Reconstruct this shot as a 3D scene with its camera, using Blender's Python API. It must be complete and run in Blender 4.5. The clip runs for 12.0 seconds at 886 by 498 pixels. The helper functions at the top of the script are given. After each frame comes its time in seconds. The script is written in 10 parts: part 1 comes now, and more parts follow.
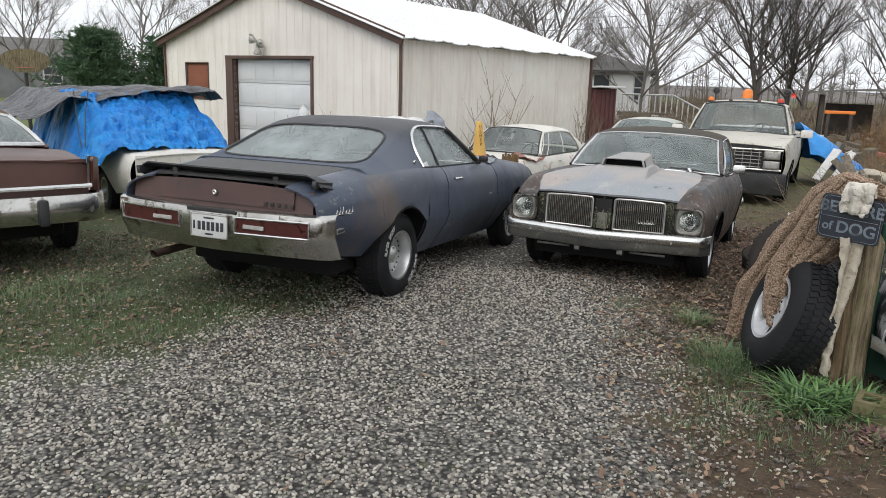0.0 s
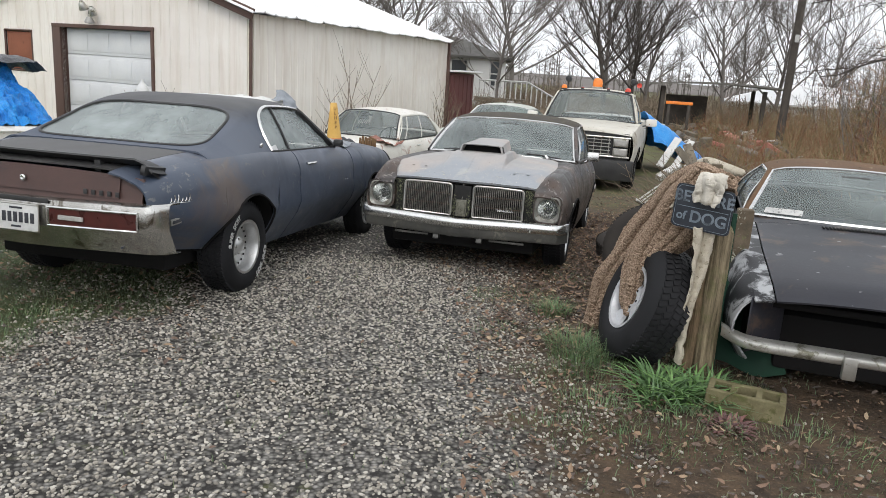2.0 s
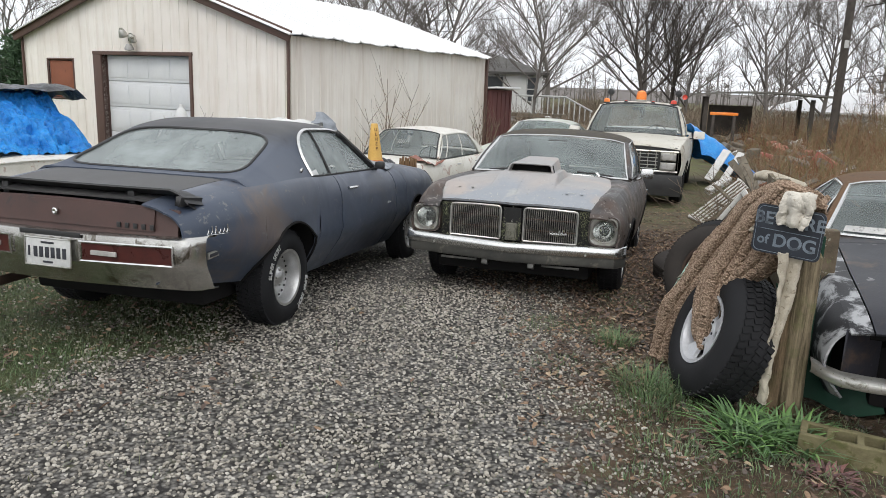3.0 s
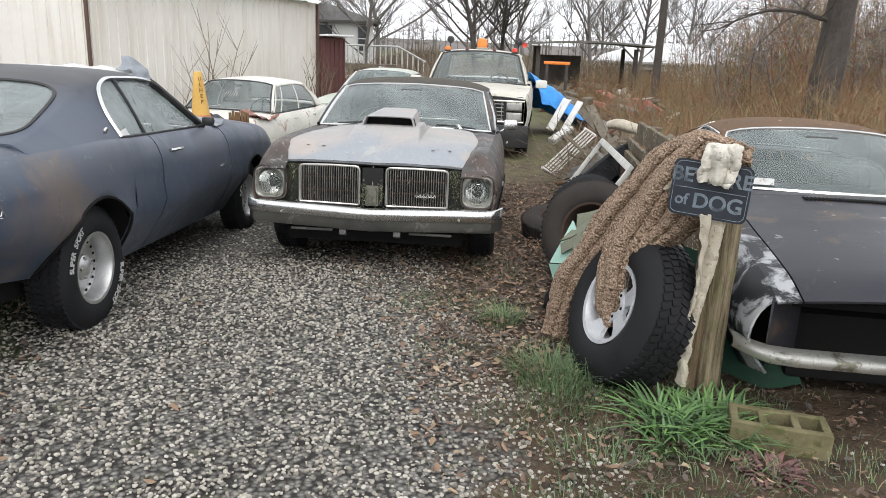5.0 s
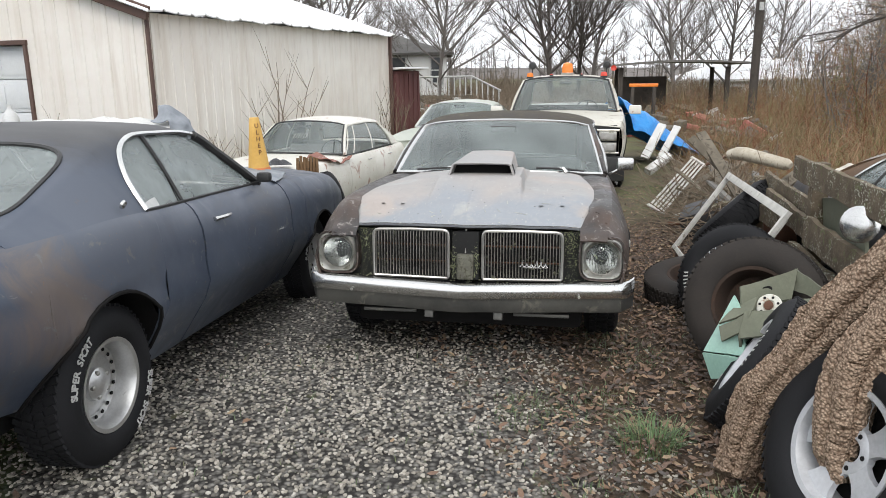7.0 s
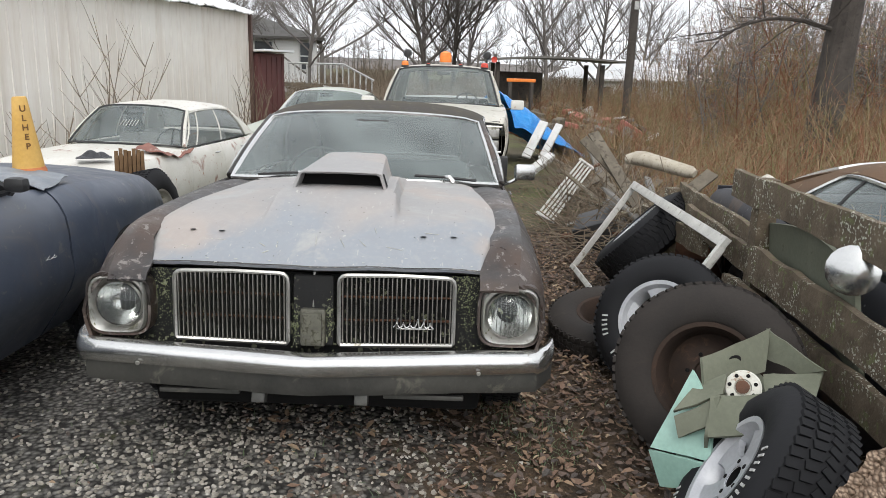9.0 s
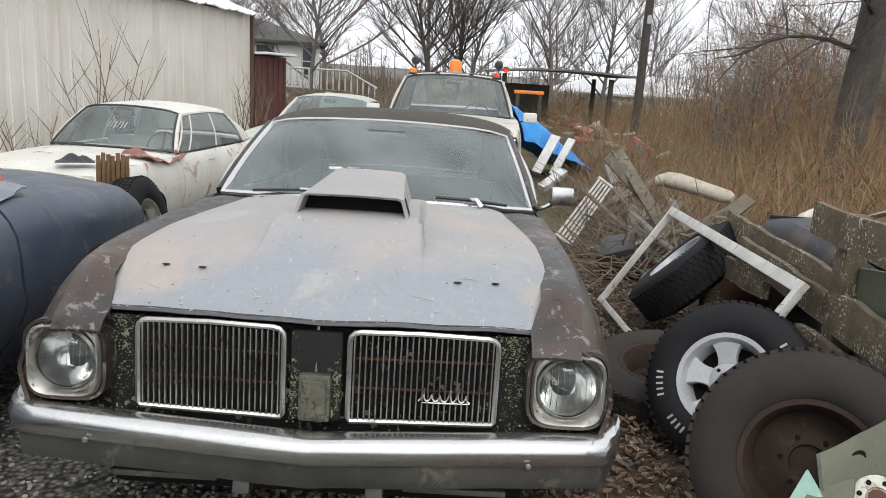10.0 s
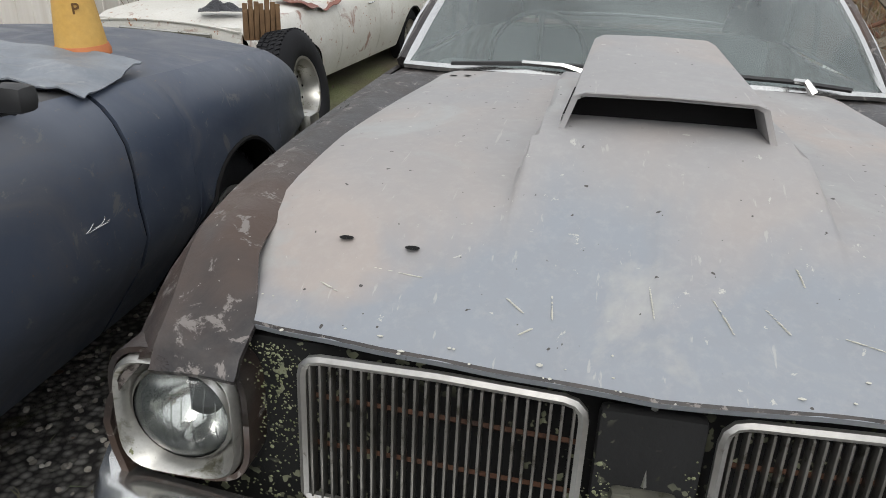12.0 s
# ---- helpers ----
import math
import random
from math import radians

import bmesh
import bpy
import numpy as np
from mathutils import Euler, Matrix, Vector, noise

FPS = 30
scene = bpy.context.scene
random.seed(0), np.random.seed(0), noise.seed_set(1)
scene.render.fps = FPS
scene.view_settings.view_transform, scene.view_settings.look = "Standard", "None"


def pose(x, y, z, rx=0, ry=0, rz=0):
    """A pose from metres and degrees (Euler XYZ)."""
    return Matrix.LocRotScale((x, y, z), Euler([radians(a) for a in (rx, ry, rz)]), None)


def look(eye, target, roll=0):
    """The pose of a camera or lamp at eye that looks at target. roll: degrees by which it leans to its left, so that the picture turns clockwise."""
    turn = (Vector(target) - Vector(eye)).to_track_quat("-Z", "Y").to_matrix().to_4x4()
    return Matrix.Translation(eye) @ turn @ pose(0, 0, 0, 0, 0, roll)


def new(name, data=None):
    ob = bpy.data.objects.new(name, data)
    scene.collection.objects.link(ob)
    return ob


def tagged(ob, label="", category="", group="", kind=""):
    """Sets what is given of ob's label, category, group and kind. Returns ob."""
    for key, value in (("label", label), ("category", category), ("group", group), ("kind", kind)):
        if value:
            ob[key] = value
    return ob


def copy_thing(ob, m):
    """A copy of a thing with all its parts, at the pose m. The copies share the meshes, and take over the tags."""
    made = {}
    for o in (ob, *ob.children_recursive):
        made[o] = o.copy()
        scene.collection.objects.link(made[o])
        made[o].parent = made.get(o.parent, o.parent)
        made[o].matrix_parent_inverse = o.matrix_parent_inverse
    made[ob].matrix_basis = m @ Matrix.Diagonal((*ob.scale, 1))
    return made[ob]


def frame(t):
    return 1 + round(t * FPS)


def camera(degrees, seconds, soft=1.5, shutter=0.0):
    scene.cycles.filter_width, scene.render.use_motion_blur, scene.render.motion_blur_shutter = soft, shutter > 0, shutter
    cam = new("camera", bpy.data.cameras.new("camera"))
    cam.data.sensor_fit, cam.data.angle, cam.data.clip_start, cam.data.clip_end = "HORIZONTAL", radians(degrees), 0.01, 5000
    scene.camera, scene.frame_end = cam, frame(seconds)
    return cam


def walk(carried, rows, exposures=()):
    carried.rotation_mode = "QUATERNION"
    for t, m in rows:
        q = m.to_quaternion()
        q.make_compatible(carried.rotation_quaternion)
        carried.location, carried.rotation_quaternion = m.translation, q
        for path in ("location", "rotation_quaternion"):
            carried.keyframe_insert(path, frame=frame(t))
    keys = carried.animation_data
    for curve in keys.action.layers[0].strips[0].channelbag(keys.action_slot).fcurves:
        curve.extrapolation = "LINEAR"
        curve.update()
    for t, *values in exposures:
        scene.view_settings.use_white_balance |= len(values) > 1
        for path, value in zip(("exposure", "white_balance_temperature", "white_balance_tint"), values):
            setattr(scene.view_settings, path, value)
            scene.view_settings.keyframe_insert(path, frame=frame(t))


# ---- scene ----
import functools

cam = camera(61.2, 12.0, soft=0.7)
METRES, EYE, TILT, LEAN, TURN = 6.29, 1.713, -3.4, 0.3, 0.0
ROWS = [
    (0.0, 0.0, 0.0, 0.0, 0.31, -9.1, -1.96),
    (0.5, 0.0136, 0.0056, 0.0016, -2.67, -8.86, -0.62),
    (1.0, 0.0356, 0.011, 0.0025, -4.27, -8.93, -0.37),
    (1.5, 0.0274, 0.0259, 0.0025, -6.73, -8.97, -2.04),
    (2.0, 0.0093, 0.0502, 0.0003, -10.28, -9.9, -3.19),
    (2.5, 0.0166, 0.0831, 0.0032, -6.52, -7.49, -0.64),
    (3.0, 0.0034, 0.1074, 0.0031, -7.64, -8.76, -1.8),
    (5.0, 0.004, 0.2427, -0.0025, -20.45, -11.95, -1.22),
    (5.5, 0.0196, 0.2955, 0.0036, -15.64, -12.04, 1.54),
    (6.0, 0.0176, 0.3426, 0.0054, -19.13, -9.36, -2.6),
    (6.5, 0.0216, 0.3924, 0.0058, -19.34, -12.33, 0.04),
    (7.0, 0.0392, 0.4289, 0.0088, -15.03, -9.85, 1.33),
    (7.5, 0.0468, 0.4732, 0.0096, -20.59, -8.07, -4.04),
    (9.5, 0.1298, 0.673, 0.009, -25.12, -11.0, -0.11),
    (10.0, 0.1345, 0.724, 0.0094, -24.52, -9.8, -2.31),
    (10.5, 0.1415, 0.7827, 0.0103, -23.01, -13.65, -1.16),
    (11.0, 0.1572, 0.8262, 0.0135, -17.14, -14.13, 2.56),
    (11.5, 0.1459, 0.8774, 0.013, -18.63, -16.28, -1.23),
    (12.0, 0.1434, 0.9232, 0.0069, -13.58, -22.04, -1.06),
]
walk(cam, [(t, pose(0, 0, EYE, TILT, LEAN, TURN) @ pose(METRES * x, METRES * y, METRES * z, 90 + pitch, roll, yaw)) for t, x, y, z, yaw, pitch, roll in ROWS],
     [(0.0, 0.17), (1.0, 0.2), (2.0, 0.3), (3.0, 0.25), (4.0, 0.36), (5.5, 0.6), (6.0, 0.42), (6.5, 0.5), (7.5, 0.43), (9.5, 0.36), (11.0, 0.2), (12.0, 0.08)])

# ---------------------------------------------------------------- light
world = bpy.data.worlds.new("overcast_sky")
scene.world = world
world.use_nodes = True
wn, wl = world.node_tree.nodes, world.node_tree.links
sky = wn.new("ShaderNodeTexSky")
sky.sky_type, sky.sun_disc = "NISHITA", False
sky.sun_elevation, sky.sun_rotation = radians(48), radians(200)
sky.air_density, sky.dust_density, sky.ozone_density = 1.0, 6.0, 1.0
grey = wn.new("ShaderNodeHueSaturation")
grey.inputs["Saturation"].default_value = 0.16
wl.new(sky.outputs["Color"], grey.inputs["Color"])
flat = wn.new("ShaderNodeMix")
flat.data_type = "RGBA"
flat.inputs["Factor"].default_value = 0.72
wl.new(grey.outputs["Color"], flat.inputs["A"])
flat.inputs["B"].default_value = (9.0, 9.3, 9.8, 1)
back = wn["Background"]
wl.new(flat.outputs["Result"], back.inputs["Color"])
back.inputs["Strength"].default_value = 0.128
sun = new("sun", bpy.data.lights.new("sun", "SUN"))
sun.data.energy, sun.data.angle, sun.data.color = 0.7, radians(25), (1.0, 0.97, 0.92)
sun.matrix_world = look((0, 0, 0), (0.25, 0.7, -0.9))

# ---------------------------------------------------------------- materials
def link(nt, a, b):
    nt.links.new(a, b)


def ramp(nt, src, stops):
    r = nt.nodes.new("ShaderNodeValToRGB")
    el = r.color_ramp.elements
    while len(el) < len(stops):
        el.new(0.5)
    for e, (p, c) in zip(el, stops):
        e.position, e.color = p, (c if len(c) == 4 else (*c, 1))
    link(nt, src, r.inputs["Fac"])
    return r.outputs["Color"]


def tex_noise(nt, co, scale, detail=5, rough=0.55, dist=0.0):
    n = nt.nodes.new("ShaderNodeTexNoise")
    n.inputs["Scale"].default_value, n.inputs["Detail"].default_value = scale, detail
    n.inputs["Roughness"].default_value, n.inputs["Distortion"].default_value = rough, dist
    link(nt, co, n.inputs["Vector"])
    return n.outputs["Fac"]


def mix(nt, fac, a, b):
    m = nt.nodes.new("ShaderNodeMix")
    m.data_type = "RGBA"
    for src, name in ((fac, "Factor"), (a, "A"), (b, "B")):
        if isinstance(src, (int, float)):
            m.inputs[name].default_value = src
        elif isinstance(src, tuple):
            m.inputs[name].default_value = (*src, 1)
        else:
            link(nt, src, m.inputs[name])
    return m.outputs["Result"]


BW = [(0.0, (0, 0, 0)), (1.0, (1, 1, 1))]


def step(nt, src, a, b):
    return ramp(nt, src, [(a, (0, 0, 0)), (b, (1, 1, 1))])


def base(name, rough=0.6, metal=0.0):
    m = bpy.data.materials.new(name)
    m.use_nodes = True
    nt = m.node_tree
    bsdf = nt.nodes["Principled BSDF"]
    bsdf.inputs["Roughness"].default_value, bsdf.inputs["Metallic"].default_value = rough, metal
    co = nt.nodes.new("ShaderNodeTexCoord").outputs["Object"]
    return m, nt, bsdf, co


def bump(nt, bsdf, src, strength=0.3, dist=0.01):
    b = nt.nodes.new("ShaderNodeBump")
    b.inputs["Strength"].default_value, b.inputs["Distance"].default_value = strength, dist
    link(nt, src, b.inputs["Height"])
    link(nt, b.outputs["Normal"], bsdf.inputs["Normal"])


def worn(name, c1, c2, c3=None, scale=1.5, rough=0.6, metal=0.0, spots=0.62, fine=60, relief=0.15, spot_scale=6, speck=None, speck_at=0.68, speck_scale=90):
    """Weathered surface: two broad tones, blotches of a third, fine grain, optional specks."""
    m, nt, bsdf, co = base(name, rough, metal)
    n1 = tex_noise(nt, co, scale, 6, 0.6, 0.4)
    col = mix(nt, step(nt, n1, 0.35, 0.65), c1, c2)
    if c3:
        n2 = tex_noise(nt, co, spot_scale, 8, 0.65, 0.6)
        col = mix(nt, step(nt, n2, spots, spots + 0.08), col, c3)
    n3 = tex_noise(nt, co, fine, 3, 0.6)
    col = mix(nt, 0.18, col, mix(nt, n3, (0.02, 0.02, 0.02), tuple(min(1, 1.6 * v) for v in c2)))
    if speck:
        n4 = tex_noise(nt, co, speck_scale, 2, 0.5)
        n5 = tex_noise(nt, co, 5, 3, 0.5)
        mul = nt.nodes.new("ShaderNodeMath")
        mul.operation = "MULTIPLY"
        link(nt, step(nt, n4, speck_at, speck_at + 0.03), mul.inputs[0])
        link(nt, step(nt, n5, 0.45, 0.6), mul.inputs[1])
        col = mix(nt, mul.outputs[0], col, speck)
    link(nt, col, bsdf.inputs["Base Color"])
    rr = ramp(nt, n1, [(0.3, (rough * 0.85,) * 3), (0.7, (min(1, rough * 1.15),) * 3)])
    link(nt, rr, bsdf.inputs["Roughness"])
    if rough > 0.69 and not metal:
        bsdf.inputs["Specular IOR Level"].default_value = 0.22
    if relief:
        bump(nt, bsdf, n3, relief, 0.004)
    return m


def glass(name, tint, gloss=1.0, dust_sheen=0.12, haze=0.015):
    m = bpy.data.materials.new(name)
    m.use_nodes = True
    nt = m.node_tree
    nt.nodes.remove(nt.nodes["Principled BSDF"])
    out = nt.nodes["Material Output"]
    co = nt.nodes.new("ShaderNodeTexCoord").outputs["Object"]
    tr = nt.nodes.new("ShaderNodeBsdfTransparent")
    tr.inputs["Color"].default_value = (*tint, 1)
    gl = nt.nodes.new("ShaderNodeBsdfGlossy")
    gl.inputs["Roughness"].default_value = haze
    fr = nt.nodes.new("ShaderNodeFresnel")
    fr.inputs["IOR"].default_value = 1.3 + 0.2 * gloss
    a = nt.nodes.new("ShaderNodeMixShader")
    link(nt, fr.outputs[0], a.inputs[0]), link(nt, tr.outputs[0], a.inputs[1]), link(nt, gl.outputs[0], a.inputs[2])
    # pale teal film: dust, with the sky's reflection put into its colour
    df = nt.nodes.new("ShaderNodeBsdfDiffuse")
    df.inputs["Color"].default_value = (0.54, 0.61, 0.6, 1)
    n = tex_noise(nt, co, 3, 6, 0.6)
    d = ramp(nt, n, [(0.3, (dust_sheen * 0.6,) * 3), (0.75, (dust_sheen * 1.5,) * 3)])
    b = nt.nodes.new("ShaderNodeMixShader")
    link(nt, d, b.inputs[0]), link(nt, a.outputs[0], b.inputs[1]), link(nt, df.outputs[0], b.inputs[2])
    link(nt, b.outputs[0], out.inputs["Surface"])
    return m


M = {}
M["chrome"] = worn("aged_chrome", (0.62, 0.62, 0.6), (0.72, 0.72, 0.7), (0.25, 0.2, 0.15), 3, 0.22, 0.95, 0.66, 120, 0.05, 14)
M["chrome_dirty"] = worn("dull_chrome", (0.42, 0.41, 0.38), (0.55, 0.54, 0.5), (0.13, 0.12, 0.07), 3, 0.36, 0.85, 0.56, 120, 0.1, 9, (0.15, 0.16, 0.07), 0.66, 60)
M["rubber"] = worn("tyre_rubber", (0.008, 0.0085, 0.0095), (0.016, 0.016, 0.018), None, 5, 0.72, 0, 0.6, 80, 0.2)
M["rubber_brown"] = worn("dusty_tyre_rubber", (0.026, 0.023, 0.021), (0.045, 0.039, 0.035), (0.06, 0.05, 0.041), 5, 0.85, 0, 0.62, 80, 0.25)
M["white_letter"] = worn("tyre_letter_white", (0.42, 0.42, 0.41), (0.55, 0.55, 0.53), (0.12, 0.12, 0.12), 9, 0.7, 0, 0.56, 60, 0.1, 40)
M["alloy"] = worn("aluminium_rim", (0.5, 0.5, 0.5), (0.62, 0.62, 0.61), (0.3, 0.29, 0.27), 8, 0.38, 0.85, 0.66, 90, 0.08, 20)
M["alloy_white"] = worn("silver_painted_rim", (0.4, 0.41, 0.43), (0.54, 0.55, 0.57), (0.22, 0.22, 0.21), 6, 0.4, 0.25, 0.68, 70, 0.05, 12)
M["rust"] = worn("rusted_steel", (0.09, 0.05, 0.035), (0.16, 0.08, 0.05), (0.05, 0.035, 0.03), 8, 0.9, 0, 0.55, 70, 0.4, 14)
M["rust_dark"] = worn("dark_rusted_wheel", (0.03, 0.022, 0.018), (0.055, 0.036, 0.027), (0.085, 0.05, 0.034), 8, 0.9, 0, 0.58, 70, 0.4, 14)
# near-black for undersides, and in place of shade in hollows, gaps and holes
M["dark"] = worn("black_underside_and_hollow_shade", (0.005, 0.005, 0.005), (0.009, 0.008, 0.008), None, 5, 0.95)
M["black_trim"] = worn("black_plastic", (0.015, 0.015, 0.016), (0.03, 0.03, 0.03), None, 6, 0.5)
M["interior"] = worn("dark_cabin_vinyl", (0.02, 0.02, 0.021), (0.035, 0.034, 0.032), None, 4, 0.8)
M["interior_light"] = worn("pale_cabin_vinyl", (0.3, 0.3, 0.29), (0.4, 0.4, 0.38), None, 4, 0.7)
M["interior_grey"] = worn("grey_cabin_cloth", (0.1, 0.11, 0.11), (0.16, 0.17, 0.17), None, 4, 0.8)
M["glass"] = glass("car_glass", (0.84, 0.93, 0.91), 0.7, 0.2, 0.09)
M["glass_clear"] = glass("clear_glass", (0.9, 0.92, 0.92), 0.9, 0.16, 0.06)
M["glass_fog"] = glass("fogged_glass", (0.8, 0.82, 0.83), 0.9, 0.3, 0.12)
M["lens_red"] = worn("tail_lens_red", (0.04, 0.01, 0.009), (0.075, 0.015, 0.012), (0.03, 0.014, 0.013), 12, 0.3)
M["lens_orange"] = worn("orange_lens", (0.85, 0.2, 0.03), (0.95, 0.28, 0.05), None, 12, 0.25)
M["lens_redlight"] = worn("red_marker_lens", (0.6, 0.05, 0.03), (0.75, 0.08, 0.05), None, 12, 0.25)
M["lamp"] = worn("lamp_reflector", (0.72, 0.73, 0.72), (0.85, 0.85, 0.84), None, 9, 0.12, 0.9)

# ---------------------------------------------------------------- mesh helpers
def part(name, bm, mat, parent=None, label="", smooth=True, thick=0.0, sharp=40, bevel=0.0):
    """One mesh object out of bm, under a thing or a part."""
    me = bpy.data.meshes.new(name)
    bm.normal_update()
    if smooth:
        lim = radians(sharp)
        for e in bm.edges:
            e.smooth = e.calc_face_angle(0) < lim if len(e.link_faces) == 2 else not thick
        for f in bm.faces:
            f.smooth = True
    bm.to_mesh(me)
    bm.free()
    me.materials.append(M[mat] if isinstance(mat, str) else mat)
    ob = new(name, me)
    if parent is not None:
        ob.parent = parent
    if thick:
        s = ob.modifiers.new("thickness", "SOLIDIFY")
        s.thickness, s.offset = abs(thick), (-1 if thick > 0 else 1)
    if bevel:
        b = ob.modifiers.new("edge", "BEVEL")
        b.width, b.segments, b.limit_method = bevel, 2, "ANGLE"
    if label:
        ob["label"] = label
    return ob


def thing(name, m, label, category, group="", kind=""):
    ob = new(name)
    ob.empty_display_size = 0.2
    ob.matrix_world = m
    return tagged(ob, label, category, group, kind)


def sheet(f, us, vs, bm=None, flip=False, close_u=False):
    """A grid of faces over the points f(u, v)."""
    bm = bm or bmesh.new()
    rows = [[bm.verts.new(f(u, v)) for v in vs] for u in us]
    pairs = list(zip(rows, rows[1:])) + ([(rows[-1], rows[0])] if close_u else [])
    for a, b in pairs:
        for k in range(len(vs) - 1):
            q = [a[k], b[k], b[k + 1], a[k + 1]]
            if flip:
                q.reverse()
            try:
                bm.faces.new(q)
            except ValueError:
                pass
    return bm


def lin(a, b, n):
    return [a + (b - a) * k / (n - 1) for k in range(n)]


def smooth_curve(pts):
    """A monotone smooth function through (x, y) points."""
    xs, ys = [p[0] for p in pts], [p[1] for p in pts]
    n = len(xs)
    d = [(ys[i + 1] - ys[i]) / (xs[i + 1] - xs[i]) for i in range(n - 1)]
    s = [d[0]] + [0 if d[i - 1] * d[i] <= 0 else 2 * d[i - 1] * d[i] / (d[i - 1] + d[i]) for i in range(1, n - 1)] + [d[-1]]

    def f(x):
        if x <= xs[0]:
            return ys[0]
        if x >= xs[-1]:
            return ys[-1]
        i = max(k for k in range(n - 1) if xs[k] <= x)
        h = xs[i + 1] - xs[i]
        t = (x - xs[i]) / h
        return (ys[i] * (1 + 2 * t) * (1 - t) ** 2 + ys[i + 1] * t * t * (3 - 2 * t) + h * (s[i] * t * (1 - t) ** 2 + s[i + 1] * t * t * (t - 1)))

    return f


def tube(bm, pts, r, seg=6, closed=False, cap=True, squash=1.0):
    """A round bar along pts; r a number or one radius a point."""
    P = [Vector(p) for p in pts]
    n = len(P)
    rings = []
    side = None
    for i in range(n):
        a, b = P[max(0, i - 1)] if not closed else P[i - 1], P[min(n - 1, i + 1)] if not closed else P[(i + 1) % n]
        d = (b - a).normalized() if (b - a).length > 1e-9 else Vector((0, 0, 1))
        if side is None:
            side = d.cross(Vector((0, 0, 1)))
            if side.length < 0.2:
                side = d.cross(Vector((0, 1, 0)))
        side = (side - d * side.dot(d)).normalized()
        up = d.cross(side)
        rr = r[i] if isinstance(r, (list, tuple)) else r
        rings.append([bm.verts.new(P[i] + rr * (math.cos(2 * math.pi * k / seg) * side + squash * math.sin(2 * math.pi * k / seg) * up)) for k in range(seg)])
    pairs = list(zip(rings, rings[1:])) + ([(rings[-1], rings[0])] if closed else [])
    for a, b in pairs:
        for k in range(seg):
            bm.faces.new((a[k], a[(k + 1) % seg], b[(k + 1) % seg], b[k]))
    if cap and not closed:
        bm.faces.new(rings[0][::-1])
        bm.faces.new(rings[-1])
    return bm


def box(bm, size, m=Matrix.Identity(4), bevel=0.0):
    """A box of full sizes, with its edges cut."""
    r = bmesh.ops.create_cube(bm, size=1.0, matrix=m @ Matrix.Diagonal((*size, 1)))
    if bevel:
        edges = list({e for v in r["verts"] for e in v.link_edges})
        bmesh.ops.bevel(bm, geom=edges, offset=bevel, segments=2, affect="EDGES", profile=0.6)
    return bm


def lathe(bm, prof, seg, m=Matrix.Identity(4), close=False):
    """Profile points (radius, height) turned round the local z axis."""
    rings = [[bm.verts.new(m @ Vector((r * math.cos(2 * math.pi * k / seg), r * math.sin(2 * math.pi * k / seg), h))) for k in range(seg)] for r, h in prof]
    pairs = list(zip(rings, rings[1:])) + ([(rings[-1], rings[0])] if close else [])
    for a, b in pairs:
        for k in range(seg):
            bm.faces.new((a[k], a[(k + 1) % seg], b[(k + 1) % seg], b[k]))
    return bm


def axes(o, x, y):
    """A pose from an origin, an x axis and a rough y axis."""
    x = Vector(x).normalized()
    z = x.cross(Vector(y)).normalized()
    y = z.cross(x)
    m = Matrix((x, y, z)).transposed().to_4x4()
    m.translation = Vector(o)
    return m


def text_mesh(body, size, m, depth=0.0015):
    cu = bpy.data.curves.new("lettering", "FONT")
    cu.body, cu.size, cu.extrude, cu.align_x, cu.align_y = body, size, depth, "CENTER", "CENTER"
    cu.offset = size * 0.02
    tmp = bpy.data.objects.new("lettering", cu)
    me = bpy.data.meshes.new_from_object(tmp)
    bpy.data.objects.remove(tmp)
    bpy.data.curves.remove(cu)
    bm = bmesh.new()
    bm.from_mesh(me)
    bpy.data.meshes.remove(me)
    bmesh.ops.transform(bm, matrix=m, verts=bm.verts)
    return bm


def ground_z(x, y):
    """Height of the ground: level in front, falling away behind the cars."""
    t = min(1.0, max(0.0, (y - 6.2) / 5.8))
    t = t * t * (3 - 2 * t)
    back_up = min(1.0, max(0.0, (y - 18) / 40.0))
    return -0.30 * t + 0.5 * back_up * back_up * (3 - 2 * back_up)


# ---------------------------------------------------------------- ground
def zone_moss(x, y):
    """Above 0 on the mossy side of the drive."""
    return min((y - 4.75) - 1.0 * (x + 1.44), -3.0 * (x + 0.7))


def zone_soil(x, y):
    """Above 0 on the leafy strip by the fence."""
    return x - (0.98 + 0.2 * (y - 3.4) + 0.75 * max(0.0, min(1.0, (y - 7.5) / 3)))


m, nt, bsdf, co = base("gravel_soil_and_moss", 0.95)
sep = nt.nodes.new("ShaderNodeSeparateXYZ")
link(nt, co, sep.inputs[0])


def calc(op, a, b):
    n = nt.nodes.new("ShaderNodeMath")
    n.operation = op
    for i, v in enumerate((a, b)):
        if isinstance(v, (int, float)):
            n.inputs[i].default_value = v
        else:
            link(nt, v, n.inputs[i])
    return n.outputs[0]


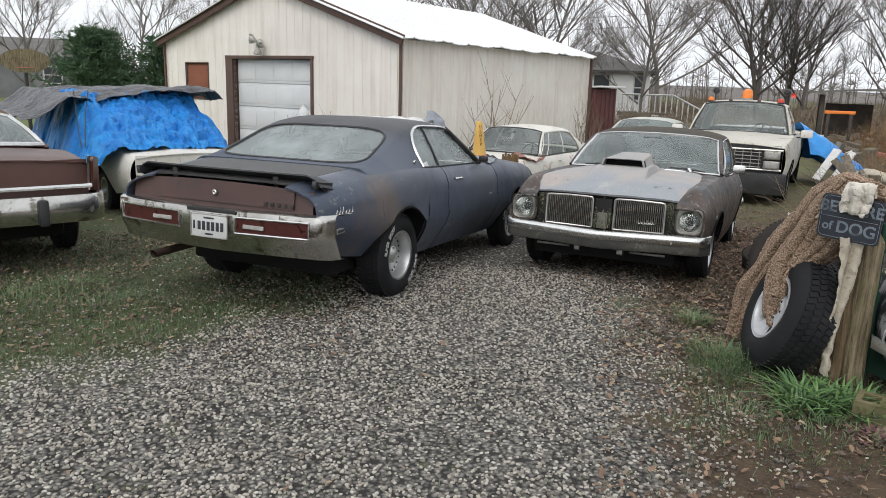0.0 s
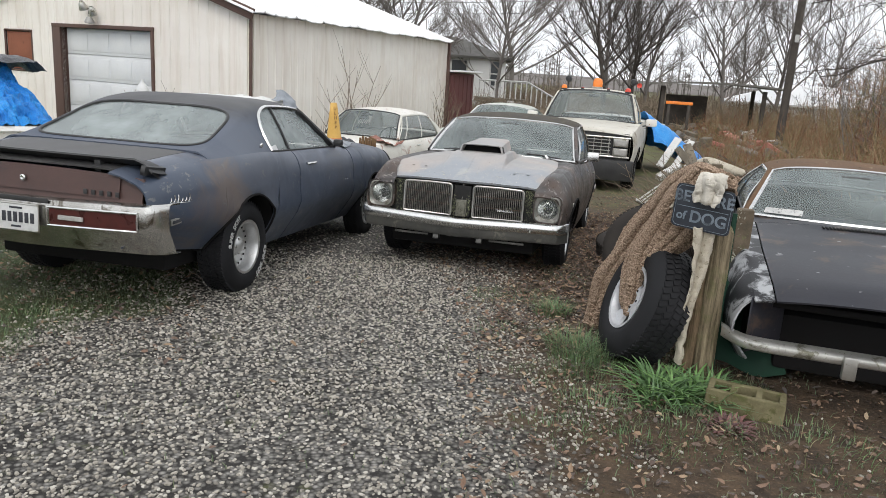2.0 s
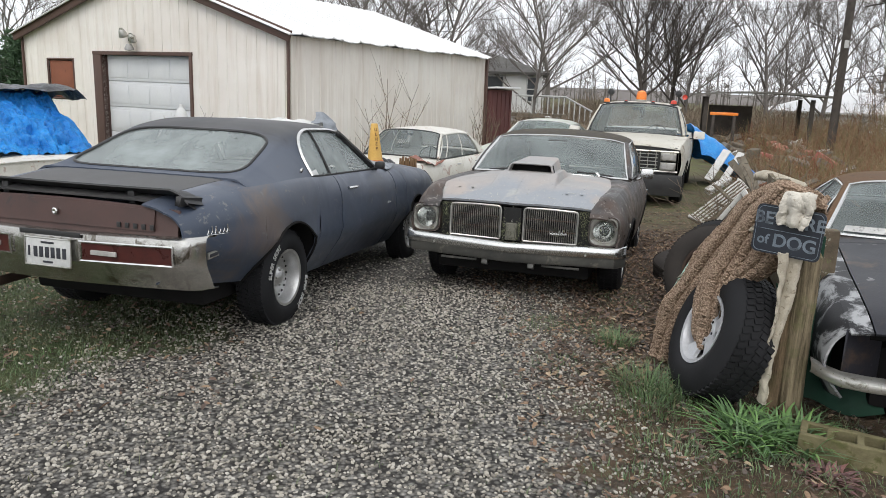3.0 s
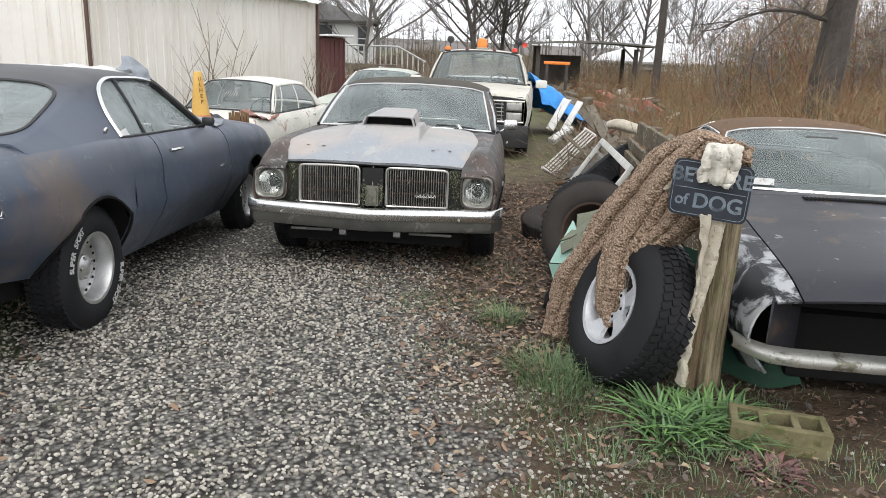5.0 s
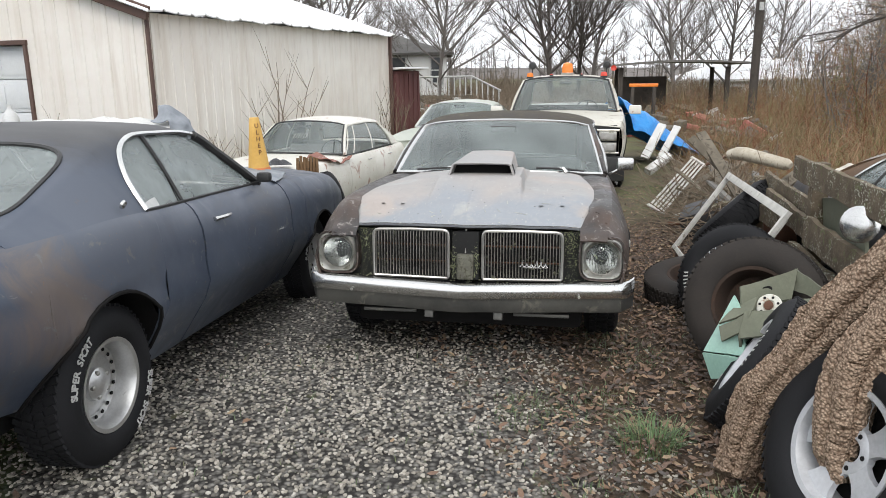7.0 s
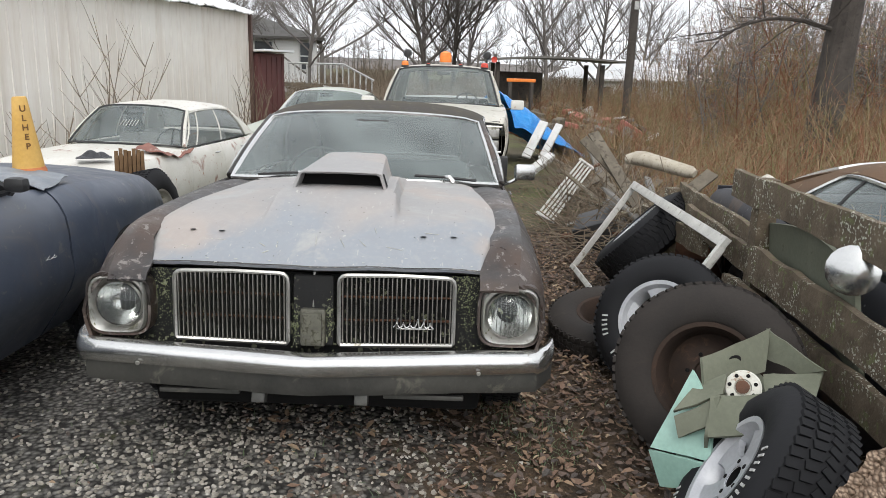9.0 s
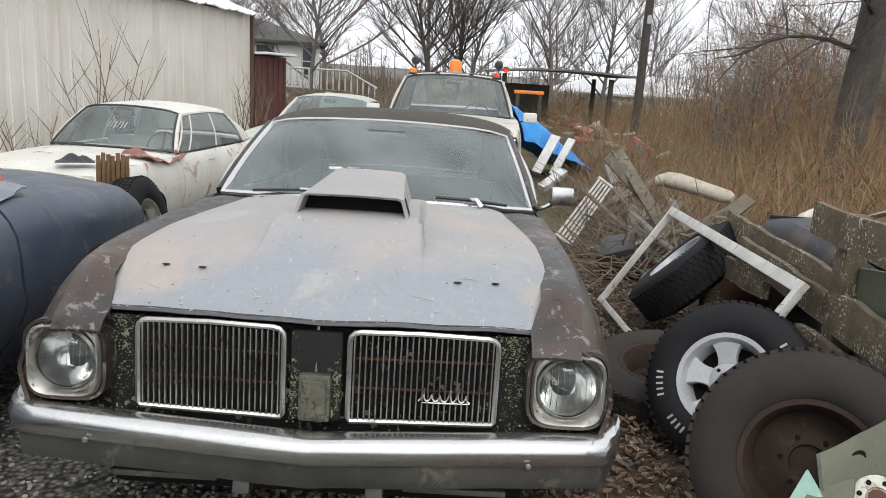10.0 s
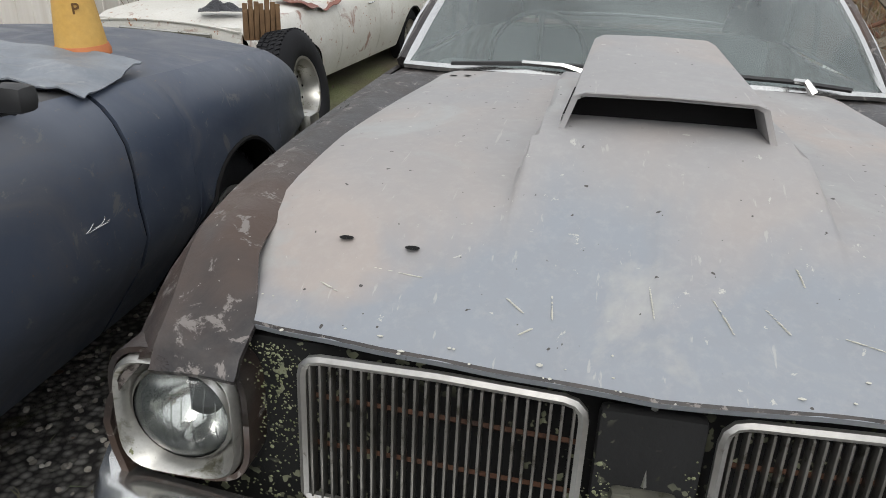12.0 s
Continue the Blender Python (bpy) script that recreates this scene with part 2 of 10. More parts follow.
X, Y = sep.outputs["X"], sep.outputs["Y"]
nb, nm_, nf = tex_noise(nt, co, 0.9, 5, 0.6), tex_noise(nt, co, 5, 6, 0.65), tex_noise(nt, co, 45, 4, 0.7)
vor = nt.nodes.new("ShaderNodeTexVoronoi")
vor.inputs["Scale"].default_value = 38
link(nt, co, vor.inputs["Vector"])
# cell edges run to near black: shade between stones put into the colour
stone = mix(nt, step(nt, vor.outputs["Distance"], 0.1, 0.7), ramp(nt, vor.outputs["Color"], [(0.0, (0.11, 0.102, 0.09)), (0.5, (0.21, 0.2, 0.18)), (1.0, (0.36, 0.345, 0.32))]), (0.02, 0.018, 0.016))
soil = mix(nt, step(nt, nm_, 0.35, 0.65), (0.03, 0.02, 0.012), (0.085, 0.055, 0.03))
soil = mix(nt, step(nt, nf, 0.55, 0.7), soil, (0.13, 0.08, 0.05))
moss = mix(nt, step(nt, nm_, 0.35, 0.62), (0.028, 0.055, 0.009), (0.06, 0.064, 0.024))
moss = mix(nt, step(nt, nf, 0.56, 0.66), moss, (0.1, 0.083, 0.053))
wob = calc("MULTIPLY", calc("SUBTRACT", nb, 0.5), 2.6)
wob2 = calc("MULTIPLY", calc("SUBTRACT", nm_, 0.5), 1.6)
f1 = calc("ADD", calc("MINIMUM", calc("ADD", calc("SUBTRACT", Y, 6.19), calc("MULTIPLY", X, -1.0)), calc("MULTIPLY", calc("ADD", X, 0.7), -3.0)), calc("ADD", wob, wob2))
f2 = calc("ADD", calc("SUBTRACT", X, calc("ADD", calc("MULTIPLY", Y, 0.2), 0.3)), calc("ADD", calc("MULTIPLY", wob, 0.6), wob2))
k1 = step(nt, calc("ADD", calc("MULTIPLY", f1, 0.25), 0.5), 0.48, 0.62)
k2 = step(nt, calc("ADD", calc("MULTIPLY", f2, 0.25), 0.5), 0.48, 0.6)
gravel = mix(nt, step(nt, nm_, 0.6, 0.72), stone, moss)
col = mix(nt, k1, gravel, moss)
col = mix(nt, k2, col, soil)
# dark damp soil and grass further off
kb = step(nt, calc("MULTIPLY", Y, 0.02), 0.2, 0.26)
far_c = mix(nt, step(nt, nb, 0.4, 0.6), (0.1, 0.085, 0.05), (0.12, 0.13, 0.05))
col = mix(nt, kb, col, far_c)
kl = step(nt, calc("MULTIPLY", calc("ADD", X, 6.0), -0.1), 0.1, 0.2)
col = mix(nt, calc("MULTIPLY", kl, kb), col, (0.13, 0.16, 0.05))
link(nt, col, bsdf.inputs["Base Color"])
bump(nt, bsdf, calc("SUBTRACT", nf, calc("MULTIPLY", vor.outputs["Distance"], 0.6)), 0.7, 0.02)
M["ground"] = m


def ground_sheet():
    def warp(n, near, far):
        return [math.copysign(abs(k) ** 3 * far + abs(k) * near, k) for k in lin(-1, 1, n)]
    bump_z = lambda x, y: 0.012 * noise.noise(Vector((x * 1.3, y * 1.3, 0))) if abs(x) < 9 and y < 20 else 0.0
    bm = sheet(lambda x, y: Vector((x, y + 8, ground_z(x, y + 8) + bump_z(x, y + 8))), warp(161, 14, 600), warp(181, 16, 900))
    g = part("ground", bm, "ground")
    tagged(g, "gravel drive with moss, damp soil and dead leaves", "ground", kind="structure")


ground_sheet()

# ---------------------------------------------------------------- cars
def pebbles(name, r, mat, parent, places, tall=0.6):
    """Alike small domes on one shared mesh, each a part of its own."""
    bm = bmesh.new()
    lathe(bm, [(r, 0.0), (r * 0.9, r * tall * 0.8), (r * 0.45, r * tall), (0.0004, r * tall)], 8)
    first = part(name, bm, mat, parent)
    first.matrix_local = places[0]
    for q in places[1:]:
        o = new(name, first.data)
        o.parent = parent
        o.matrix_local = q


def make_wheel(parent, x, y, z, r, w, rim_r, side, style="slots", rim="alloy", tyre="rubber", letters=0, tilt=None, turn=0.0, name="wheel"):
    """A wheel under a car: tyre, rim and their pieces; side +1 or -1 tells which way the face looks along y."""
    if tilt is None:
        m = axes((x, y, z), (math.cos(turn), math.sin(turn), 0), (0, 0, -side))
    else:
        m = tilt
    t = bmesh.new()
    prof = [(rim_r, -0.42 * w), (rim_r + 0.012, -0.47 * w), (rim_r + 0.3 * (r - rim_r), -0.515 * w), (rim_r + 0.65 * (r - rim_r), -0.5 * w), (r - 0.022, -0.43 * w), (r - 0.004, -0.37 * w), (r, -0.2 * w), (r, 0.2 * w),
            (r - 0.004, 0.37 * w), (r - 0.022, 0.43 * w), (rim_r + 0.65 * (r - rim_r), 0.5 * w), (rim_r + 0.3 * (r - rim_r), 0.515 * w), (rim_r + 0.012, 0.47 * w), (rim_r, 0.42 * w), (rim_r - 0.006, 0.3 * w), (rim_r - 0.006, -0.3 * w)]
    lathe(t, prof, 48, m, close=True)
    ob = part(name, t, tyre, parent)
    ob.name = "tyre"
    # tread blocks
    tb = bmesh.new()
    for k in range(60):
        a = 2 * math.pi * k / 60
        for row, off in ((-0.3, 0.0), (-0.1, 0.03), (0.1, 0.0), (0.3, 0.03)):
            mm = m @ Matrix.Rotation(a + off, 4, "Z") @ Matrix.Translation((r + 0.001, 0, row * w)) @ Matrix.Rotation(0.35 if row > 0 else -0.35, 4, "X")
            bmesh.ops.create_cube(tb, size=1.0, matrix=mm @ Matrix.Diagonal((0.012, r * 0.075, w * 0.15, 1)))
    part("tread", tb, tyre, ob, smooth=False)
    if letters:
        rm = (rim_r + r) / 2 + 0.002
        words = [] if letters == 1 else [(0.2, 5), (0.95, 4), (0.2 + math.pi, 8)]
        shared = {}
        for a0 in ((-0.15, -0.15 + math.pi) if letters == 1 else ()):
            for k, ch in enumerate("SUPER SPORT"):
                if ch == " ":
                    continue
                q = m @ Matrix.Rotation(a0 - k * 0.086, 4, "Z") @ Matrix.Translation((rm + 0.004, 0, 0.513 * w)) @ Matrix.Rotation(-math.pi / 2, 4, "Z")
                if ch not in shared:
                    first = part("sidewall_letter", text_mesh(ch, 0.38 * (r - rim_r), Matrix.Diagonal((0.85, 1, 1, 1)), 0.0018), "white_letter", ob, "raised white sidewall letter", smooth=False)
                    shared[ch] = first.data
                else:
                    first = new("sidewall_letter", shared[ch])
                    first.parent = ob
                first.matrix_local = q
        zs = lambda q: 0.513 * w - 0.35 * abs(q - rm) * 0.3
        hh, ww = 0.2 * (r - rim_r), 0.017
        me = None
        for a0, n in words:
            for k in range(n):
                q = m @ Matrix.Rotation(a0 + k * 0.092, 4, "Z")
                if me is None:
                    first = part("sidewall_letter", box(bmesh.new(), (hh, ww * 0.55, 0.004), Matrix.Translation((rm, 0, zs(rm))), 0.001), "white_letter", ob, "worn white sidewall mark", smooth=False)
                    me = first.data
                    first.matrix_local = q
                else:
                    o2 = new("sidewall_letter", me)
                    o2.parent = ob
                    o2.matrix_local = q
    b = bmesh.new()
    deep = 0.13 * w if rim == "rust_dark" else 0.0
    if style == "slots":
        lathe(b, [(rim_r + 0.004, 0.44 * w), (rim_r + 0.006, 0.47 * w), (rim_r - 0.012, 0.46 * w), (rim_r - 0.025, 0.36 * w), (rim_r - 0.03, 0.1 * w), (rim_r - 0.055, 0.06 * w), (0.11, 0.12 * w), (0.075, 0.12 * w), (0.07, 0.2 * w), (0.035, 0.3 * w), (0.001, 0.31 * w)], 40, m)
        rimo = part("rim", b, rim, parent)
        pebbles("rim_hole", 0.009, "dark", rimo, [m @ Matrix.Rotation(2 * math.pi * k / 20, 4, "Z") @ Matrix.Translation((rim_r - 0.045, 0, 0.075 * w + 0.003)) for k in range(20)])
        pebbles("lug_nut", 0.011, "chrome_dirty", rimo, [m @ Matrix.Rotation(2 * math.pi * k / 5, 4, "Z") @ Matrix.Translation((0.055, 0, 0.21 * w)) for k in range(5)], 1.6)
    elif style == "spokes":
        lathe(b, [(rim_r + 0.004, 0.44 * w), (rim_r + 0.006, 0.48 * w), (rim_r - 0.014, 0.47 * w), (rim_r - 0.028, 0.36 * w), (rim_r - 0.04, -0.2 * w)], 40, m)
        rimo = part("rim", b, rim, parent)
        for k in range(5):
            mm = m @ Matrix.Rotation(2 * math.pi * k / 5, 4, "Z")
            s = bmesh.new()
            f = lambda u, v: mm @ Vector((0.06 + u * (rim_r - 0.078), v * (0.040 + 0.034 * u * u - 0.008 * math.sin(math.pi * u)), (0.30 + 0.07 * u) * w - (0.02 if abs(v) > 1 else 0.0)))
            sheet(f, lin(0, 1, 7), [-1.08, -1, -0.92, 0, 0.92, 1, 1.08], s)
            part("spoke", s, rim, rimo, thick=0.012, sharp=25)
        h = bmesh.new()
        lathe(h, [(0.085, 0.22 * w), (0.08, 0.30 * w), (0.074, 0.315 * w), (0.042, 0.315 * w), (0.038, 0.30 * w)], 24, m)
        hub = part("hub", h, rim, rimo)
        h = bmesh.new()
        lathe(h, [(0.04, 0.31 * w), (0.036, 0.2 * w), (0.001, 0.2 * w)], 16, m)
        part("hub_hole", h, "dark", hub)
        pebbles("lug_hole", 0.009, "dark", hub, [m @ Matrix.Rotation(2 * math.pi * (k + 0.5) / 5, 4, "Z") @ Matrix.Translation((0.059, 0, 0.313 * w)) for k in range(5)], 0.4)
        n = bmesh.new()
        lathe(n, [(rim_r - 0.03, 0.05 * w), (0.001, 0.05 * w)], 24, m)
        part("rim_back", n, "dark", rimo)
    else:
        lathe(b, [(rim_r + 0.004, 0.4 * w), (rim_r + 0.004, 0.45 * w), (rim_r - 0.014, 0.44 * w), (rim_r - 0.03, 0.3 * w), (rim_r - 0.045, -0.02 * w - deep), (0.12, 0.02 * w - deep), (0.1, 0.1 * w - deep), (0.06, 0.11 * w - deep), (0.055, 0.03 * w - deep), (0.001, 0.03 * w - deep)], 36, m)
        rimo = part("rim", b, rim, parent)
        pebbles("lug_nut", 0.010, "dark", rimo, [m @ Matrix.Rotation(2 * math.pi * k / 6, 4, "Z") @ Matrix.Translation((0.085, 0, -0.03 * w if rim == "rust_dark" else 0.1 * w)) for k in range(6)])
    return ob


class Car:
    """Body surfaces of a car: x runs from the nose (0) to the tail, y to a side, z up, the ground at 0."""

    def __init__(self, ob, top, half, low, arches, inset, crown=0.05):
        self.ob, self.top, self.half, self.low = ob, smooth_curve(top), smooth_curve(half), smooth_curve(low)
        self.arches, self.inset, self.crown = arches, smooth_curve(inset), crown
        self.soft = lambda x: 1.0

    def tuck(self, x, k):
        """How far the side lies inside its widest line, eased where the body runs up into the roof."""
        return self.inset(k) * (self.soft(x) if k > 0.6 else 1.0)

    def bottom(self, x):
        z = self.low(x)
        for xc, zc, r, rz in self.arches:
            if abs(x - xc) < r:
                z = max(z, zc + rz * math.sqrt(max(0, 1 - ((x - xc) / r) ** 2)))
        return z

    def side(self, x, t, s):
        zl, zt = self.bottom(x), self.top(x)
        z = zl + (zt - zl) * t
        k = (z - self.low(x)) / (zt - self.low(x))
        return Vector((x, s * (self.half(x) - self.tuck(x, k)), z))

    def stations(self, a, b, step=0.09):
        xs = set(lin(a, b, max(2, int((b - a) / step) + 1)))
        for xc, zc, r, rz in self.arches:
            for k in range(15):
                x = xc - r * math.cos(math.pi * k / 14)
                if a < x < b:
                    xs.add(x)
            for x in (xc - r * 1.002, xc + r * 1.002, xc - r * 0.9985, xc + r * 0.9985):
                if a < x < b:
                    xs.add(x)
        return sorted(xs)

    def panel(self, name, a, b, s, mat, label="", t0=0.0, t1=1.0):
        ts = [t0 + (t1 - t0) * k for k in (0, 0.08, 0.2, 0.33, 0.46, 0.6, 0.72, 0.82, 0.9, 0.95, 0.98, 1.0)]
        bm = sheet(lambda x, t: self.side(x, t, s), self.stations(a, b), ts, flip=s > 0)
        return part(name, bm, mat, self.ob, label, thick=0.012)

    def deck(self, x, v):
        w = self.half(x) - self.inset(1.0)
        return Vector((x, v * w, self.top(x) + self.crown * (1 - abs(v) ** 2.2)))

    def lid(self, name, a, b, mat, v0=-1, v1=1, label="", f=None, n=21, thick=0.012):
        f = f or self.deck
        bm = sheet(f, lin(a, b, max(4, int((b - a) / 0.06))), lin(min(v0, v1), max(v0, v1), n))
        return part(name, bm, mat, self.ob, label, thick=thick)

    def arch_liners(self):
        for xc, zc, r, rz in self.arches:
            for s in (-1, 1):
                w = self.half(xc)
                bm = bmesh.new()
                edge = lambda a: abs(self.side(xc - r * 0.999 * math.cos(a), 0, 1).y) - 0.014
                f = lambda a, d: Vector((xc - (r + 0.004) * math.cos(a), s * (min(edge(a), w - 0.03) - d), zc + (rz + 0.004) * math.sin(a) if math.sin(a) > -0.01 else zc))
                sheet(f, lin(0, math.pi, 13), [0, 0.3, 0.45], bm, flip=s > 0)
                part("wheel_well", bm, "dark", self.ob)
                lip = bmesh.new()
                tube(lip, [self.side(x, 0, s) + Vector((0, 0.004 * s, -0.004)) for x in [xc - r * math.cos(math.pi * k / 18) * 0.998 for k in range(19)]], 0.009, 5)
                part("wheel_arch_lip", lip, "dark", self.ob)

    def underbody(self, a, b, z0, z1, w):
        # plain solid block as underside, hung low to deepen the shade beneath
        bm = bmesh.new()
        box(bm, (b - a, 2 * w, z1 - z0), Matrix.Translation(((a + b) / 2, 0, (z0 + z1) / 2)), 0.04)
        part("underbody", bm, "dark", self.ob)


def cabin(car, spec, mats):
    """Roof, pillars, glass and bright trim. spec: ws base x, ws top x, rear top x, rear base x, cowl z, deck z, roof z, base half width, roof half width."""
    x0, x1, x2, x3, zc, zd, zr, wb, wt = [spec[k] for k in ("x0", "x1", "x2", "x3", "zc", "zd", "zr", "wb", "wt")]
    bow, rbow, crown = spec.get("bow", 0.16), spec.get("rbow", 0.1), spec.get("crown", 0.05)
    belt = spec.get("belt", lambda x: zc)
    ob = car.ob
    roof_w = smooth_curve(spec.get("roofw", [(x1, wt - 0.02), ((x1 + x2) / 2, wt), (x2, wt - 0.04)]))
    roof_z = smooth_curve(spec.get("roofz", [(x1, zr - 0.035), (x1 + 0.35, zr - 0.005), ((x1 + x2) / 2, zr), (x2, zr - 0.06)]))
    f1 = lambda v: x1 + 0.10 * abs(v) ** 2.5
    f2 = lambda v: x2 + (-0.05) * abs(v) ** 2.5

    def roof(u, v):
        x = f1(v) + (f2(v) - f1(v)) * u
        w = roof_w(x)
        return Vector((x, v * w, roof_z(x) + crown * (1 - v * v) - 0.035 * abs(v) ** 8))

    vs = [-1, -0.97, -0.92, -0.84, -0.72, -0.55, -0.35, -0.15, 0.15, 0.35, 0.55, 0.72, 0.84, 0.92, 0.97, 1]
    part("roof", sheet(roof, lin(0, 1, 16), vs), mats["roof"], ob, spec.get("roof_label", ""), thick=0.02)

    def wind(u, v):
        a = Vector((x0 + bow * v * v, v * wb, zc + 0.02 * (1 - v * v)))
        b = roof(0, v * 0.97)
        return a.lerp(b, u) + Vector((-0.03 * math.sin(math.pi * u), 0, 0.01 * math.sin(math.pi * u)))

    gv = lin(-1, 1, 15)
    part("windshield", sheet(wind, lin(0, 1, 9), gv), mats.get("windshield", "glass"), ob, spec.get("ws_label", ""))

    def rear(u, v):
        a = roof(1, v * 0.96)
        b = Vector((x3 - rbow * v * v, v * spec.get("wr", wb), zd + 0.02 * (1 - v * v)))
        return a.lerp(b, u) + Vector((0.03 * math.sin(math.pi * u), 0, 0.02 * math.sin(math.pi * u)))

    rw = spec.get("rear_w", 0.9)
    part("rear_window", sheet(lambda u, v: rear(0.06 + 0.88 * u, v * rw), lin(0, 1, 9), gv), mats.get("rear", "glass"), ob)
    # bright frames round the glass
    for fn, nm, k, mt in ((wind, "windshield_trim", 0.99, mats.get("ws_trim", "chrome")), (lambda u, v: rear(0.06 + 0.88 * u, v * rw), "rear_window_trim", 1.0, mats.get("rear_trim", "chrome"))):
        pts = [fn(0.0, v * k) for v in gv] + [fn(u, k) for u in lin(0.12, 0.88, 7)] + [fn(1.0, v * k) for v in gv[::-1]] + [fn(u, -k) for u in lin(0.88, 0.12, 7)]
        part(nm, tube(bmesh.new(), pts, spec.get("trim_r", 0.016), 6, closed=True), mt, ob)
    # strip of sheet metal round the rear glass and the sail panels
    for s in (-1, 1):
        xs = spec["cwin"]  # rear end of the side glass at the belt
        xt = spec.get("cwin_top", xs - 0.1)

        def sail(u, v):
            top_front, top_rear = roof((xt - x1 - 0.1) / (x2 - x1 - 0.15), s), roof(1, s * 0.96)
            bot_front, bot_rear = Vector((xs, s * (wb + 0.02), belt(xs))), rear(1, s)
            a, b = top_front.lerp(top_rear, u), bot_front.lerp(bot_rear, u)
            if "flow" in spec:
                b = car.side(xs + (spec["flow"] - xs) * u, 1, s) + Vector((0, -s * 0.004, 0.001))
            a2 = rear(0, s * 0.98) if u == 1 else a
            p = a2.lerp(b, v)
            return p + Vector((0, s * spec.get("bulge", 0.035) * math.sin(math.pi * v) * (1 - u * 0.6), 0))

        part("sail_panel", sheet(sail, lin(0, 1, 9), lin(0, 1, 9), flip=s < 0), mats["sail"], ob, thick=0.03)
        if rw < 0.985:
            part("rear_window_side", sheet(lambda u, v: rear(u, s * (rw + (1.0 - rw) * v)), lin(0, 1, 9), lin(0, 1, 4), flip=s < 0), mats["sail"], ob, thick=0.02)

        # side glass between the windshield pillar and the sail panel
        def glassy(u, v):
            a = Vector((x0 + bow + 0.04, s * (wb + 0.02), belt(x0 + bow))).lerp(Vector((xs, s * (wb + 0.02), belt(xs))), u)
            fr = roof(0.0, s)
            bk = roof((xt - x1 - 0.1) / (x2 - x1 - 0.15), s)
            b = fr.lerp(bk, u) + Vector((0, 0, -0.02))
            if u > 0.0:
                uu = roof(max(0, min(1, (b.x - x1 - 0.1) / (x2 - x1 - 0.15))), s)
                b = Vector((b.x, uu.y, uu.z - 0.02))
            return a.lerp(b, v) + Vector((0, s * 0.03 * math.sin(math.pi * v), 0))

        cuts = spec.get("cuts", [0, 0.62, 1])
        for a, b in zip(cuts, cuts[1:]):
            part("side_window", sheet(lambda u, v: glassy(a + (b - a) * u, v), lin(0.02, 0.98, 9), lin(0.0, 1, 7), flip=s > 0), mats.get("side", "glass"), ob)
        for c in cuts[1:-1]:
            part("window_post", tube(bmesh.new(), [glassy(c, v) for v in lin(0, 1, 5)], 0.011, 5), mats.get("post", "black_trim"), ob)
        rail = [glassy(0.0, v) for v in lin(0, 1, 6)] + [glassy(u, 1) for u in lin(0.06, 0.97, 14)] + [glassy(1.0, v) for v in lin(0.95, 0, 8)]
        part("drip_rail", tube(bmesh.new(), [p + Vector((0, s * 0.008, 0.006)) for p in rail], spec.get("rail_r", 0.011), 5), mats.get("rail", "chrome"), ob)
        part("windshield_pillar", tube(bmesh.new(), [wind(u, s * 1.0) + Vector((0.03, s * 0.012, 0)) for u in lin(0, 1, 7)], 0.027, 7), mats["sail"], ob)
        part("belt_trim", tube(bmesh.new(), [glassy(u, 0) + Vector((0, s * 0.004, 0)) for u in lin(0, 1, 9)], 0.009, 5), mats.get("belt_mat", "black_trim"), ob)
    # seats, dashboard and steering wheel
    seat_mat = mats.get("seat", "interior")
    for xa in spec.get("seats", [x1 + 0.55, x2 - 0.35]):
        bm = bmesh.new()
        box(bm, (0.16, 2 * wb - 0.3, 0.55), Matrix.Translation((xa, 0, zc - 0.22)) @ Matrix.Rotation(0.25, 4, "Y"), 0.05)
        box(bm, (0.5, 2 * wb - 0.3, 0.16), Matrix.Translation((xa - 0.25, 0, zc - 0.42)), 0.05)
        part("seat", bm, seat_mat, ob)
    bm = bmesh.new()
    box(bm, (0.3, 2 * wb - 0.12, 0.16), Matrix.Translation((x0 + bow + 0.2, 0, zc - 0.09)), 0.04)
    part("dashboard", bm, mats.get("dash", "interior"), ob)
    bm = bmesh.new()
    mm = Matrix.Translation((x0 + bow + 0.5, spec.get("drive", -1) * 0.36, zc - 0.01)) @ Matrix.Rotation(radians(-62), 4, "Y")
    tube(bm, [mm @ Vector((0.19 * math.cos(a), 0.19 * math.sin(a), 0)) for a in lin(0, 2 * math.pi, 25)[:-1]], 0.011, 6, closed=True)
    tube(bm, [mm @ Vector((0.18, 0, 0)), mm @ Vector((0, 0, -0.03)), mm @ Vector((-0.18, 0, 0))], 0.012, 5)
    part("steering_wheel", bm, "interior", ob)
    bm = bmesh.new()
    tube(bm, [wind(0.8, 0.0) + Vector((0.05, y, 0)) for y in (-0.1, 0, 0.1)], 0.02, 6, squash=1.4)
    part("rear_view_mirror", bm, "black_trim", ob)
    return roof, wind, rear

def car_pose(front, heading, base_len, x_axle, lift=0.0):
    """Pose of a car from the ground under its front axle, the compass angle of its tail from +y towards +x, and its wheelbase."""
    a = radians(heading)
    d = Vector((math.sin(a), math.cos(a), 0))
    p = Vector((front[0], front[1], ground_z(*front) + lift))
    q = p + d * base_len
    q.z = ground_z(q.x, q.y) + lift
    x = (q - p).normalized()
    return axes(p - x * x_axle, x, Vector((0, 0, 1)).cross(x))


def plate(bm, pts, z_off=0.0):
    bm.faces.new([bm.verts.new(p) for p in pts])


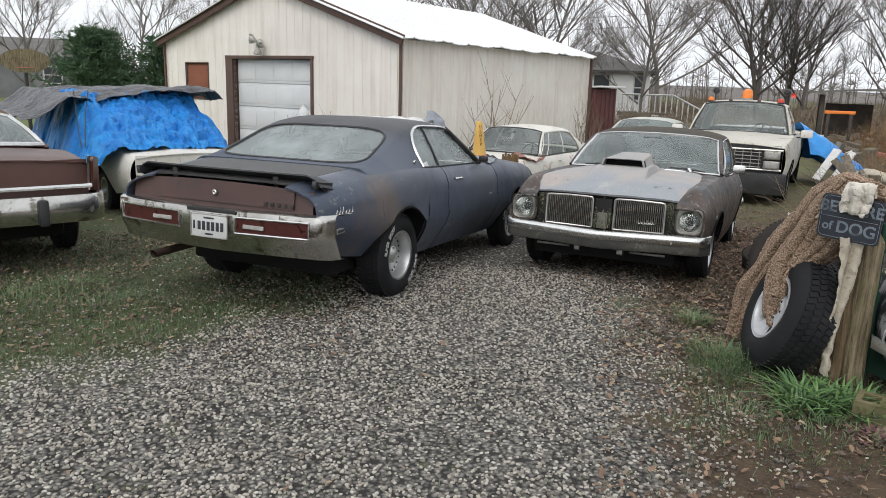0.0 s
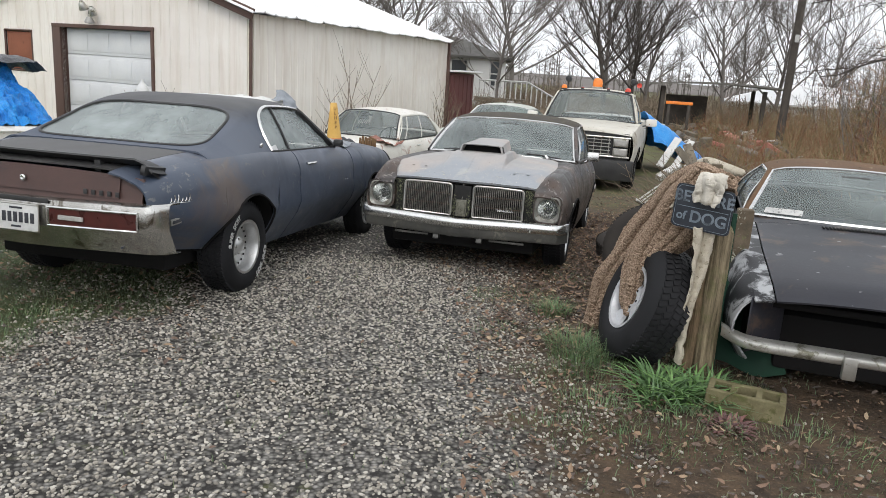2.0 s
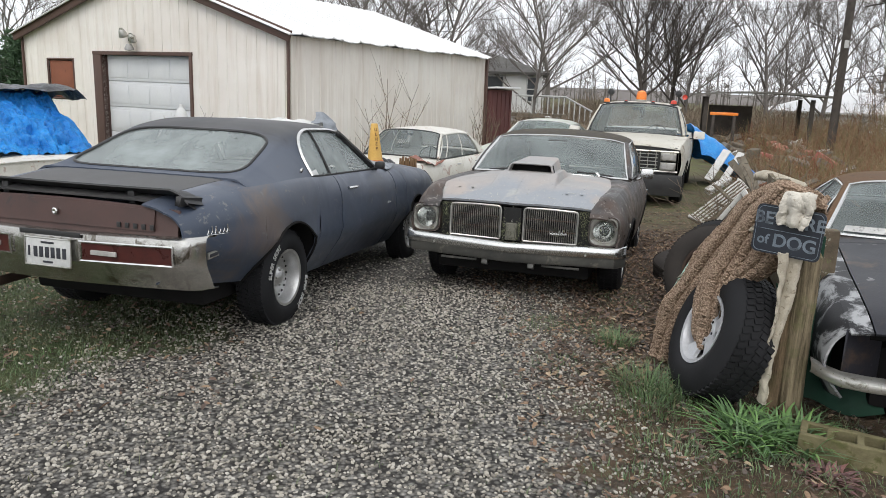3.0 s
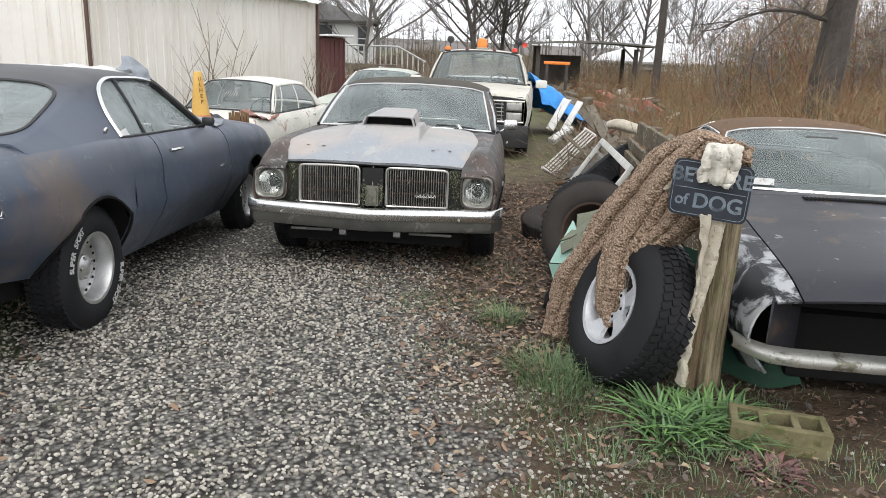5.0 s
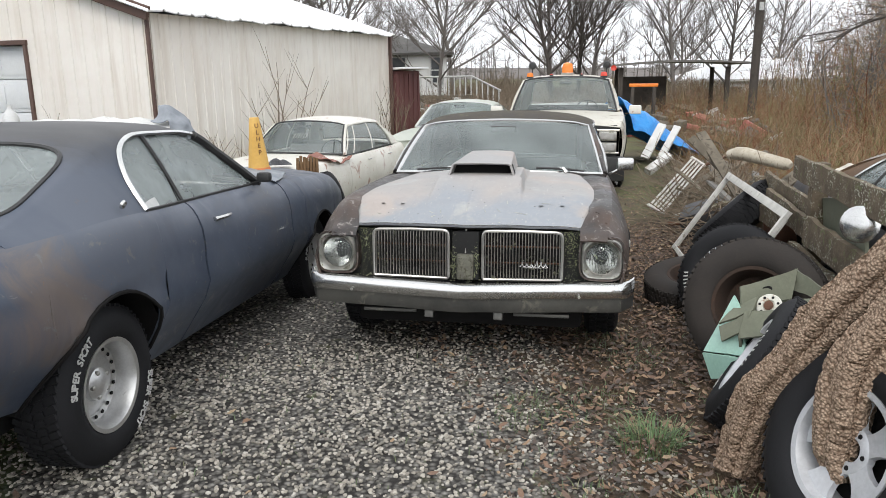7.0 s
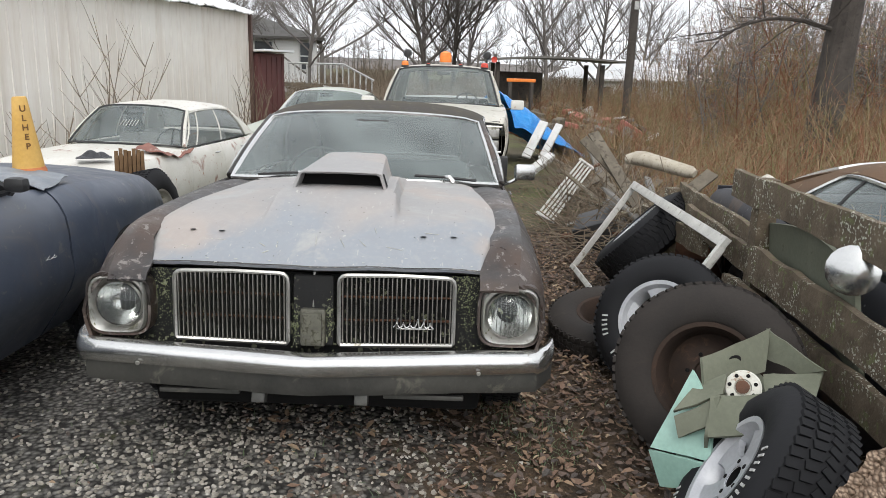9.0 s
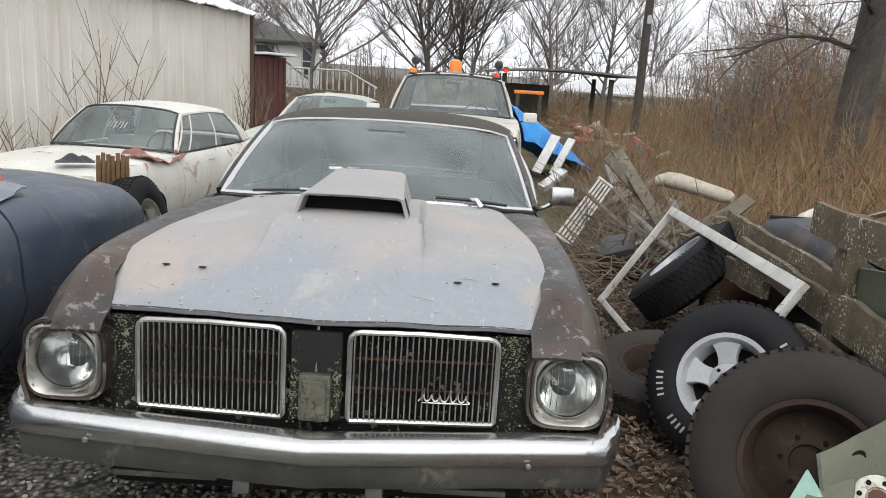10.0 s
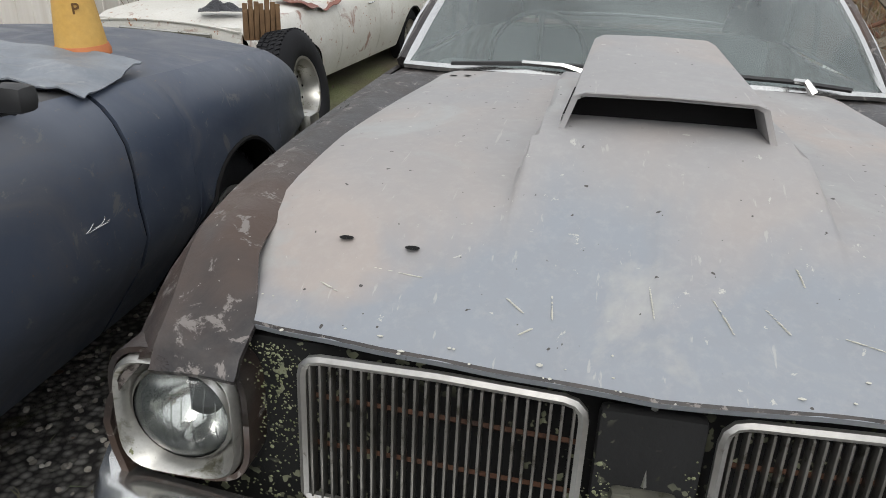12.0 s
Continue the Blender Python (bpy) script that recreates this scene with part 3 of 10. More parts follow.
def script_badge(parent, m, width, height, mat="chrome", name="script_badge", loops=6, label="chrome script badge, unreadable"):
    """A running bright squiggle in place of a lettered badge: one tall first stroke, then uneven low waves."""
    pts = []
    rnd = random.Random(loops)
    amp = [rnd.uniform(0.16, 0.24) for _ in range(loops + 2)]
    amp[0], amp[loops // 2 + 1] = 0.5, 0.46
    n = 26 * loops
    for k in range(n):
        t = k / (n - 1)
        ph = 2 * math.pi * loops * t
        a, b = amp[int(t * loops)], amp[min(loops, int(t * loops) + 1)]
        e = t * loops - int(t * loops)
        h_ = height * (a + (b - a) * e * e * (3 - 2 * e))
        y = -0.2 * height + h_ * (1 - math.cos(ph))
        x = width * (t - 0.5) + 0.2 * width / loops * math.sin(ph + 0.6) + 0.3 * y
        pts.append(m @ Vector((x, y, 0.003)))
    b = part(name, tube(bmesh.new(), pts, height * 0.05, 4), mat, parent, label)
    part("underline", tube(bmesh.new(), [m @ Vector((width * q, -0.3 * height + 0.06 * height * q, 0.002)) for q in lin(-0.42, 0.5, 5)], [0.02 * height, 0.05 * height, 0.05 * height, 0.04 * height, 0.015 * height], 4), mat, b)


def squared(rw, rh, n=28, power=4.0):
    """Points of a rounded square outline."""
    out = []
    for k in range(n):
        a = 2 * math.pi * k / n
        c, s = math.cos(a), math.sin(a)
        out.append((rw * math.copysign(abs(c) ** (2 / power), c), rh * math.copysign(abs(s) ** (2 / power), s)))
    return out


def headlight(parent, m, r, bezel_w=0.0, bezel_h=0.0, depth=0.05):
    """A sealed-beam lamp in a bezel; m looks along its own z."""
    if bezel_w:
        bm = bmesh.new()
        o = squared(bezel_w, bezel_h)
        rings = [(1.0, 1.0, -0.03, 0), (1.0, 1.0, 0.012, 0), (0.95, 0.95, 0.022, 0), (0.9, 0.9, 0.016, 0), (None, 1.08, -0.012, 1), (None, 1.02, -0.03, 1)]
        vr = []
        for kx, ky, z, circ in rings:
            row = []
            for k, (x, y) in enumerate(o):
                a = 2 * math.pi * k / len(o)
                if circ:
                    row.append(bm.verts.new(m @ Vector((r * ky * math.cos(a), r * ky * math.sin(a), z))))
                else:
                    row.append(bm.verts.new(m @ Vector((x * kx, y * ky, z))))
            vr.append(row)
        for a, b in zip(vr, vr[1:]):
            for k in range(len(o)):
                bm.faces.new((a[k], a[(k + 1) % len(o)], b[(k + 1) % len(o)], b[k]))
        part("headlight_bezel", bm, "chrome_dirty", parent, "dull chrome headlight bezel")
    bm = bmesh.new()
    lathe(bm, [(r * 1.03, -0.022), (r * 1.06, -0.008), (r * 0.98, 0.0)], 32, m)
    part("headlight_ring", bm, "chrome", parent)
    bm = bmesh.new()
    lathe(bm, [(r * 0.98, -0.004), (r * 0.8, 0.012), (r * 0.5, 0.022), (r * 0.2, 0.026), (0.002, 0.027)], 32, m)
    lens = part("headlight", bm, "headlens", parent)
    bm = bmesh.new()
    lathe(bm, [(r * 0.97, -0.008), (r * 0.7, -0.05), (r * 0.3, -0.085), (0.002, -0.09)], 28, m)
    part("reflector", bm, "lamp", lens)
    bm = bmesh.new()
    for k in range(-4, 5):
        h = math.sqrt(max(0, 0.8 - (k / 5) ** 2)) * r
        x = k * r / 5.2
        zz = lambda y: 0.028 - 0.03 * ((x * x + y * y) / (r * r))
        tube(bm, [m @ Vector((x, y, zz(y) - 0.0015)) for y in lin(-h, h, 7)], 0.0016, 4)
    part("lens_ribs", bm, "headlens", lens)


M["headlens"] = glass("headlamp_glass", (0.95, 0.96, 0.94), 0.9, 0.05)

# ---- grey coupe with a hood scoop
m, nt, bsdf, co = base("chalky_grey_hood", 0.62)
n1, n2, n3 = tex_noise(nt, co, 1.7, 5, 0.55, 0.5), tex_noise(nt, co, 3.4, 6, 0.6, 0.8), tex_noise(nt, co, 120, 2, 0.5)
sep = nt.nodes.new("ShaderNodeSeparateXYZ")
link(nt, co, sep.inputs[0])
# blue-grey tint towards the front, its darkness standing in for the slope's shade
front_shade = nt.nodes.new("ShaderNodeMath")
front_shade.operation, front_shade.inputs[1].default_value = "MULTIPLY_ADD", 1.1
link(nt, n1, front_shade.inputs[0])
link(nt, sep.outputs["X"], front_shade.inputs[2])
col = mix(nt, step(nt, n1, 0.4, 0.6), (0.32, 0.312, 0.308), (0.375, 0.33, 0.3))
col = mix(nt, ramp(nt, front_shade.outputs[0], [(0.85, (1, 1, 1)), (1.0, (0, 0, 0))]), col, (0.265, 0.285, 0.31))
col = mix(nt, step(nt, n2, 0.56, 0.68), col, (0.36, 0.36, 0.35))
n6 = tex_noise(nt, co, 26, 5, 0.7, 0.5)
col = mix(nt, step(nt, n6, 0.665, 0.69), col, (0.5, 0.49, 0.45))
n8, n9 = tex_noise(nt, co, 13, 8, 0.75, 0.5), tex_noise(nt, co, 42, 6, 0.7)
col = mix(nt, ramp(nt, n8, [(0.4, (0, 0, 0)), (0.75, (0.28, 0.28, 0.28))]), col, (0.24, 0.235, 0.235))
col = mix(nt, ramp(nt, n9, [(0.5, (0, 0, 0)), (0.78, (0.25, 0.25, 0.25))]), col, (0.46, 0.44, 0.42))
stretch = nt.nodes.new("ShaderNodeMapping")
stretch.inputs["Scale"].default_value = (4, 60, 30)
link(nt, co, stretch.inputs["Vector"])
n10 = tex_noise(nt, stretch.outputs["Vector"], 1.0, 4, 0.6)
col = mix(nt, ramp(nt, n10, [(0.66, (0, 0, 0)), (0.7, (0.5, 0.5, 0.5))]), col, (0.47, 0.45, 0.42))
n7 = tex_noise(nt, co, 55, 2, 0.5)
col = mix(nt, step(nt, n7, 0.735, 0.755), col, (0.06, 0.055, 0.05))
link(nt, col, bsdf.inputs["Base Color"])
bump(nt, bsdf, n3, 0.08, 0.002)
M["hood_grey"] = m
m, nt, bsdf, co = base("charcoal_fender_paint", 0.4)
n1, n2, n3, n4 = tex_noise(nt, co, 5, 8, 0.72, 0.6), tex_noise(nt, co, 19, 7, 0.7, 0.5), tex_noise(nt, co, 90, 3, 0.6), tex_noise(nt, co, 1.6, 5, 0.6)
col = mix(nt, step(nt, n1, 0.38, 0.62), (0.012, 0.011, 0.012), (0.062, 0.054, 0.05))
col = mix(nt, step(nt, n4, 0.5, 0.64), col, (0.07, 0.045, 0.033))
col = mix(nt, step(nt, n1, 0.66, 0.7), col, (0.14, 0.085, 0.06))
col = mix(nt, step(nt, n2, 0.58, 0.62), col, (0.19, 0.17, 0.155))
col = mix(nt, step(nt, n3, 0.7, 0.73), col, (0.33, 0.32, 0.28))
link(nt, col, bsdf.inputs["Base Color"])
link(nt, ramp(nt, n1, [(0.35, (0.26, 0.26, 0.26)), (0.65, (0.6, 0.6, 0.6))]), bsdf.inputs["Roughness"])
bump(nt, bsdf, n2, 0.3, 0.006)
M["charcoal_body"] = m
M["charcoal_roof"] = worn("mossy_brown_vinyl_roof", (0.05, 0.045, 0.04), (0.08, 0.07, 0.055), (0.1, 0.088, 0.058), 3, 0.8, 0, 0.56, 80, 0.4, 9, (0.2, 0.19, 0.13), 0.66, 50)
M["lichen_black"] = worn("black_panel_with_lichen", (0.008, 0.008, 0.008), (0.018, 0.018, 0.018), (0.05, 0.058, 0.022), 4, 0.75, 0, 0.63, 60, 0.5, 16, (0.26, 0.27, 0.18), 0.6, 42)
M["emblem_old"] = worn("corroded_emblem", (0.1, 0.098, 0.08), (0.17, 0.165, 0.13), (0.05, 0.05, 0.03), 20, 0.5, 0.5, 0.52, 90, 0.3, 40)
# grime, darkened further for the lower face's shade and ground reflection
M["bumper_grime_shade"] = worn("grimy_shaded_lower_bumper", (0.05, 0.05, 0.047), (0.1, 0.098, 0.088), (0.19, 0.18, 0.15), 4, 0.5, 0.3, 0.58, 70, 0.3, 9)
M["grille_bar"] = worn("dark_grille_bar", (0.15, 0.145, 0.13), (0.26, 0.25, 0.23), (0.06, 0.055, 0.04), 6, 0.4, 0.7, 0.55, 90, 0.1, 20)
M["grille_metal"] = worn("grille_frame_metal", (0.36, 0.35, 0.33), (0.48, 0.47, 0.44), (0.12, 0.11, 0.08), 6, 0.35, 0.8, 0.6, 90, 0.1, 20)


def grey_coupe():
    P = car_pose((1.70, 7.187), 25.0, 2.82, 0.90)
    ob = thing("coupe", P, "dark grey coupe with chalky hood, boxy scoop and split grille", "car", "parked vehicles")
    top = [(0.10, 0.705), (0.125, 0.722), (0.16, 0.742), (0.22, 0.772), (0.30, 0.828), (0.38, 0.86), (0.6, 0.885), (1.5, 0.925), (1.9, 0.935), (2.9, 0.92), (3.5, 0.945), (4.2, 0.92), (4.95, 0.84)]
    half = [(0.12, 0.865), (0.35, 0.89), (0.9, 0.915), (2.3, 0.925), (3.6, 0.915), (4.4, 0.87), (4.95, 0.8)]
    low = [(0.12, 0.36), (0.5, 0.27), (1.3, 0.22), (3.3, 0.22), (4.2, 0.3), (4.95, 0.36)]
    car = Car(ob, top, half, low, [(0.90, 0.31, 0.37, 0.35), (3.72, 0.31, 0.36, 0.33)], [(0, 0.1), (0.2, 0.045), (0.45, 0.01), (0.62, 0.0), (0.8, 0.03), (0.93, 0.07), (1, 0.105)], 0.045)
    for s in (-1, 1):
        car.panel("front_fender", 0.135, 1.665, s, "charcoal_body", "charcoal fender with flaking paint and lichen")
        car.panel("door", 1.672, 2.985, s, "charcoal_body")
        car.panel("quarter_panel", 2.992, 4.92, s, "charcoal_body")
    car.arch_liners()
    car.underbody(0.22, 4.8, 0.19, 0.6, 0.64)
    part("tail_panel", sheet(lambda v, u: Vector((4.93, v * 0.74, 0.38 + 0.5 * u)), lin(-1, 1, 5), lin(0, 1, 3)), "charcoal_body", ob, thick=0.02)
    # fender tops beside the hood
    hw = lambda x: 0.685 + 0.02 * math.sin(math.pi * min(1, max(0, (x - 0.2) / 1.4))) - 0.055 * max(0, (x - 0.9) / 0.75)
    for s in (-1, 1):
        def ftop(x, u):
            e = car.side(x, 1, s)
            k = min(1.0, max(0.0, (x - 0.2) / 0.12))
            z_in = e.z - 0.006 * k
            y_in = s * (hw(x) - 0.03) * k + s * 0.618 * (1 - k)
            p = Vector((x, y_in + (e.y - y_in) * u, z_in + (e.z - z_in) * u + (0.004 + 0.014 * k) * math.sin(math.pi * min(1, u * 1.1)) - 0.012 * (1 - k) * (x < 0.13)))
            return p
        part("fender_top", sheet(ftop, [0.118, 0.126, 0.14, 0.16, 0.18, 0.2, 0.22, 0.25, 0.28, 0.32, 0.36] + lin(0.42, 1.665, 18), lin(0, 1, 10), flip=s < 0), "charcoal_body", ob, thick=0.012)

    # hood: peaked centre, broad raised middle running into the scoop
    def hood(x, v):
        xn = 0.165 + 0.055 * abs(v) ** 3 - 0.05 * (1 - abs(v))
        xx = xn + (x - 0.165) * (1.60 - xn + 0.12 * v * v) / (1.60 - 0.165)
        w = hw(xx)
        y = v * w
        t = max(0.0, min(1.0, (xx - xn) / 0.34))
        lip = (1 - t) ** 1.9
        z = car.top(max(xx, 0.32)) + 0.03 * (1 - abs(v) ** 2.5) + 0.016 - (0.098 + 0.012 * (1 - abs(v))) * lip + 0.004 * noise.noise(Vector((y * 7, 3, 0))) * lip - 0.012 * max(0, (abs(v) - 0.92) / 0.08)
        rise = max(0.0, min(1.0, (xx - 0.36) / 0.32))
        rise = rise * rise * (3 - 2 * rise)
        pw = 0.262 - 0.03 * max(0.0, min(1.0, (xx - 0.45) / 0.5))
        mid = 1 - max(0.0, min(1.0, (abs(y + 0.014) - pw) / 0.018))
        z += 0.072 * rise * mid * mid * (3 - 2 * mid) * (1 - 0.8 * max(0.0, min(1.0, (xx - 1.2) / 0.3)))
        z += 0.010 * math.exp(-(y / 0.012) ** 2) * (1 - rise) * t
        if 0.5 < xx < 1.55:
            z -= 0.006 * math.exp(-((abs(y) - 0.5) / 0.012) ** 2)
        return Vector((xx, y, z))
    vs = sorted(set(lin(-1, 1, 41) + [-0.98, 0.98, -0.94, 0.94, -0.02, 0.02, -0.01, 0.01, -0.46, -0.44, -0.42, -0.41, -0.39, -0.38, -0.36, -0.33, 0.46, 0.43, 0.41, 0.39, 0.37, 0.36, 0.34, 0.32, 0.78, -0.78, 0.76, -0.76, 0.74, -0.74]))
    h = part("hood", sheet(hood, [0.165 + 1.435 * k for k in (0, 0.012, 0.025, 0.04, 0.06, 0.085, 0.115, 0.15, 0.2, 0.25, 0.3, 0.35, 0.4, 0.45, 0.5, 0.56, 0.63, 0.7, 0.8, 0.9, 1.0)], vs), "hood_grey", ob, "chalky grey hood with tan stains and chipped paint", thick=0.014)
    # lip that folds down under the front edge
    part("hood_edge", sheet(lambda v, u: hood(0.165, v) + Vector((0.012 * u + 0.05 * u * u, 0, -0.03 * u)), lin(-1, 1, 25), lin(0, 1, 4)), "charcoal_body", h, thick=0.006)
    # edge chips
    chips = bmesh.new()
    rnd = random.Random(5)
    for k in range(34):
        v = rnd.uniform(-0.98, 0.98)
        p = hood(0.165 + rnd.choice((0.0, 0.004, 0.02, 0.05)) , v) + Vector((-0.001, 0, 0.002))
        bmesh.ops.create_icosphere(chips, subdivisions=1, radius=rnd.uniform(0.0015, 0.004), matrix=Matrix.Translation(p) @ Matrix.Diagonal((rnd.uniform(0.7, 1.6), rnd.uniform(0.8, 1.8), 0.3, 1)))
    for x, v, L, a in ((0.30, 0.62, 0.11, 1.5), (0.32, 0.02, 0.07, 0.1), (0.28, 0.23, 0.045, 0.1), (0.27, 0.31, 0.03, 0.9), (0.30, -0.24, 0.05, 0.6), (0.27, -0.42, 0.06, 1.3), (0.36, -0.62, 0.05, 1.4), (0.25, 0.75, 0.03, 1.2), (0.3, -0.13, 0.06, 0.4), (0.23, 0.28, 0.02, 2.2), (0.38, -0.3, 0.03, 0.3)):
        for k in range(14):
            q = (k / 13 - 0.5) * L
            if rnd.random() < 0.2:
                continue
            p = hood(x + q * math.cos(a), v + q * math.sin(a) / 0.68) + Vector((0, 0, 0.0012))
            bmesh.ops.create_icosphere(chips, subdivisions=1, radius=rnd.uniform(0.0022, 0.0042), matrix=Matrix.Translation(p) @ Matrix.Rotation(a, 4, "Z") @ Matrix.Diagonal((1.5, rnd.uniform(0.3, 0.6), 0.25, 1)))
    tagged(part("paint_wear", chips, "chip_white", h, "bare chipped spots along the hood's edge"), kind="stuff")
    for yy, xx in ((0.5, 0.34), (0.385, 0.345), (-0.385, 0.345), (-0.5, 0.34), (-0.2, 1.2), (0.6, 1.5), (0.55, 1.51)):
        p = hood(xx, yy / 0.67)
        holes = bmesh.new()
        lathe(holes, [(0.010, 0.0025), (0.008, 0.003), (0.0005, 0.001)], 10, Matrix.Translation(p) @ Matrix.Diagonal((1, 1.3, 1, 1)))
        part("bolt_hole", holes, "dark", h)
    # scoop
    def scoop(u, k):
        x = 0.69 + 0.62 * u
        zb = hood(0.82, 0.0).z - 0.044
        h_ = 0.106 + 0.056 * u
        wb_, wt_ = 0.216 - 0.02 * u, 0.172 - 0.03 * u
        pts = [(-wb_ - 0.015, -0.03), (-wb_, 0.006), (-wt_ - 0.012, h_ * 0.93), (-wt_ + 0.01, h_), (0, h_ * 1.02), (wt_ - 0.01, h_), (wt_ + 0.012, h_ * 0.93), (wb_, 0.006), (wb_ + 0.015, -0.03)]
        y, z = pts[k]
        over = 0.03 * (z / 0.08) if u == 0 else 0
        return Vector((x - over * -0.6, y - 0.014, zb + z))
    sc = part("hood_scoop", sheet(scoop, [0, 0.04, 0.3, 0.6, 1.0], range(9)), "hood_grey", ob, "boxy grey hood scoop with dark mouth", thick=0.012, sharp=25)
    # near-black sheets inside the mouth stand in for its shade
    part("scoop_mouth_shade", sheet(lambda u, k: scoop(0.0, k) + Vector((0.05 + 0.04 * u, 0, 0)) * 1.0, [0, 1], range(9)), "dark", sc)
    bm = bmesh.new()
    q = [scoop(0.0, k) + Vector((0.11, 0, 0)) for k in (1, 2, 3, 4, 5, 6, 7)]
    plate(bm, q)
    part("scoop_throat_shade", bm, "dark", sc, smooth=False)
    bm = bmesh.new()
    tube(bm, [scoop(0, 1) + Vector((-0.005, 0, 0.004)), scoop(0, 7) + Vector((-0.005, 0, 0.004))], 0.008, 5)
    part("scoop_lip", bm, "hood_grey", sc)
    bm = bmesh.new()
    plate(bm, [scoop(1, k) for k in range(1, 8)][::-1])
    part("scoop_back", bm, "hood_grey", sc, smooth=False)
    # cowl panel and wipers
    part("cowl", sheet(lambda x, v: Vector((x + 0.16 * v * v, v * 0.80, 0.925 + 0.02 * (1 - v * v))), [1.56, 1.63, 1.70, 1.78], lin(-1, 1, 13)), "charcoal_body", ob, thick=0.01)
    roof, wind, rear = cabin(car, dict(x0=1.66, x1=2.36, x2=3.42, x3=4.15, zc=0.945, zd=0.945, zr=1.325, wb=0.785, wt=0.72, bow=0.17, cwin=3.45, cwin_top=3.15, cuts=[0, 0.62, 1], belt=lambda x: 0.945, wr=0.66, trim_r=0.015, drive=1, roofz=[(2.36, 1.29), (2.55, 1.335), (2.75, 1.365), (3.0, 1.38), (3.2, 1.365), (3.42, 1.30)], roof_label="mossy dark vinyl roof"), dict(roof="charcoal_roof", sail="charcoal_body", rail="chrome", seat="interior_grey", dash="interior_grey", rear="glass_clear"))
    for s, y0, y1 in ((1, 0.12, 0.60), (-1, 0.02, -0.40)):
        bm = bmesh.new()
        pv = wind(0.0, y1 * 0.6 / 0.785) + Vector((-0.06, 0, 0.01))
        a = wind(0.05, (y0 if s > 0 else y1 + 0.1) / 0.785) + Vector((-0.03, 0, 0.014))
        b = wind(0.02, (y1 if s > 0 else y1 - 0.25) / 0.785) + Vector((-0.05, 0, 0.012))
        tube(bm, [a, a.lerp(b, 0.5) + Vector((-0.008, 0, 0.006)), b], 0.008, 5)
        blade = part("wiper", bm, "black_trim", ob)
        bm = bmesh.new()
        piv = Vector((1.60 + 0.05, (0.10 if s > 0 else -0.52), 0.965))
        tube(bm, [piv, piv.lerp(a.lerp(b, 0.5), 0.5) + Vector((-0.02, 0, 0.022)), a.lerp(b, 0.5) + Vector((-0.01, 0, 0.01))], [0.016, 0.011, 0.009], 6)
        part("wiper_arm", bm, "chrome", blade)
    # front face
    bm = sheet(lambda v, u: Vector((0.20 + 0.02 * abs(v) - 0.03 * u * 0, v * 0.755, 0.40 + 0.335 * u)), lin(-1, 1, 9), lin(0, 1, 3), flip=True)
    part("nose_panel", bm, "lichen_black", ob, "black nose panel crusted with pale lichen", thick=0.02)
    for s in (-1, 1):
        # grille half: surround, vertical bars, cross bars
        y0, y1, z0, z1 = 0.095, 0.525, 0.475, 0.74
        gx = lambda y: 0.135 + 0.05 * abs(y)
        bm = bmesh.new()
        loop = [(y0 + 0.006, z0), (y1 - 0.006, z0 + 0.004), (y1, z0 + 0.012), (y1, z1 - 0.03), (y1 - 0.003, z1 - 0.015), (y1 - 0.014, z1 - 0.004), (y1 - 0.03, z1), ((y0 + y1) / 2, z1 + 0.006), (y0 + 0.03, z1 + 0.004), (y0 + 0.014, z1), (y0 + 0.003, z1 - 0.012), (y0, z1 - 0.028), (y0, z0 + 0.01)]
        tube(bm, [Vector((gx(y), s * y, z)) for y, z in loop], 0.0085, 6, closed=True)
        g = part("grille", bm, "grille_metal", ob, "tarnished vertical-bar grille half")
        for k in range(25):
            y = y0 + 0.014 + (y1 - y0 - 0.028) * k / 24
            bm = bmesh.new()
            box(bm, (0.024, 0.0046, z1 - z0 - 0.01), Matrix.Translation((gx(y) + 0.006, s * y, (z0 + z1) / 2)), 0.0018)
            part("grille_bar", bm, "grille_bar", g)
        for z in (z0 + 0.09, z0 + 0.18):
            bm = tube(bmesh.new(), [Vector((gx(y) + 0.03, s * y, z)) for y in (y0, (y0 + y1) / 2, y1)], 0.005, 4)
            part("cross_bar", bm, "rust", g)
        # near-black sheet behind the bars, in place of the shade there
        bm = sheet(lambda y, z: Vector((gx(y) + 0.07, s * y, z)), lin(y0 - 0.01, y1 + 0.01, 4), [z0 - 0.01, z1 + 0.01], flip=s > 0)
        part("grille_back_shade", bm, "dark", g)
        # headlight
        mm = axes((0.152, s * 0.735, 0.605), (0, -1, 0), (0, 0, 1))
        headlight(ob, mm, 0.086, 0.108, 0.109)
        bm = bmesh.new()
        o = squared(0.112, 0.112)
        rows = [[mm @ Vector((x, y, z)) for x, y in o] for z in (0.004, -0.10)]
        sheet(lambda k, j: rows[j][k % len(o)], range(len(o) + 1), [0, 1], bm)
        part("headlight_housing", bm, "charcoal_body", ob, thick=0.01)
        bm = bmesh.new()
        box(bm, (0.05, 0.012, 0.035), Matrix.Translation((0.62, s * (car.half(0.62) + 0.002), 0.62)), 0.004)
        part("side_marker", bm, "lens_orange" if s > 0 else "chrome_dirty", ob)
        # turn signals in the bumper
        bm = bmesh.new()
        box(bm, (0.02, 0.13, 0.035), Matrix.Translation((0.085, s * 0.62, 0.36)) @ Matrix.Rotation(s * -0.08, 4, "Z"), 0.008)
        part("turn_signal", bm, "lamp_plate", ob)
        # hanging brackets under the bumper
        bm = bmesh.new()
        box(bm, (0.05, 0.05, 0.07), Matrix.Translation((0.08, s * 0.19, 0.30)) @ Matrix.Rotation(0.3, 4, "Y"), 0.006)
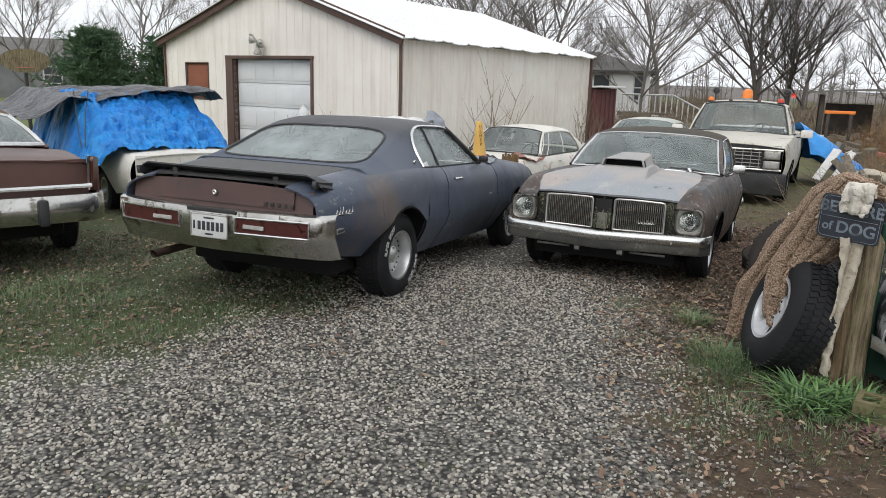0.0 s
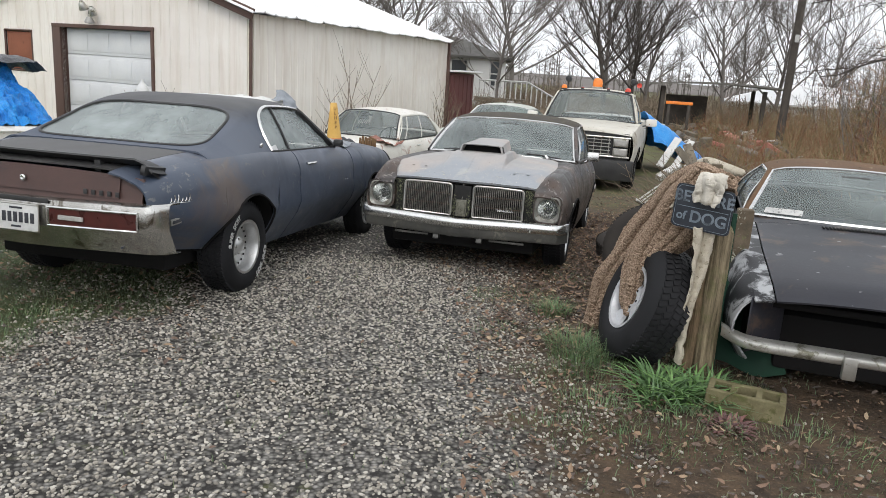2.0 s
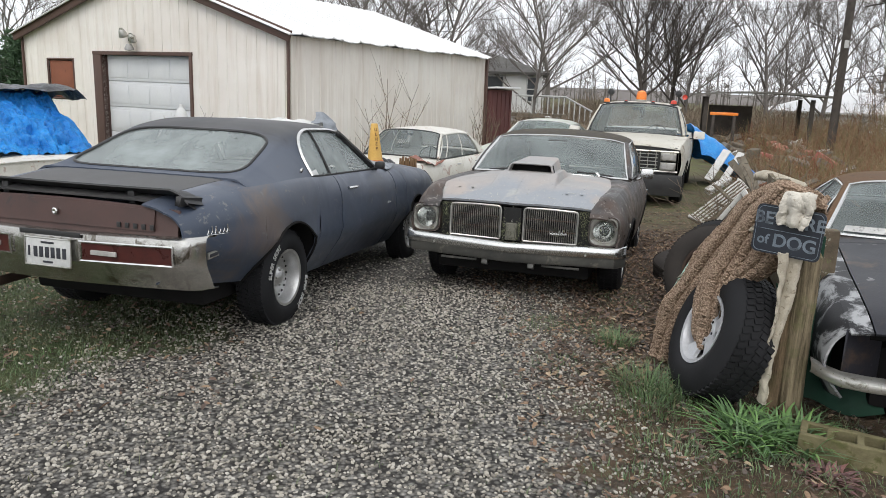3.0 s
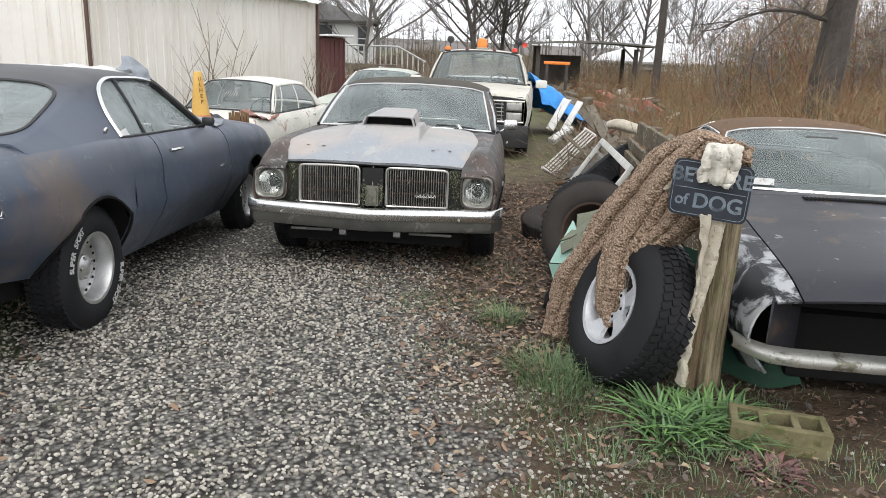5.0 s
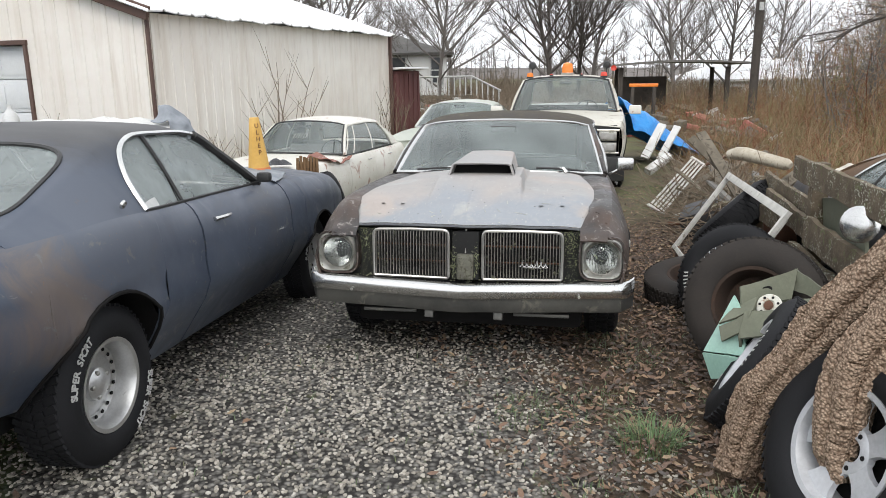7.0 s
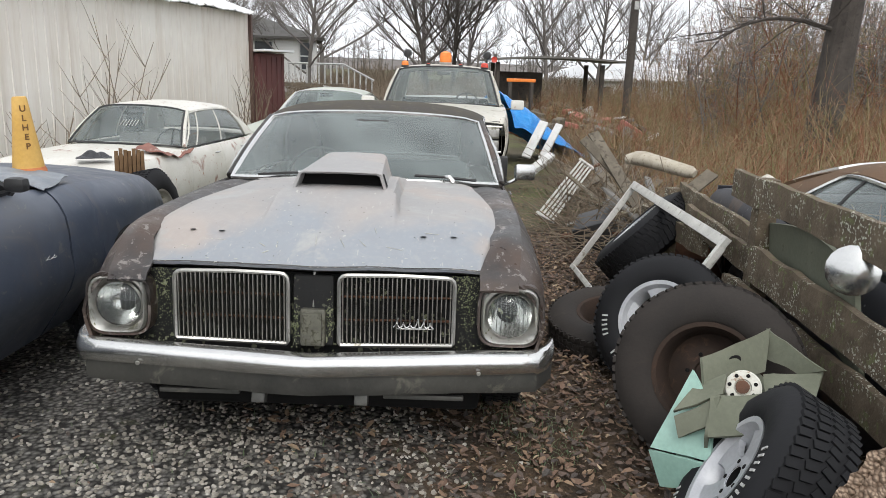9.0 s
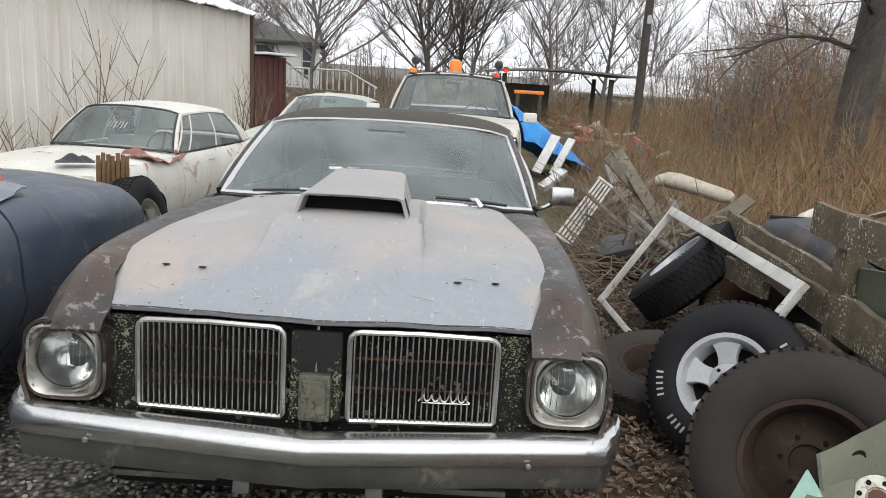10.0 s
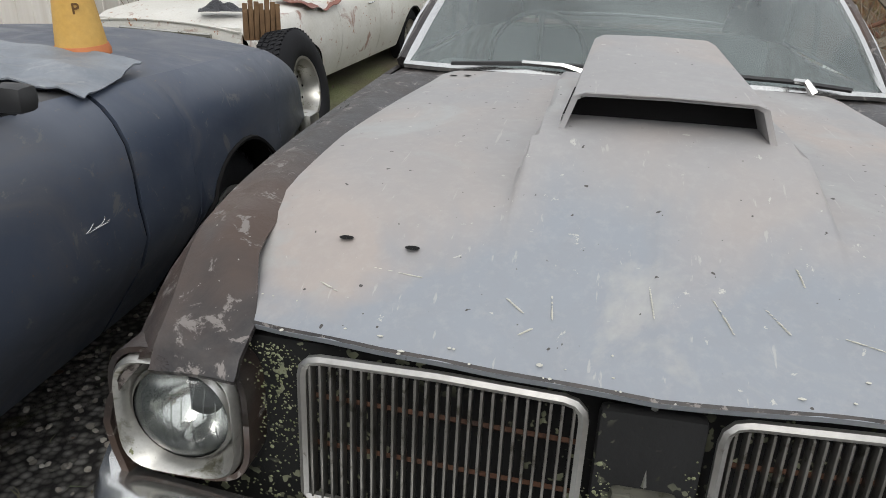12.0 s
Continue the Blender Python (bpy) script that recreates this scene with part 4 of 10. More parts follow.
        part("bumper_bracket", bm, "bumper_grime_shade", ob)
        # door mirror
    bm = bmesh.new()
    box(bm, (0.07, 0.125, 0.095), Matrix.Translation((2.0, -0.955, 1.01)) @ Matrix.Rotation(0.12, 4, "Z"), 0.02)
    mir = part("door_mirror", bm, "chrome", ob, "boxy chrome door mirror")
    part("mirror_stalk", tube(bmesh.new(), [(2.02, -0.83, 0.93), (2.01, -0.88, 0.95), (2.01, -0.925, 0.98)], 0.012, 6), "chrome", mir)
    # centre emblem
    bm = bmesh.new()
    box(bm, (0.03, 0.15, 0.27), Matrix.Translation((0.15, 0, 0.605)), 0.012)
    cen = part("centre_panel", bm, "lichen_black", ob)
    bm = bmesh.new()
    box(bm, (0.03, 0.095, 0.145), Matrix.Translation((0.13, 0, 0.545)), 0.012)
    box(bm, (0.012, 0.07, 0.115), Matrix.Translation((0.113, 0, 0.545)), 0.005)
    part("emblem_block", bm, "emblem_old", cen, "worn rectangular grille emblem")
    bm = bmesh.new()
    tube(bm, [(0.137, 0, 0.62), (0.145, 0, 0.70), (0.16, 0, 0.77)], 0.005, 5)
    part("centre_strip", bm, "chrome_dirty", cen)
    # lichen crust
    rnd = random.Random(11)
    lic = bmesh.new()
    for k in range(1300):
        s = rnd.choice((-1, 1))
        where = rnd.random()
        if where < 0.62:
            y, z, x = rnd.gauss(0.578, 0.024), 0.745 - abs(rnd.gauss(0, 0.13)), 0.182
            if z < 0.42:
                continue
        elif where < 0.85:
            y, z, x = rnd.choice((0.062, -0.062)) + rnd.gauss(0, 0.008), rnd.gauss(0.56, 0.045), 0.128
            s = 1
        else:
            y, z, x = rnd.uniform(0.5, 0.85), rnd.gauss(0.475, 0.012), 0.165
        r = rnd.uniform(0.0012, 0.0012 + 0.0036 * rnd.random() ** 2)
        bmesh.ops.create_icosphere(lic, subdivisions=1, radius=r, matrix=Matrix.Translation((x, s * y, z)) @ Matrix.Rotation(rnd.uniform(0, 3), 4, "X") @ Matrix.Diagonal((0.35, 1, rnd.uniform(0.5, 1.2), 1)))
    tagged(part("lichen", lic, "lichen", ob, "pale green lichen crust"), kind="stuff")
    # bumper: thin chrome blade with a shallow V and a lower face coloured darker for shade
    def bump_f(v, k):
        bx = 0.03 + 0.075 * abs(v) + 0.15 * max(0, (abs(v) - 0.9) / 0.1) ** 2.2
        prof = [(0.11, 0.478), (0.05, 0.493), (0.022, 0.489), (0.004, 0.473), (0.0, 0.45), (0.006, 0.425), (0.026, 0.408), (0.034, 0.402), (0.036, 0.36), (0.05, 0.33), (0.10, 0.32)]
        dx, z = prof[k]
        droop = -0.02 * (1 - abs(v))
        return Vector((bx + dx - 0.05, v * 0.915, z + droop + 0.004 * noise.noise(Vector((v * 6, k * 0.4, 2)))))
    bm = sheet(lambda v, k: bump_f(v, k), [-1, -0.985, -0.96, -0.92, -0.85, -0.7, -0.5, -0.3, -0.12, 0, 0.12, 0.3, 0.5, 0.7, 0.85, 0.92, 0.96, 0.985, 1], range(0, 8))
    bpr = part("front_bumper", bm, "chrome", ob, "dented chrome blade bumper", thick=0.006)
    bm = sheet(lambda v, k: bump_f(v, k), lin(-1, 1, 25), range(7, 11))
    part("bumper_valance", bm, "bumper_grime_shade", bpr, "grimy lower bumper face with shade in its colour", thick=0.006)
    for y in (-0.42, 0.42):
        bm = bmesh.new()
        box(bm, (0.02, 0.3, 0.018), Matrix.Translation((0.10, y, 0.325 - 0.03)), 0.004)
        part("bumper_slot_bar", bm, "bumper_grime_shade", bpr)
    for y in (-0.62, 0.08, 0.62):
        bm = bmesh.new()
        lathe(bm, [(0.008, 0), (0.007, 0.005), (0.001, 0.006)], 10, axes((0.015 + 0.02 * abs(y), y, 0.425 - 0.02 * (1 - abs(y) / 0.9)), (0, -1, 0), (0, 0, 1)))
        part("bumper_bolt", bm, "chrome_dirty", bpr)
    script_badge(ob, axes((0.128, -0.375, 0.565), (0, -1, 0), (0, 0, 1)), 0.15, 0.05)
    # rear bumper end
    bm = bmesh.new()
    box(bm, (0.12, 1.75, 0.12), Matrix.Translation((4.98, 0, 0.47)), 0.03)
    part("rear_bumper", bm, "chrome", ob)
    for s in (-1, 1):
        make_wheel(ob, 0.90, s * 0.765, 0.315, 0.315, 0.2, 0.19, s, "slots", "alloy", letters=0, turn=0.0)
        make_wheel(ob, 3.72, s * 0.755, 0.315, 0.315, 0.2, 0.19, s, "slots", "alloy", letters=1)
        bm = bmesh.new()
        tube(bm, [(2.72, s * (car.half(2.7) + 0.012), 0.80), (2.8, s * (car.half(2.8) + 0.02), 0.805), (2.88, s * (car.half(2.88) + 0.012), 0.80)], 0.009, 5)
        part("door_handle", bm, "chrome", ob)
    return ob


M["lichen"] = worn("lichen", (0.13, 0.15, 0.07), (0.24, 0.25, 0.16), (0.09, 0.11, 0.04), 30, 0.95)
M["chip_white"] = worn("bare_primer_chip", (0.5, 0.49, 0.44), (0.6, 0.58, 0.5), None, 30, 0.8)

# ---- slate coupe with a rear spoiler
m, nt, bsdf, co = base("slate_primer_paint", 0.45)
n1, n2, n3, n4 = tex_noise(nt, co, 0.9, 5, 0.6, 0.6), tex_noise(nt, co, 2.6, 7, 0.68, 1.0), tex_noise(nt, co, 70, 3, 0.6), tex_noise(nt, co, 11, 7, 0.72, 0.6)
col = mix(nt, step(nt, n1, 0.36, 0.62), (0.042, 0.056, 0.086), (0.083, 0.096, 0.124))
col = mix(nt, step(nt, n2, 0.54, 0.72), col, (0.1, 0.103, 0.115))
# rust bloom over the rear quarter
away = nt.nodes.new("ShaderNodeVectorMath")
away.operation = "DISTANCE"
squeeze = nt.nodes.new("ShaderNodeMapping")
squeeze.inputs["Scale"].default_value = (1.0, 0.0, 1.7)
link(nt, co, squeeze.inputs["Vector"])
link(nt, squeeze.outputs["Vector"], away.inputs[0])
away.inputs[1].default_value = (4.32, 0.0, 1.27)
bloom = nt.nodes.new("ShaderNodeMath")
bloom.operation, bloom.inputs[1].default_value = "MULTIPLY_ADD", -0.55
link(nt, away.outputs["Value"], bloom.inputs[0])
link(nt, n2, bloom.inputs[2])
col = mix(nt, ramp(nt, bloom.outputs[0], [(0.28, (0, 0, 0)), (0.52, (0.42, 0.42, 0.42))]), col, (0.18, 0.12, 0.075))
col = mix(nt, step(nt, n4, 0.6, 0.64), col, (0.13, 0.132, 0.135))
col = mix(nt, step(nt, n4, 0.71, 0.73), col, (0.17, 0.105, 0.07))
col = mix(nt, step(nt, n3, 0.69, 0.73), col, (0.16, 0.1, 0.07))
link(nt, col, bsdf.inputs["Base Color"])
link(nt, ramp(nt, n2, [(0.35, (0.3, 0.3, 0.3)), (0.65, (0.52, 0.52, 0.52))]), bsdf.inputs["Roughness"])
bump(nt, bsdf, n4, 0.05, 0.006)
M["slate_paint"] = m
m, nt, bsdf, co = base("vinyl_and_primer_roof", 0.6)
sep = nt.nodes.new("ShaderNodeSeparateXYZ")
link(nt, co, sep.inputs[0])
n1, n2, n3 = tex_noise(nt, co, 1.6, 6, 0.6, 0.5), tex_noise(nt, co, 7, 7, 0.7, 0.6), tex_noise(nt, co, 80, 3, 0.6)
vin = mix(nt, step(nt, n1, 0.35, 0.65), (0.05, 0.05, 0.053), (0.085, 0.084, 0.085))
nb = tex_noise(nt, co, 0.9, 5, 0.6, 0.6)
pnt = mix(nt, step(nt, nb, 0.36, 0.62), (0.042, 0.056, 0.086), (0.083, 0.096, 0.124))
edge = nt.nodes.new("ShaderNodeMath")
edge.operation, edge.inputs[1].default_value = "MULTIPLY_ADD", 0.16
link(nt, n2, edge.inputs[0])
link(nt, sep.outputs["Z"], edge.inputs[2])
edge.use_clamp = False
up_ = nt.nodes.new("ShaderNodeMapRange")
up_.inputs["From Min"].default_value, up_.inputs["From Max"].default_value = 1.30, 1.44
link(nt, edge.outputs[0], up_.inputs["Value"])
col = mix(nt, up_.outputs["Result"], pnt, vin)
col = mix(nt, step(nt, n2, 0.66, 0.7), col, (0.12, 0.095, 0.08))
link(nt, col, bsdf.inputs["Base Color"])
bump(nt, bsdf, n3, 0.12, 0.004)
M["slate_roofskin"] = m
M["slate_trunk"] = worn("grey_trunk_paint", (0.036, 0.036, 0.038), (0.07, 0.068, 0.066), (0.1, 0.07, 0.052), 2.5, 0.55, 0, 0.62, 60, 0.15, 4)
M["slate_tail"] = worn("maroon_tail_panel", (0.05, 0.026, 0.022), (0.075, 0.038, 0.032), (0.025, 0.024, 0.025), 3, 0.5, 0, 0.6, 60, 0.1, 5)
M["plate"] = worn("number_plate_enamel", (0.48, 0.49, 0.48), (0.58, 0.58, 0.57), (0.5, 0.48, 0.42), 14, 0.5)
M["ink"] = worn("dark_ink", (0.02, 0.022, 0.03), (0.03, 0.032, 0.04), None, 9, 0.6)


def fastback(car, ob, shoulder):
    """Roof, sail panels and tail of the cabin as one flowing skin, with rounded openings for the glass."""
    zc = smooth_curve([(2.36, 1.375), (2.5, 1.40), (2.8, 1.428), (3.1, 1.428), (3.35, 1.395), (3.52, 1.345), (3.85, 1.20), (4.08, 1.105), (4.2, 1.067), (4.29, 1.055)])
    wr = smooth_curve([(2.36, 0.61), (2.7, 0.645), (3.1, 0.65), (3.5, 0.66), (3.85, 0.69), (4.29, 0.74)])
    knots = [(0, 1.0, 0.0), (1, 0.66, 0.36), (2, 0.3, 0.7), (3, 0.06, 0.87)]

    @functools.lru_cache(maxsize=None)
    def curves(x):
        W, zb, w = shoulder(x), car.top(x), wr(x)
        H = zc(x) - zb
        ys = smooth_curve([(k, w + (W - w) * q) for k, q, h in knots] + [(4, w * 0.86), (5, w * 0.5), (6, 0.0)])
        zs = smooth_curve([(k, zb + H * h) for k, q, h in knots] + [(4, zb + 0.945 * H), (5, zb + 0.985 * H), (6, zb + H)])
        return ys, zs

    def section(x, a):
        """Half section at x: a from 0 at the shoulder to 1 on the centre line."""
        ys, zs = curves(x)
        lead = 0.09 * max(0.0, 1 - (x - 2.36) / 0.5) * (ys(6 * a) / 0.62) ** 2.5
        return Vector((x + lead, ys(6 * a), zs(6 * a)))

    def solve(x, test):
        lo, hi = 0.0, 1.0
        for _ in range(22):
            mid = (lo + hi) / 2
            lo, hi = (mid, hi) if test(section(x, mid)) else (lo, mid)
        return (lo + hi) / 2

    B0, B1 = 3.53, 4.19                      # ends of the rear glass
    def back_w(x):
        k = (2 * x - B0 - B1) / (B1 - B0)
        return 0.0 if abs(k) >= 1 else (0.615 + 0.09 * (k + 1) / 2) * (1 - abs(k) ** 5) ** 0.2
    S0, S1 = 3.12, 3.49                      # curved rear end of the side glass
    def open_h(x):
        return 0.84 if x < S0 else 0.0 if x >= S1 else 0.84 * (1 - ((x - S0) / (S1 - S0)) ** 3) ** 0.4
    ends = [B0 + (B1 - B0) * (1 - math.cos(math.pi * k / 28)) / 2 for k in range(29)]
    turn_ = [S0 + (S1 - S0) * math.sin(math.pi / 2 * k / 14) for k in range(15)]
    xs = sorted(set([round(x, 4) for x in lin(2.36, S0, 12) + turn_ + [S1 + 0.001] + ends + [B1 + 0.03, 4.25, 4.285]]))

    def skin(s):
        rows = []
        for x in xs:
            h = open_h(x)
            zb, H = car.top(x), zc(x) - car.top(x)
            a0 = solve(x, lambda p: p.z < zb + H * h) if h > 0 else 0.0
            w = back_w(x)
            a1 = solve(x, lambda p: p.y > w) if w > 0 else 1.0
            rows.append([a0 + (a1 - a0) * k / 20 for k in range(21)])
        def f(i, j):
            p = section(xs[i], rows[i][j])
            return Vector((p.x, s * p.y, p.z))
        return sheet(f, range(len(xs)), range(21), flip=s > 0)

    for s in (-1, 1):
        part("roof_half", skin(s), "slate_roofskin", ob, "dull grey roof and sail panel in one skin", thick=0.014)
    # rear glass with a dark rounded gasket
    def back(x, v):
        w = max(0.002, back_w(x)) * v
        p = section(x, solve(x, lambda q: q.y > abs(w)))
        return Vector((x, w, p.z - 0.006))
    part("rear_window", sheet(back, ends[1:-1], lin(-1, 1, 25)), "glass_fog", ob, "dusty rear window with rounded corners")
    loop = [back(x, 1.0) for x in ends[1:-1]] + [back(x, -1.0) for x in ends[-2:0:-1]]
    part("rear_window_trim", tube(bmesh.new(), [p + Vector((0, 0, 0.006)) for p in loop], 0.012, 6, closed=True), "black_trim", ob)
    # windshield
    def wind(u, v):
        a = Vector((1.76 + 0.2 * v * v, v * 0.79, 1.025 + 0.015 * (1 - v * v)))
        q = section(2.36, solve(2.36, lambda p: p.y > abs(v) * 0.62))
        return a.lerp(Vector((q.x, math.copysign(q.y, v), q.z - 0.01)), u) + Vector((-0.03 * math.sin(math.pi * u), 0, 0.012 * math.sin(math.pi * u)))
    gv = lin(-1, 1, 15)
    part("windshield", sheet(wind, lin(0, 1, 9), gv), "glass_fog", ob, "dusty sloping windshield")
    loop = [wind(0.0, v) for v in gv] + [wind(u, 1) for u in lin(0.12, 0.88, 7)] + [wind(1.0, v) for v in gv[::-1]] + [wind(u, -1) for u in lin(0.88, 0.12, 7)]
    part("windshield_trim", tube(bmesh.new(), loop, 0.014, 6, closed=True), "chrome_dirty", ob)
    PX0, PX1 = 1.98, 2.45                    # foot and head of the windshield pillar
    def pane(x, k, s):
        h = 0.84 * max(0.0, min(1.0, (x - PX0) / (PX1 - PX0))) if x < PX1 else open_h(x)
        xq = max(2.40, x)
        zb, H = car.top(xq), zc(xq) - car.top(xq)
        p = section(xq, solve(xq, lambda q: q.z < zb + H * h * k))
        return Vector((x, s * (p.y - 0.012), p.z + (car.top(x) - zb) * (1 - h * k)))
    POST = 3.06
    for s in (-1, 1):
        for a, b in ((PX0 + 0.01, POST - 0.006), (POST + 0.006, S1 - 0.004)):
            st = [x for x in lin(a, b, 12) + turn_ if a <= x <= b]
            part("side_window", sheet(lambda x, k: pane(x, k, s), sorted(set(st)), lin(0, 1, 8), flip=s > 0), "glass_fog", ob)
        part("window_post", tube(bmesh.new(), [pane(POST + 0.05 * (k - 0.5) * 1.2, k, s) + Vector((0, s * 0.006, 0)) for k in lin(0, 1, 6)], 0.012, 6), "black_trim", ob)
        rail = [pane(x, 1, s) + Vector((0, s * 0.016, 0.006)) for x in lin(2.5, S0, 8) + turn_[1:]]
        part("drip_rail", tube(bmesh.new(), rail, 0.013, 6), "chrome", ob, "bright moulding round the side glass")
        part("windshield_pillar", tube(bmesh.new(), [pane(x, 1, s) + Vector((-0.012, s * 0.012, 0.0)) for x in lin(PX0, PX1 + 0.06, 7)], 0.028, 8), "black_trim", ob)
        part("belt_trim", tube(bmesh.new(), [pane(x, 0, s) + Vector((0, s * 0.008, 0.004)) for x in lin(PX0, S1 - 0.01, 12)], 0.009, 5), "black_trim", ob)
        # badge on the sail panel, sticker in the window corner, door mirror
        p = car.side(3.66, 1, s) + Vector((0, -s * 0.008, 0.05))
        bm = bmesh.new()
        lathe(bm, [(0.001, 0.012), (0.017, 0.010), (0.021, 0.0)], 14, axes(p, (1, 0, 0), (0, -s * 0.4, -s)))
        part("roof_badge", bm, "chrome", ob)
        bm = sheet(lambda x, k: pane(x, 0.04 + 0.13 * k, s) + Vector((0, s * 0.006, 0)), lin(3.30, 3.46, 4), lin(0, 1, 3), flip=s > 0)
        part("window_sticker", bm, "plate", ob, "torn white sticker in window corner")
        bm = bmesh.new()
        box(bm, (0.07, 0.09, 0.065), Matrix.Translation((2.06, s * 0.90, 1.06)), 0.025)
        mir = part("door_mirror", bm, "black_trim", ob)
        part("mirror_stalk", tube(bmesh.new(), [(2.05, s * 0.80, 1.01), (2.06, s * 0.87, 1.03)], 0.014, 6), "black_trim", mir)
    # seats, dashboard and steering wheel
    for xa in (2.75, 3.5):
        bm = bmesh.new()
        box(bm, (0.16, 1.3, 0.55), Matrix.Translation((xa, 0, 0.75)) @ Matrix.Rotation(0.25, 4, "Y"), 0.05)
        box(bm, (0.5, 1.3, 0.16), Matrix.Translation((xa - 0.25, 0, 0.55)), 0.05)
        part("seat", bm, "interior", ob)
    bm = bmesh.new()
    box(bm, (0.3, 1.45, 0.16), Matrix.Translation((2.15, 0, 0.93)), 0.04)
    part("dashboard", bm, "interior", ob)
    bm = bmesh.new()
    mm = Matrix.Translation((2.45, 0.36, 1.0)) @ Matrix.Rotation(radians(-62), 4, "Y")
    tube(bm, [mm @ Vector((0.19 * math.cos(a), 0.19 * math.sin(a), 0)) for a in lin(0, 2 * math.pi, 25)[:-1]], 0.011, 6, closed=True)
    tube(bm, [mm @ Vector((0.18, 0, 0)), mm @ Vector((0, 0, -0.03)), mm @ Vector((-0.18, 0, 0))], 0.012, 5)
    part("steering_wheel", bm, "interior", ob)
    part("rear_shelf", sheet(lambda x, v: Vector((x, v * 0.68, 0.965)), lin(3.6, 4.24, 4), lin(-1, 1, 4)), "interior", ob, thick=0.02)
    part("cabin_floor", sheet(lambda x, v: Vector((x, v * 0.72, 0.45)), lin(1.9, 3.7, 4), lin(-1, 1, 4)), "interior", ob, thick=0.02)


def slate_coupe():
    P = car_pose((0.0, 8.86), 203.6, 2.845, 1.0) @ Matrix.Translation((0, -0.05, 0))
    ob = thing("coupe", P, "slate primered coupe with black spoiler and patchy rust", "car", "parked vehicles")
    top = [(0.1, 0.86), (0.4, 0.94), (1.7, 1.0), (2.0, 1.01), (2.6, 1.01), (3.2, 1.02), (3.7, 1.035), (4.2, 1.01), (4.65, 0.965), (4.95, 0.92), (5.02, 0.90)]
    half = [(0.1, 0.86), (0.5, 0.93), (1.2, 0.96), (2.6, 0.965), (3.8, 0.975), (4.45, 0.945), (5.02, 0.875)]
    low = [(0.1, 0.38), (0.6, 0.30), (1.5, 0.26), (3.3, 0.26), (4.3, 0.38), (5.02, 0.49)]
    car = Car(ob, top, half, low, [(1.0, 0.33, 0.38, 0.38), (3.845, 0.35, 0.39, 0.39)], [(0, 0.2), (0.18, 0.11), (0.36, 0.025), (0.44, 0.0), (0.5, 0.012), (0.62, 0.018), (0.78, 0.03), (0.9, 0.07), (0.97, 0.12), (1, 0.165)], 0.035)
    ease = smooth_curve([(2.7, 0.9), (3.2, 0.62), (3.55, 0.4), (3.95, 0.45), (4.4, 0.9)])
    car.soft = ease
    for s in (-1, 1):
        car.panel("front_fender", 0.15, 1.694, s, "slate_paint")
        car.panel("door", 1.714, 3.014, s, "slate_paint", "slate primered door with rust specks")
        car.panel("quarter_panel", 3.034, 5.0, s, "slate_paint", "slate quarter panel with brown rust bloom")
        # handle
        y = car.side(2.78, 0.86, s).y
        z = car.side(2.78, 0.86, s).z
        bm = bmesh.new()
        tube(bm, [(2.66, y + s * 0.012, z), (2.72, y + s * 0.03, z + 0.004), (2.8, y + s * 0.03, z + 0.004), (2.86, y + s * 0.012, z)], [0.011, 0.012, 0.012, 0.014], 6)
        hnd = part("door_handle", bm, "chrome", ob, "chrome door handle")
        bm = bmesh.new()
        lathe(bm, [(0.014, 0.0), (0.013, 0.008), (0.001, 0.01)], 12, axes((2.81, y + s * 0.006, z - 0.085), (1, 0, 0), (0, 0, -s)))
        part("door_lock", bm, "chrome", hnd)
        # rear side marker and script
        bm = bmesh.new()
        q = car.side(4.78, 0.4, s)
        box(bm, (0.15, 0.014, 0.04), Matrix.Translation((4.78, q.y + s * 0.003, q.z)) @ Matrix.Rotation(s * 0.16, 4, "Z"), 0.006)
        mk = part("side_marker", bm, "chrome_dirty", ob)
        bm = bmesh.new()
        box(bm, (0.12, 0.018, 0.02), Matrix.Translation((4.78, q.y + s * 0.004, q.z)) @ Matrix.Rotation(s * 0.16, 4, "Z"), 0.004)
        part("marker_lens", bm, "ink", mk)
        q = car.side(4.72, 0.66, s)
        mm = axes((4.72, q.y + s * 0.006, q.z), (s * 1.0, -s * 0.16 * s, 0), (0, 0, 1))
        script_badge(ob, mm, 0.20, 0.065, "chrome", loops=6)
        q = car.side(1.28, 0.62, s)
        script_badge(ob, axes((1.9, car.side(1.9, 0.6, s).y + s * 0.005, car.side(1.9, 0.6, s).z), (s, 0, 0), (0, 0, 1)), 0.1, 0.02, "chrome", "door_badge", 2, "small chrome badge")
    car.arch_liners()
    car.underbody(0.35, 4.5, 0.24, 0.62, 0.65)
    shoulder = lambda x: abs(car.side(x, 1, 1).y)
    # near-black strips behind the door gaps, standing in for the shade in them
    for s in (-1, 1):
        for xg in (1.705, 3.025):
            bm = sheet(lambda x, t: car.side(x, t, s) + Vector((0, -s * 0.022, 0)), lin(xg - 0.03, xg + 0.03, 3), lin(0.02, 0.99, 10), flip=s > 0)
            part("door_jamb", bm, "dark", ob)
    # hood
    car.lid("hood", 0.12, 1.66, "slate_paint", f=lambda x, v: Vector((x + 0.1 * v * v * (x > 1.5), v * shoulder(x), car.top(x) + 0.055 * (1 - abs(v) ** 2.4))))
    car.lid("cowl", 1.68, 1.98, "slate_trunk", f=lambda x, v: Vector((x, v * shoulder(x), car.top(x) + 0.03 * (1 - v * v))))
    # trunk lid between the quarter tops
    dk = lambda x, v: Vector((x, v * shoulder(x), car.top(x) + 0.045 * (1 - abs(v) ** 8)))
    tv = 0.80
